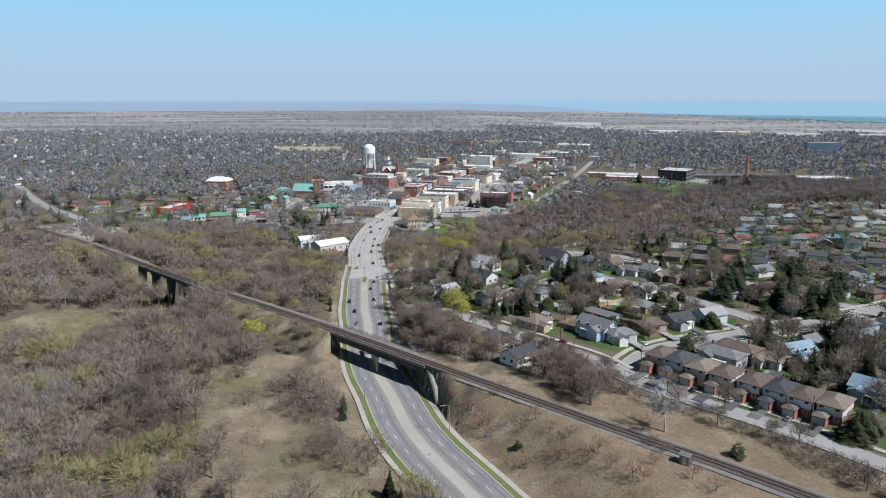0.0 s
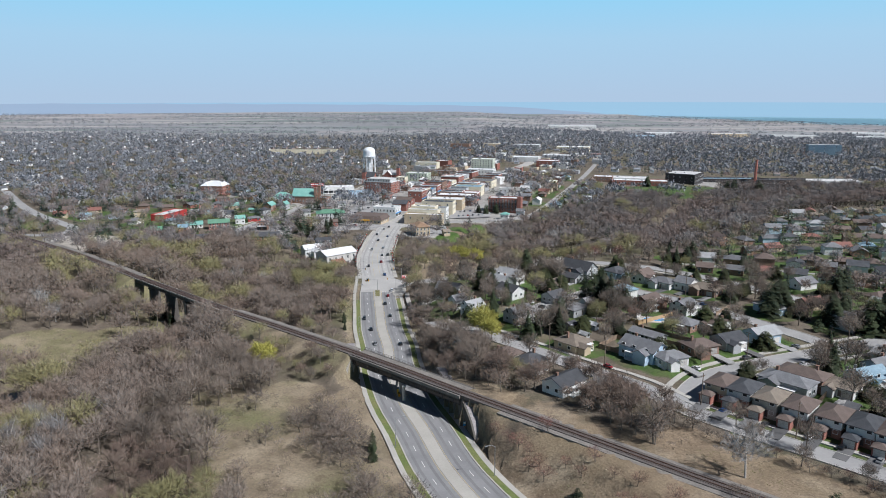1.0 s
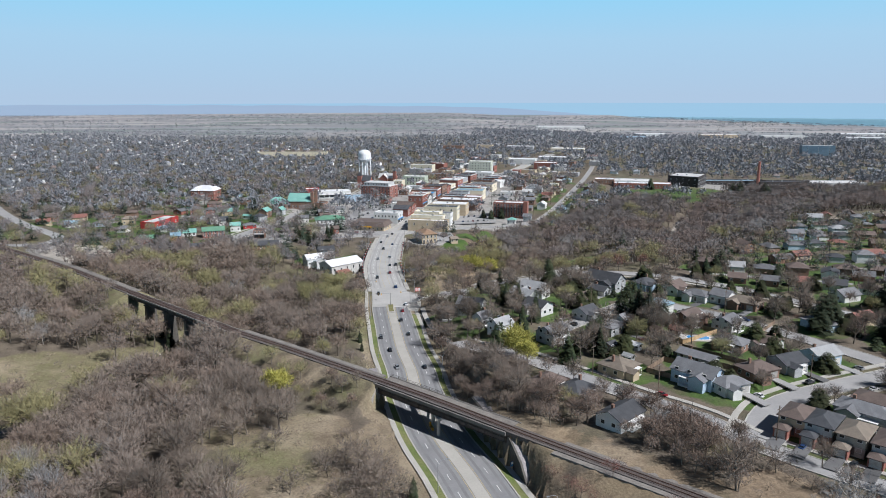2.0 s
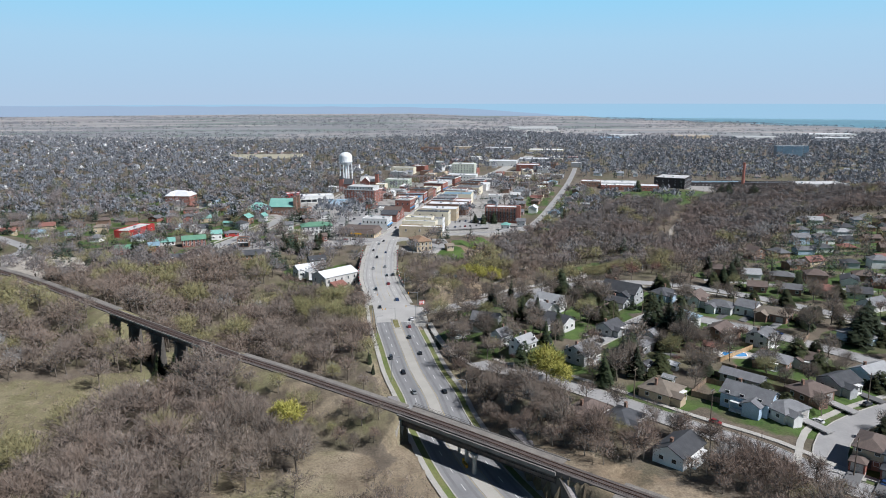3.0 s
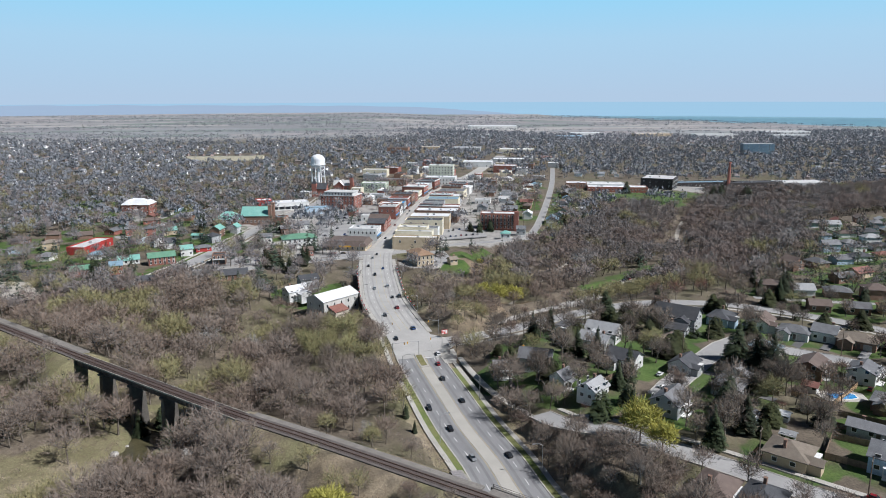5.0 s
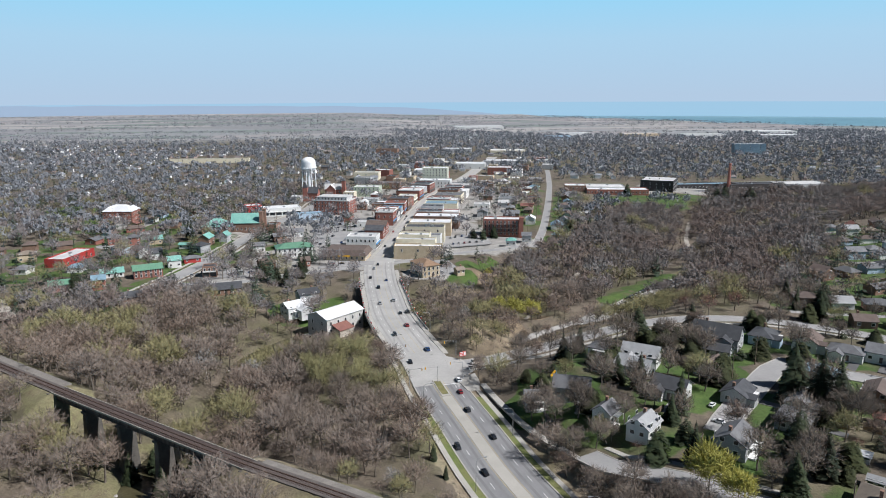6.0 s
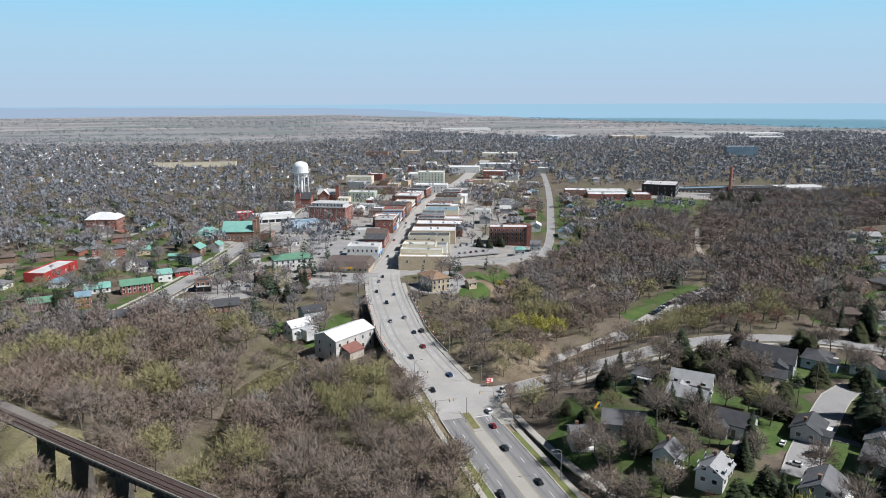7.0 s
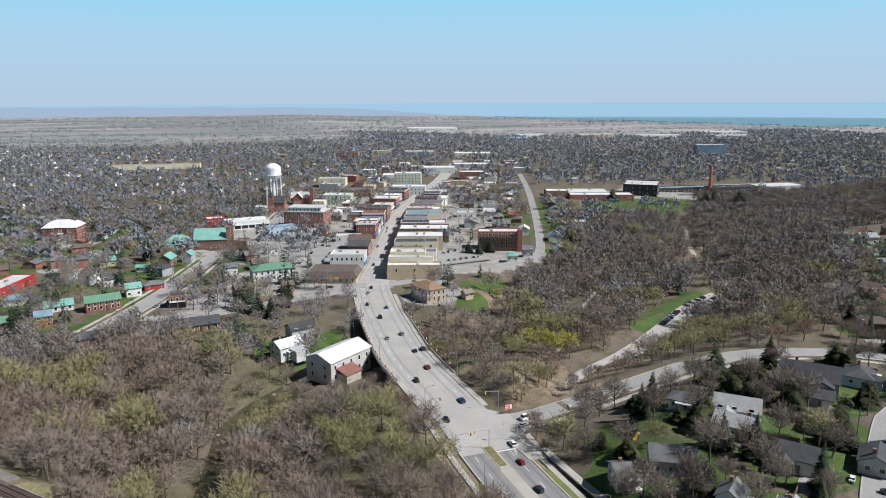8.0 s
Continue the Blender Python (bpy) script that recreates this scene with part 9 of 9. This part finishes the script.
# ---------- street furniture ----------
def street_lamp(x, y, z, rot):
    t = thing("street_lamp", "tall grey street lamp with a curved arm", "street lamp", pose(x, y, z, 0, 0, rot), "street lamps")
    part("pole", Geo().tube((0, 0, -0.3), (0, 0, 8.6), 0.11, 0.07, 8), STEEL, t)
    part("arm", Geo().tube((0, 0, 8.5), (0.9, 0, 9.1), 0.06, 0.05, 6).tube((0.88, 0, 9.09), (2.4, 0, 9.2), 0.05, 0.04, 6), STEEL, t)
    part("lamp_head", Geo().box(2.2, -0.16, 9.1, 2.95, 0.16, 9.28), STEEL, t, "flat grey lamp head")
    return t


lamp = None
s = along_of(MAIN, 40, 104)
k = 0
while s < s_town:
    side = 1 if k % 2 else -1
    q = offset_line(cut_line(MAIN, s - 1, s + 1), side * (10.3 if s < s_b0 - 26 else 11.0)).mean(axis=0)
    h = line_at(MAIN, s)[1]
    if abs(s - along_of(MAIN, -25, 244.5)) > 20 and not (abs(s - s_cross) < 18 and side < 0):
        m = pose(q[0], q[1], -9, 0, 0, h - 90 * side)
        lamp = copy_thing(lamp, m) if lamp else street_lamp(q[0], q[1], -9, h - 90 * side)
    s += 24
    k += 1


def utility_pole(x, y, z, rot):
    t = thing("utility_pole", "weathered wooden utility pole with a cross arm", "utility pole", pose(x, y, z, 0, 0, rot), "utility poles")
    part("pole", Geo().tube((0, 0, -0.5), (0, 0, 10.5), 0.17, 0.11, 8), POLE_WOOD, t)
    part("cross_arm", Geo().box(-1.1, -0.07, 9.5, 1.1, 0.07, 9.68), POLE_WOOD, t)
    for x_ in (-0.95, -0.4, 0.4, 0.95):
        part("insulator", Geo().tube((x_, 0, 9.68), (x_, 0, 9.9), 0.05, 0.03, 6), STEEL, t, "small pale insulator")
    return t


up = None
for x, y, r in ((100.7, 174.9, 40), (83, 194, 40), (65, 214, 40), (44, 245, 40), (28, 262, 40), (8, 288, 40), (125.5, 254, -65), (156, 275, -65), (95, 251, -65), (45, 333, -50), (62, 346, -50), (100, 325, 40), (-24, 401, 20), (-128, 524, 0), (-150, 600, -15), (-126, 650, -15), (-113, 700, -15), (70, 630, -20), (96, 690, -20), (112, 735, -20)):
    z = float(ground_z(x, y))
    up = copy_thing(up, pose(x, y, z, 0, 0, r)) if up else utility_pole(x, y, z, r)


def banner_post(m):
    t = thing("banner_post", "slim dark post with a red and white banner", "banner post", m, "banner posts on the bridge")
    part("post", Geo().tube((0, 0, 0), (0, 0, 2.4), 0.05, 0.04, 6), GIRDER, t)
    part("banner", Geo().box(0.08, -0.03, 1.3, 0.52, 0.03, 1.85), SIGN_RED, t, "red lower half of the banner")
    part("banner_top", Geo().box(0.08, -0.03, 1.86, 0.52, 0.03, 2.35), TRIM, t, "white upper half of the banner")
    return t


bp_master = None
for off in (11.2, -11.2):
    for k in range(12):
        s = s_b0 + 2 + k * 7.4
        q = offset_line(cut_line(MAIN, s - 0.5, s + 0.5), off).mean(axis=0)
        m = pose(q[0], q[1], -8.5, 0, 0, line_at(MAIN, s)[1] + 90)
        bp_master = copy_thing(bp_master, m) if bp_master else banner_post(m)


def traffic_signal(m):
    t = thing("traffic_signal", "grey traffic signal pole with an arm and yellow head", "traffic signal", m, "traffic signals")
    part("pole", Geo().tube((0, 0, -0.3), (0, 0, 6.2), 0.12, 0.09, 8), STEEL, t)
    part("arm", Geo().tube((0, 0, 5.9), (4.6, 0, 6.3), 0.07, 0.05, 6), STEEL, t)
    part("signal_head", Geo().box(4.27, -0.15, 5.35, 4.58, 0.15, 6.25), SIGN_YELLOW, t, "yellow three-lens signal head")
    for z in (5.5, 5.8, 6.1):
        part("lens", Geo().tube((4.42, -0.2, z), (4.42, -0.14, z), 0.12, 0.12, 8), DARK_TRIM, t, "dark signal lens")
    return t


ts = None
for x, y, r in ((-52.5, 371, -5), (-42.4, 371.5, 185), (-33, 374, 175), (-55, 395, 0), (-31, 396, 180)):
    m = pose(x, y, -9, 0, 0, r)
    ts = copy_thing(ts, m) if ts else traffic_signal(m)


def red_sign():
    t = thing("sign_board", "red sign board with plain white bars on two posts", "sign", pose(-29.3, 391.4, -9, 0, 0, 10))
    part("board", Geo().box(-1.3, -0.06, 1.4, 1.3, 0.06, 3.2), SIGN_RED, t, "red panel")
    for x0, z0, x1, z1 in ((-1.2, 2.8, 0.2, 3.1), (0.4, 1.6, 1.2, 3.1), (-1.2, 2.2, 0.1, 2.45), (-1.2, 1.6, -0.1, 1.85)):
        part("bar", Geo().box(x0, -0.09, z0, x1, -0.062, z1), TRIM, t, "white bar")
    for x in (-1.2, 1.2):
        part("post", Geo().box(x - 0.07, -0.05, -0.4, x + 0.07, 0.05, 1.2), POLE_WOOD, t)


red_sign()


def crash_cushion():
    p, h = line_at(MAIN, along_of(MAIN, -25, 244.5) - 3)
    t = thing("crash_cushion", "yellow and black crash cushion before the bridge pier", "crash cushion", pose(-25.6, 243.5, -8.97, 0, 0, h) @ Matrix.Diagonal((0.7, 0.7, 0.7, 1)))
    part("body", Geo().box(-2.2, -0.5, 0, 1.8, 0.5, 0.9), SIGN_YELLOW, t)
    part("nose", Geo().prism([(-2.21, -0.5), (-2.21, 0.5), (-2.7, 0.3), (-2.85, 0), (-2.7, -0.3)][::-1], 0, 0.95), SIGN_YELLOW, t, "rounded yellow nose")
    for x in (-1.6, -0.8, 0.0, 0.8):
        part("stripe", Geo().box(x, -0.52, 0.02, x + 0.3, 0.52, 0.92), RUBBER, t, "black stripe")
    part("marker_board", Geo().box(1.82, -0.5, 0.2, 1.9, 0.5, 2.0), SIGN_YELLOW, t, "yellow marker board")


crash_cushion()


def blue_sign():
    t = thing("road_sign", "small blue and white road sign beside the sidewalk", "sign", pose(-4.2, 218.5, float(ground_z(-4.2, 218.5)), 0, 0, 20))
    part("post", Geo().box(-0.05, -0.05, -0.4, 0.05, 0.05, 2.6), STEEL, t)
    part("panel", Geo().box(-0.8, -0.1, 1.2, 0.8, -0.05, 2.6), BRIGHT_BLUE, t, "blue panel")
    part("panel_top", Geo().box(-0.7, -0.13, 1.9, 0.7, -0.1, 2.5), TRIM, t, "white bar")


blue_sign()


def hut():
    t = thing("signal_hut", "small galvanised signal hut beside the tracks", "hut", pose(61, 158.5, float(ground_z(61, 158.5)), 0, 0, -44))
    part("wall", Geo().box(-1.3, -1.0, -0.5, 1.3, 1.0, 2.3), STEEL, t)
    part("roof", roof_geo(2.6, 2.0, 2.3, 0.5, "gable", 0.2, 0.1), STEEL, t, "shallow steel roof")
    part("gable_end", wall_geo(2.6, 2.0, 2.3, 0.5, "gable"), STEEL, t)
    part("door", Geo().box(-0.4, -1.06, 0.0, 0.4, -0.98, 1.9), ROOF_PALE, t, "grey steel door")


hut()


def pool():
    t = thing("swimming_pool", "blue garden swimming pool in a pale concrete deck", "swimming pool", pose(76.5, 295, float(ground_z(76.5, 295)), 0, 0, -5))
    ring = [(4.4, -2.2), (5.0, 0.5), (3.6, 2.4), (0.5, 1.9), (-3.2, 2.6), (-4.6, 0.8), (-4.2, -1.8), (-1.0, -2.6), (2.0, -2.9)]
    part("deck", Geo().prism([(x * 1.45, y * 1.55) for x, y in ring], -0.4, 0.16), CONCRETE, t, "pale concrete deck")
    part("coping", Geo().prism([(x * 0.96, y * 0.96) for x, y in ring], 0.1, 0.22), TRIM, t, "white pool edge")
    part("water", Geo().prism([(x * 0.88, y * 0.86) for x, y in ring], 0.15, 0.235), POOL, t, "bright blue water")


pool()
TAKEN.append((76, 295, 9))


def fence(x0, y0, x1, y1, material=FENCE, h=1.8):
    """A board fence between two places: posts, rails and boards."""
    n = max(2, int(math.hypot(x1 - x0, y1 - y0) / 2.4))
    z = [float(ground_z(x0 + (x1 - x0) * i / n, y0 + (y1 - y0) * i / n)) for i in range(n + 1)]
    a = math.degrees(math.atan2(y1 - y0, x1 - x0))
    L = math.hypot(x1 - x0, y1 - y0) / n
    t = thing("fence", "weathered timber board fence between gardens" if material is FENCE else "new timber board fence between gardens", "fence", pose(x0, y0, z[0], 0, 0, a), "garden fences")
    for i in range(n):
        dz = z[i] - z[0]
        part("fence_panel", Geo().box(i * L + 0.06, -0.02, dz + 0.05, (i + 1) * L - 0.06, 0.02, dz + h), material, t)
        part("post", Geo().box(i * L - 0.06, -0.06, dz - 0.5, i * L + 0.06, 0.06, dz + h + 0.1), material, t)


for q in ((46, 262, 64, 242), (46, 262, 55, 271), (55, 271, 74, 251), (60, 276, 80, 255), (66, 283, 84, 262), (68, 288, 86, 300), (86, 300, 82, 306), (68, 288, 62, 298), (100, 214, 110, 224), (110, 224, 128, 204), (118, 212, 126, 219), (30, 336, 22, 342),
          (88, 290, 104, 272), (104, 300, 114, 310), (48, 306, 58, 298), (14, 318, 6, 312), (92, 226, 100, 234), (120, 226, 136, 210)):
    fence(*q, material=NEW_WOOD if q[0] == 68 else FENCE)


def slide():
    t = thing("garden_slide", "yellow plastic garden slide on a lawn", "slide", pose(-6, 354, float(ground_z(-6, 354)), 0, 0, 30))
    part("chute", Geo().add([(-1.8, -0.4, 0.1), (-1.8, 0.4, 0.1), (0.3, 0.4, 1.6), (0.3, -0.4, 1.6), (-1.8, -0.4, 0.25), (-1.8, 0.4, 0.25), (0.3, 0.4, 1.75), (0.3, -0.4, 1.75)], [(0, 1, 2, 3), (7, 6, 5, 4), (0, 4, 5, 1), (1, 5, 6, 2), (2, 6, 7, 3), (3, 7, 4, 0)]), SIGN_YELLOW, t, "yellow chute")
    part("ladder", Geo().box(0.32, -0.4, 0, 0.5, 0.4, 1.7), BRIGHT_BLUE, t, "blue ladder")


slide()


def boulder(x, y, r, seed):
    g = random.Random(seed)
    b = bmesh.new()
    bmesh.ops.create_icosphere(b, subdivisions=2, radius=r)
    for v in b.verts:
        v.co *= g.uniform(0.8, 1.15)
        v.co.z *= 0.6
    me = bpy.data.meshes.new("boulder")
    b.to_mesh(me)
    b.free()
    me.materials.append(STONE)
    ob = new("boulder", me)
    ob.location = (x, y, float(ground_z(x, y)) + r * 0.15)
    tagged(ob, "pale grey boulder beside the shallow creek", "boulder", "boulders by the creek")


for k in range(26):
    p, h = line_at(CREEK, along_of(CREEK, -150, 285) + 6 + k * 7.5)
    o = tr.choice((-1, 1)) * tr.uniform(2.5, 6)
    boulder(p[0] + o, p[1] + tr.uniform(-2, 2), tr.uniform(0.5, 1.4), k)
slab = tagged(part("concrete_slab", Geo().box(-6, -2.2, -1.0, 6, 2.2, 0.5), STONE), "tilted pale concrete slab at the creek", "slab")
slab.matrix_basis = pose(-122, 316, float(ground_z(-122, 316)) + 0.6, 6, 0, 35)

build_ground()
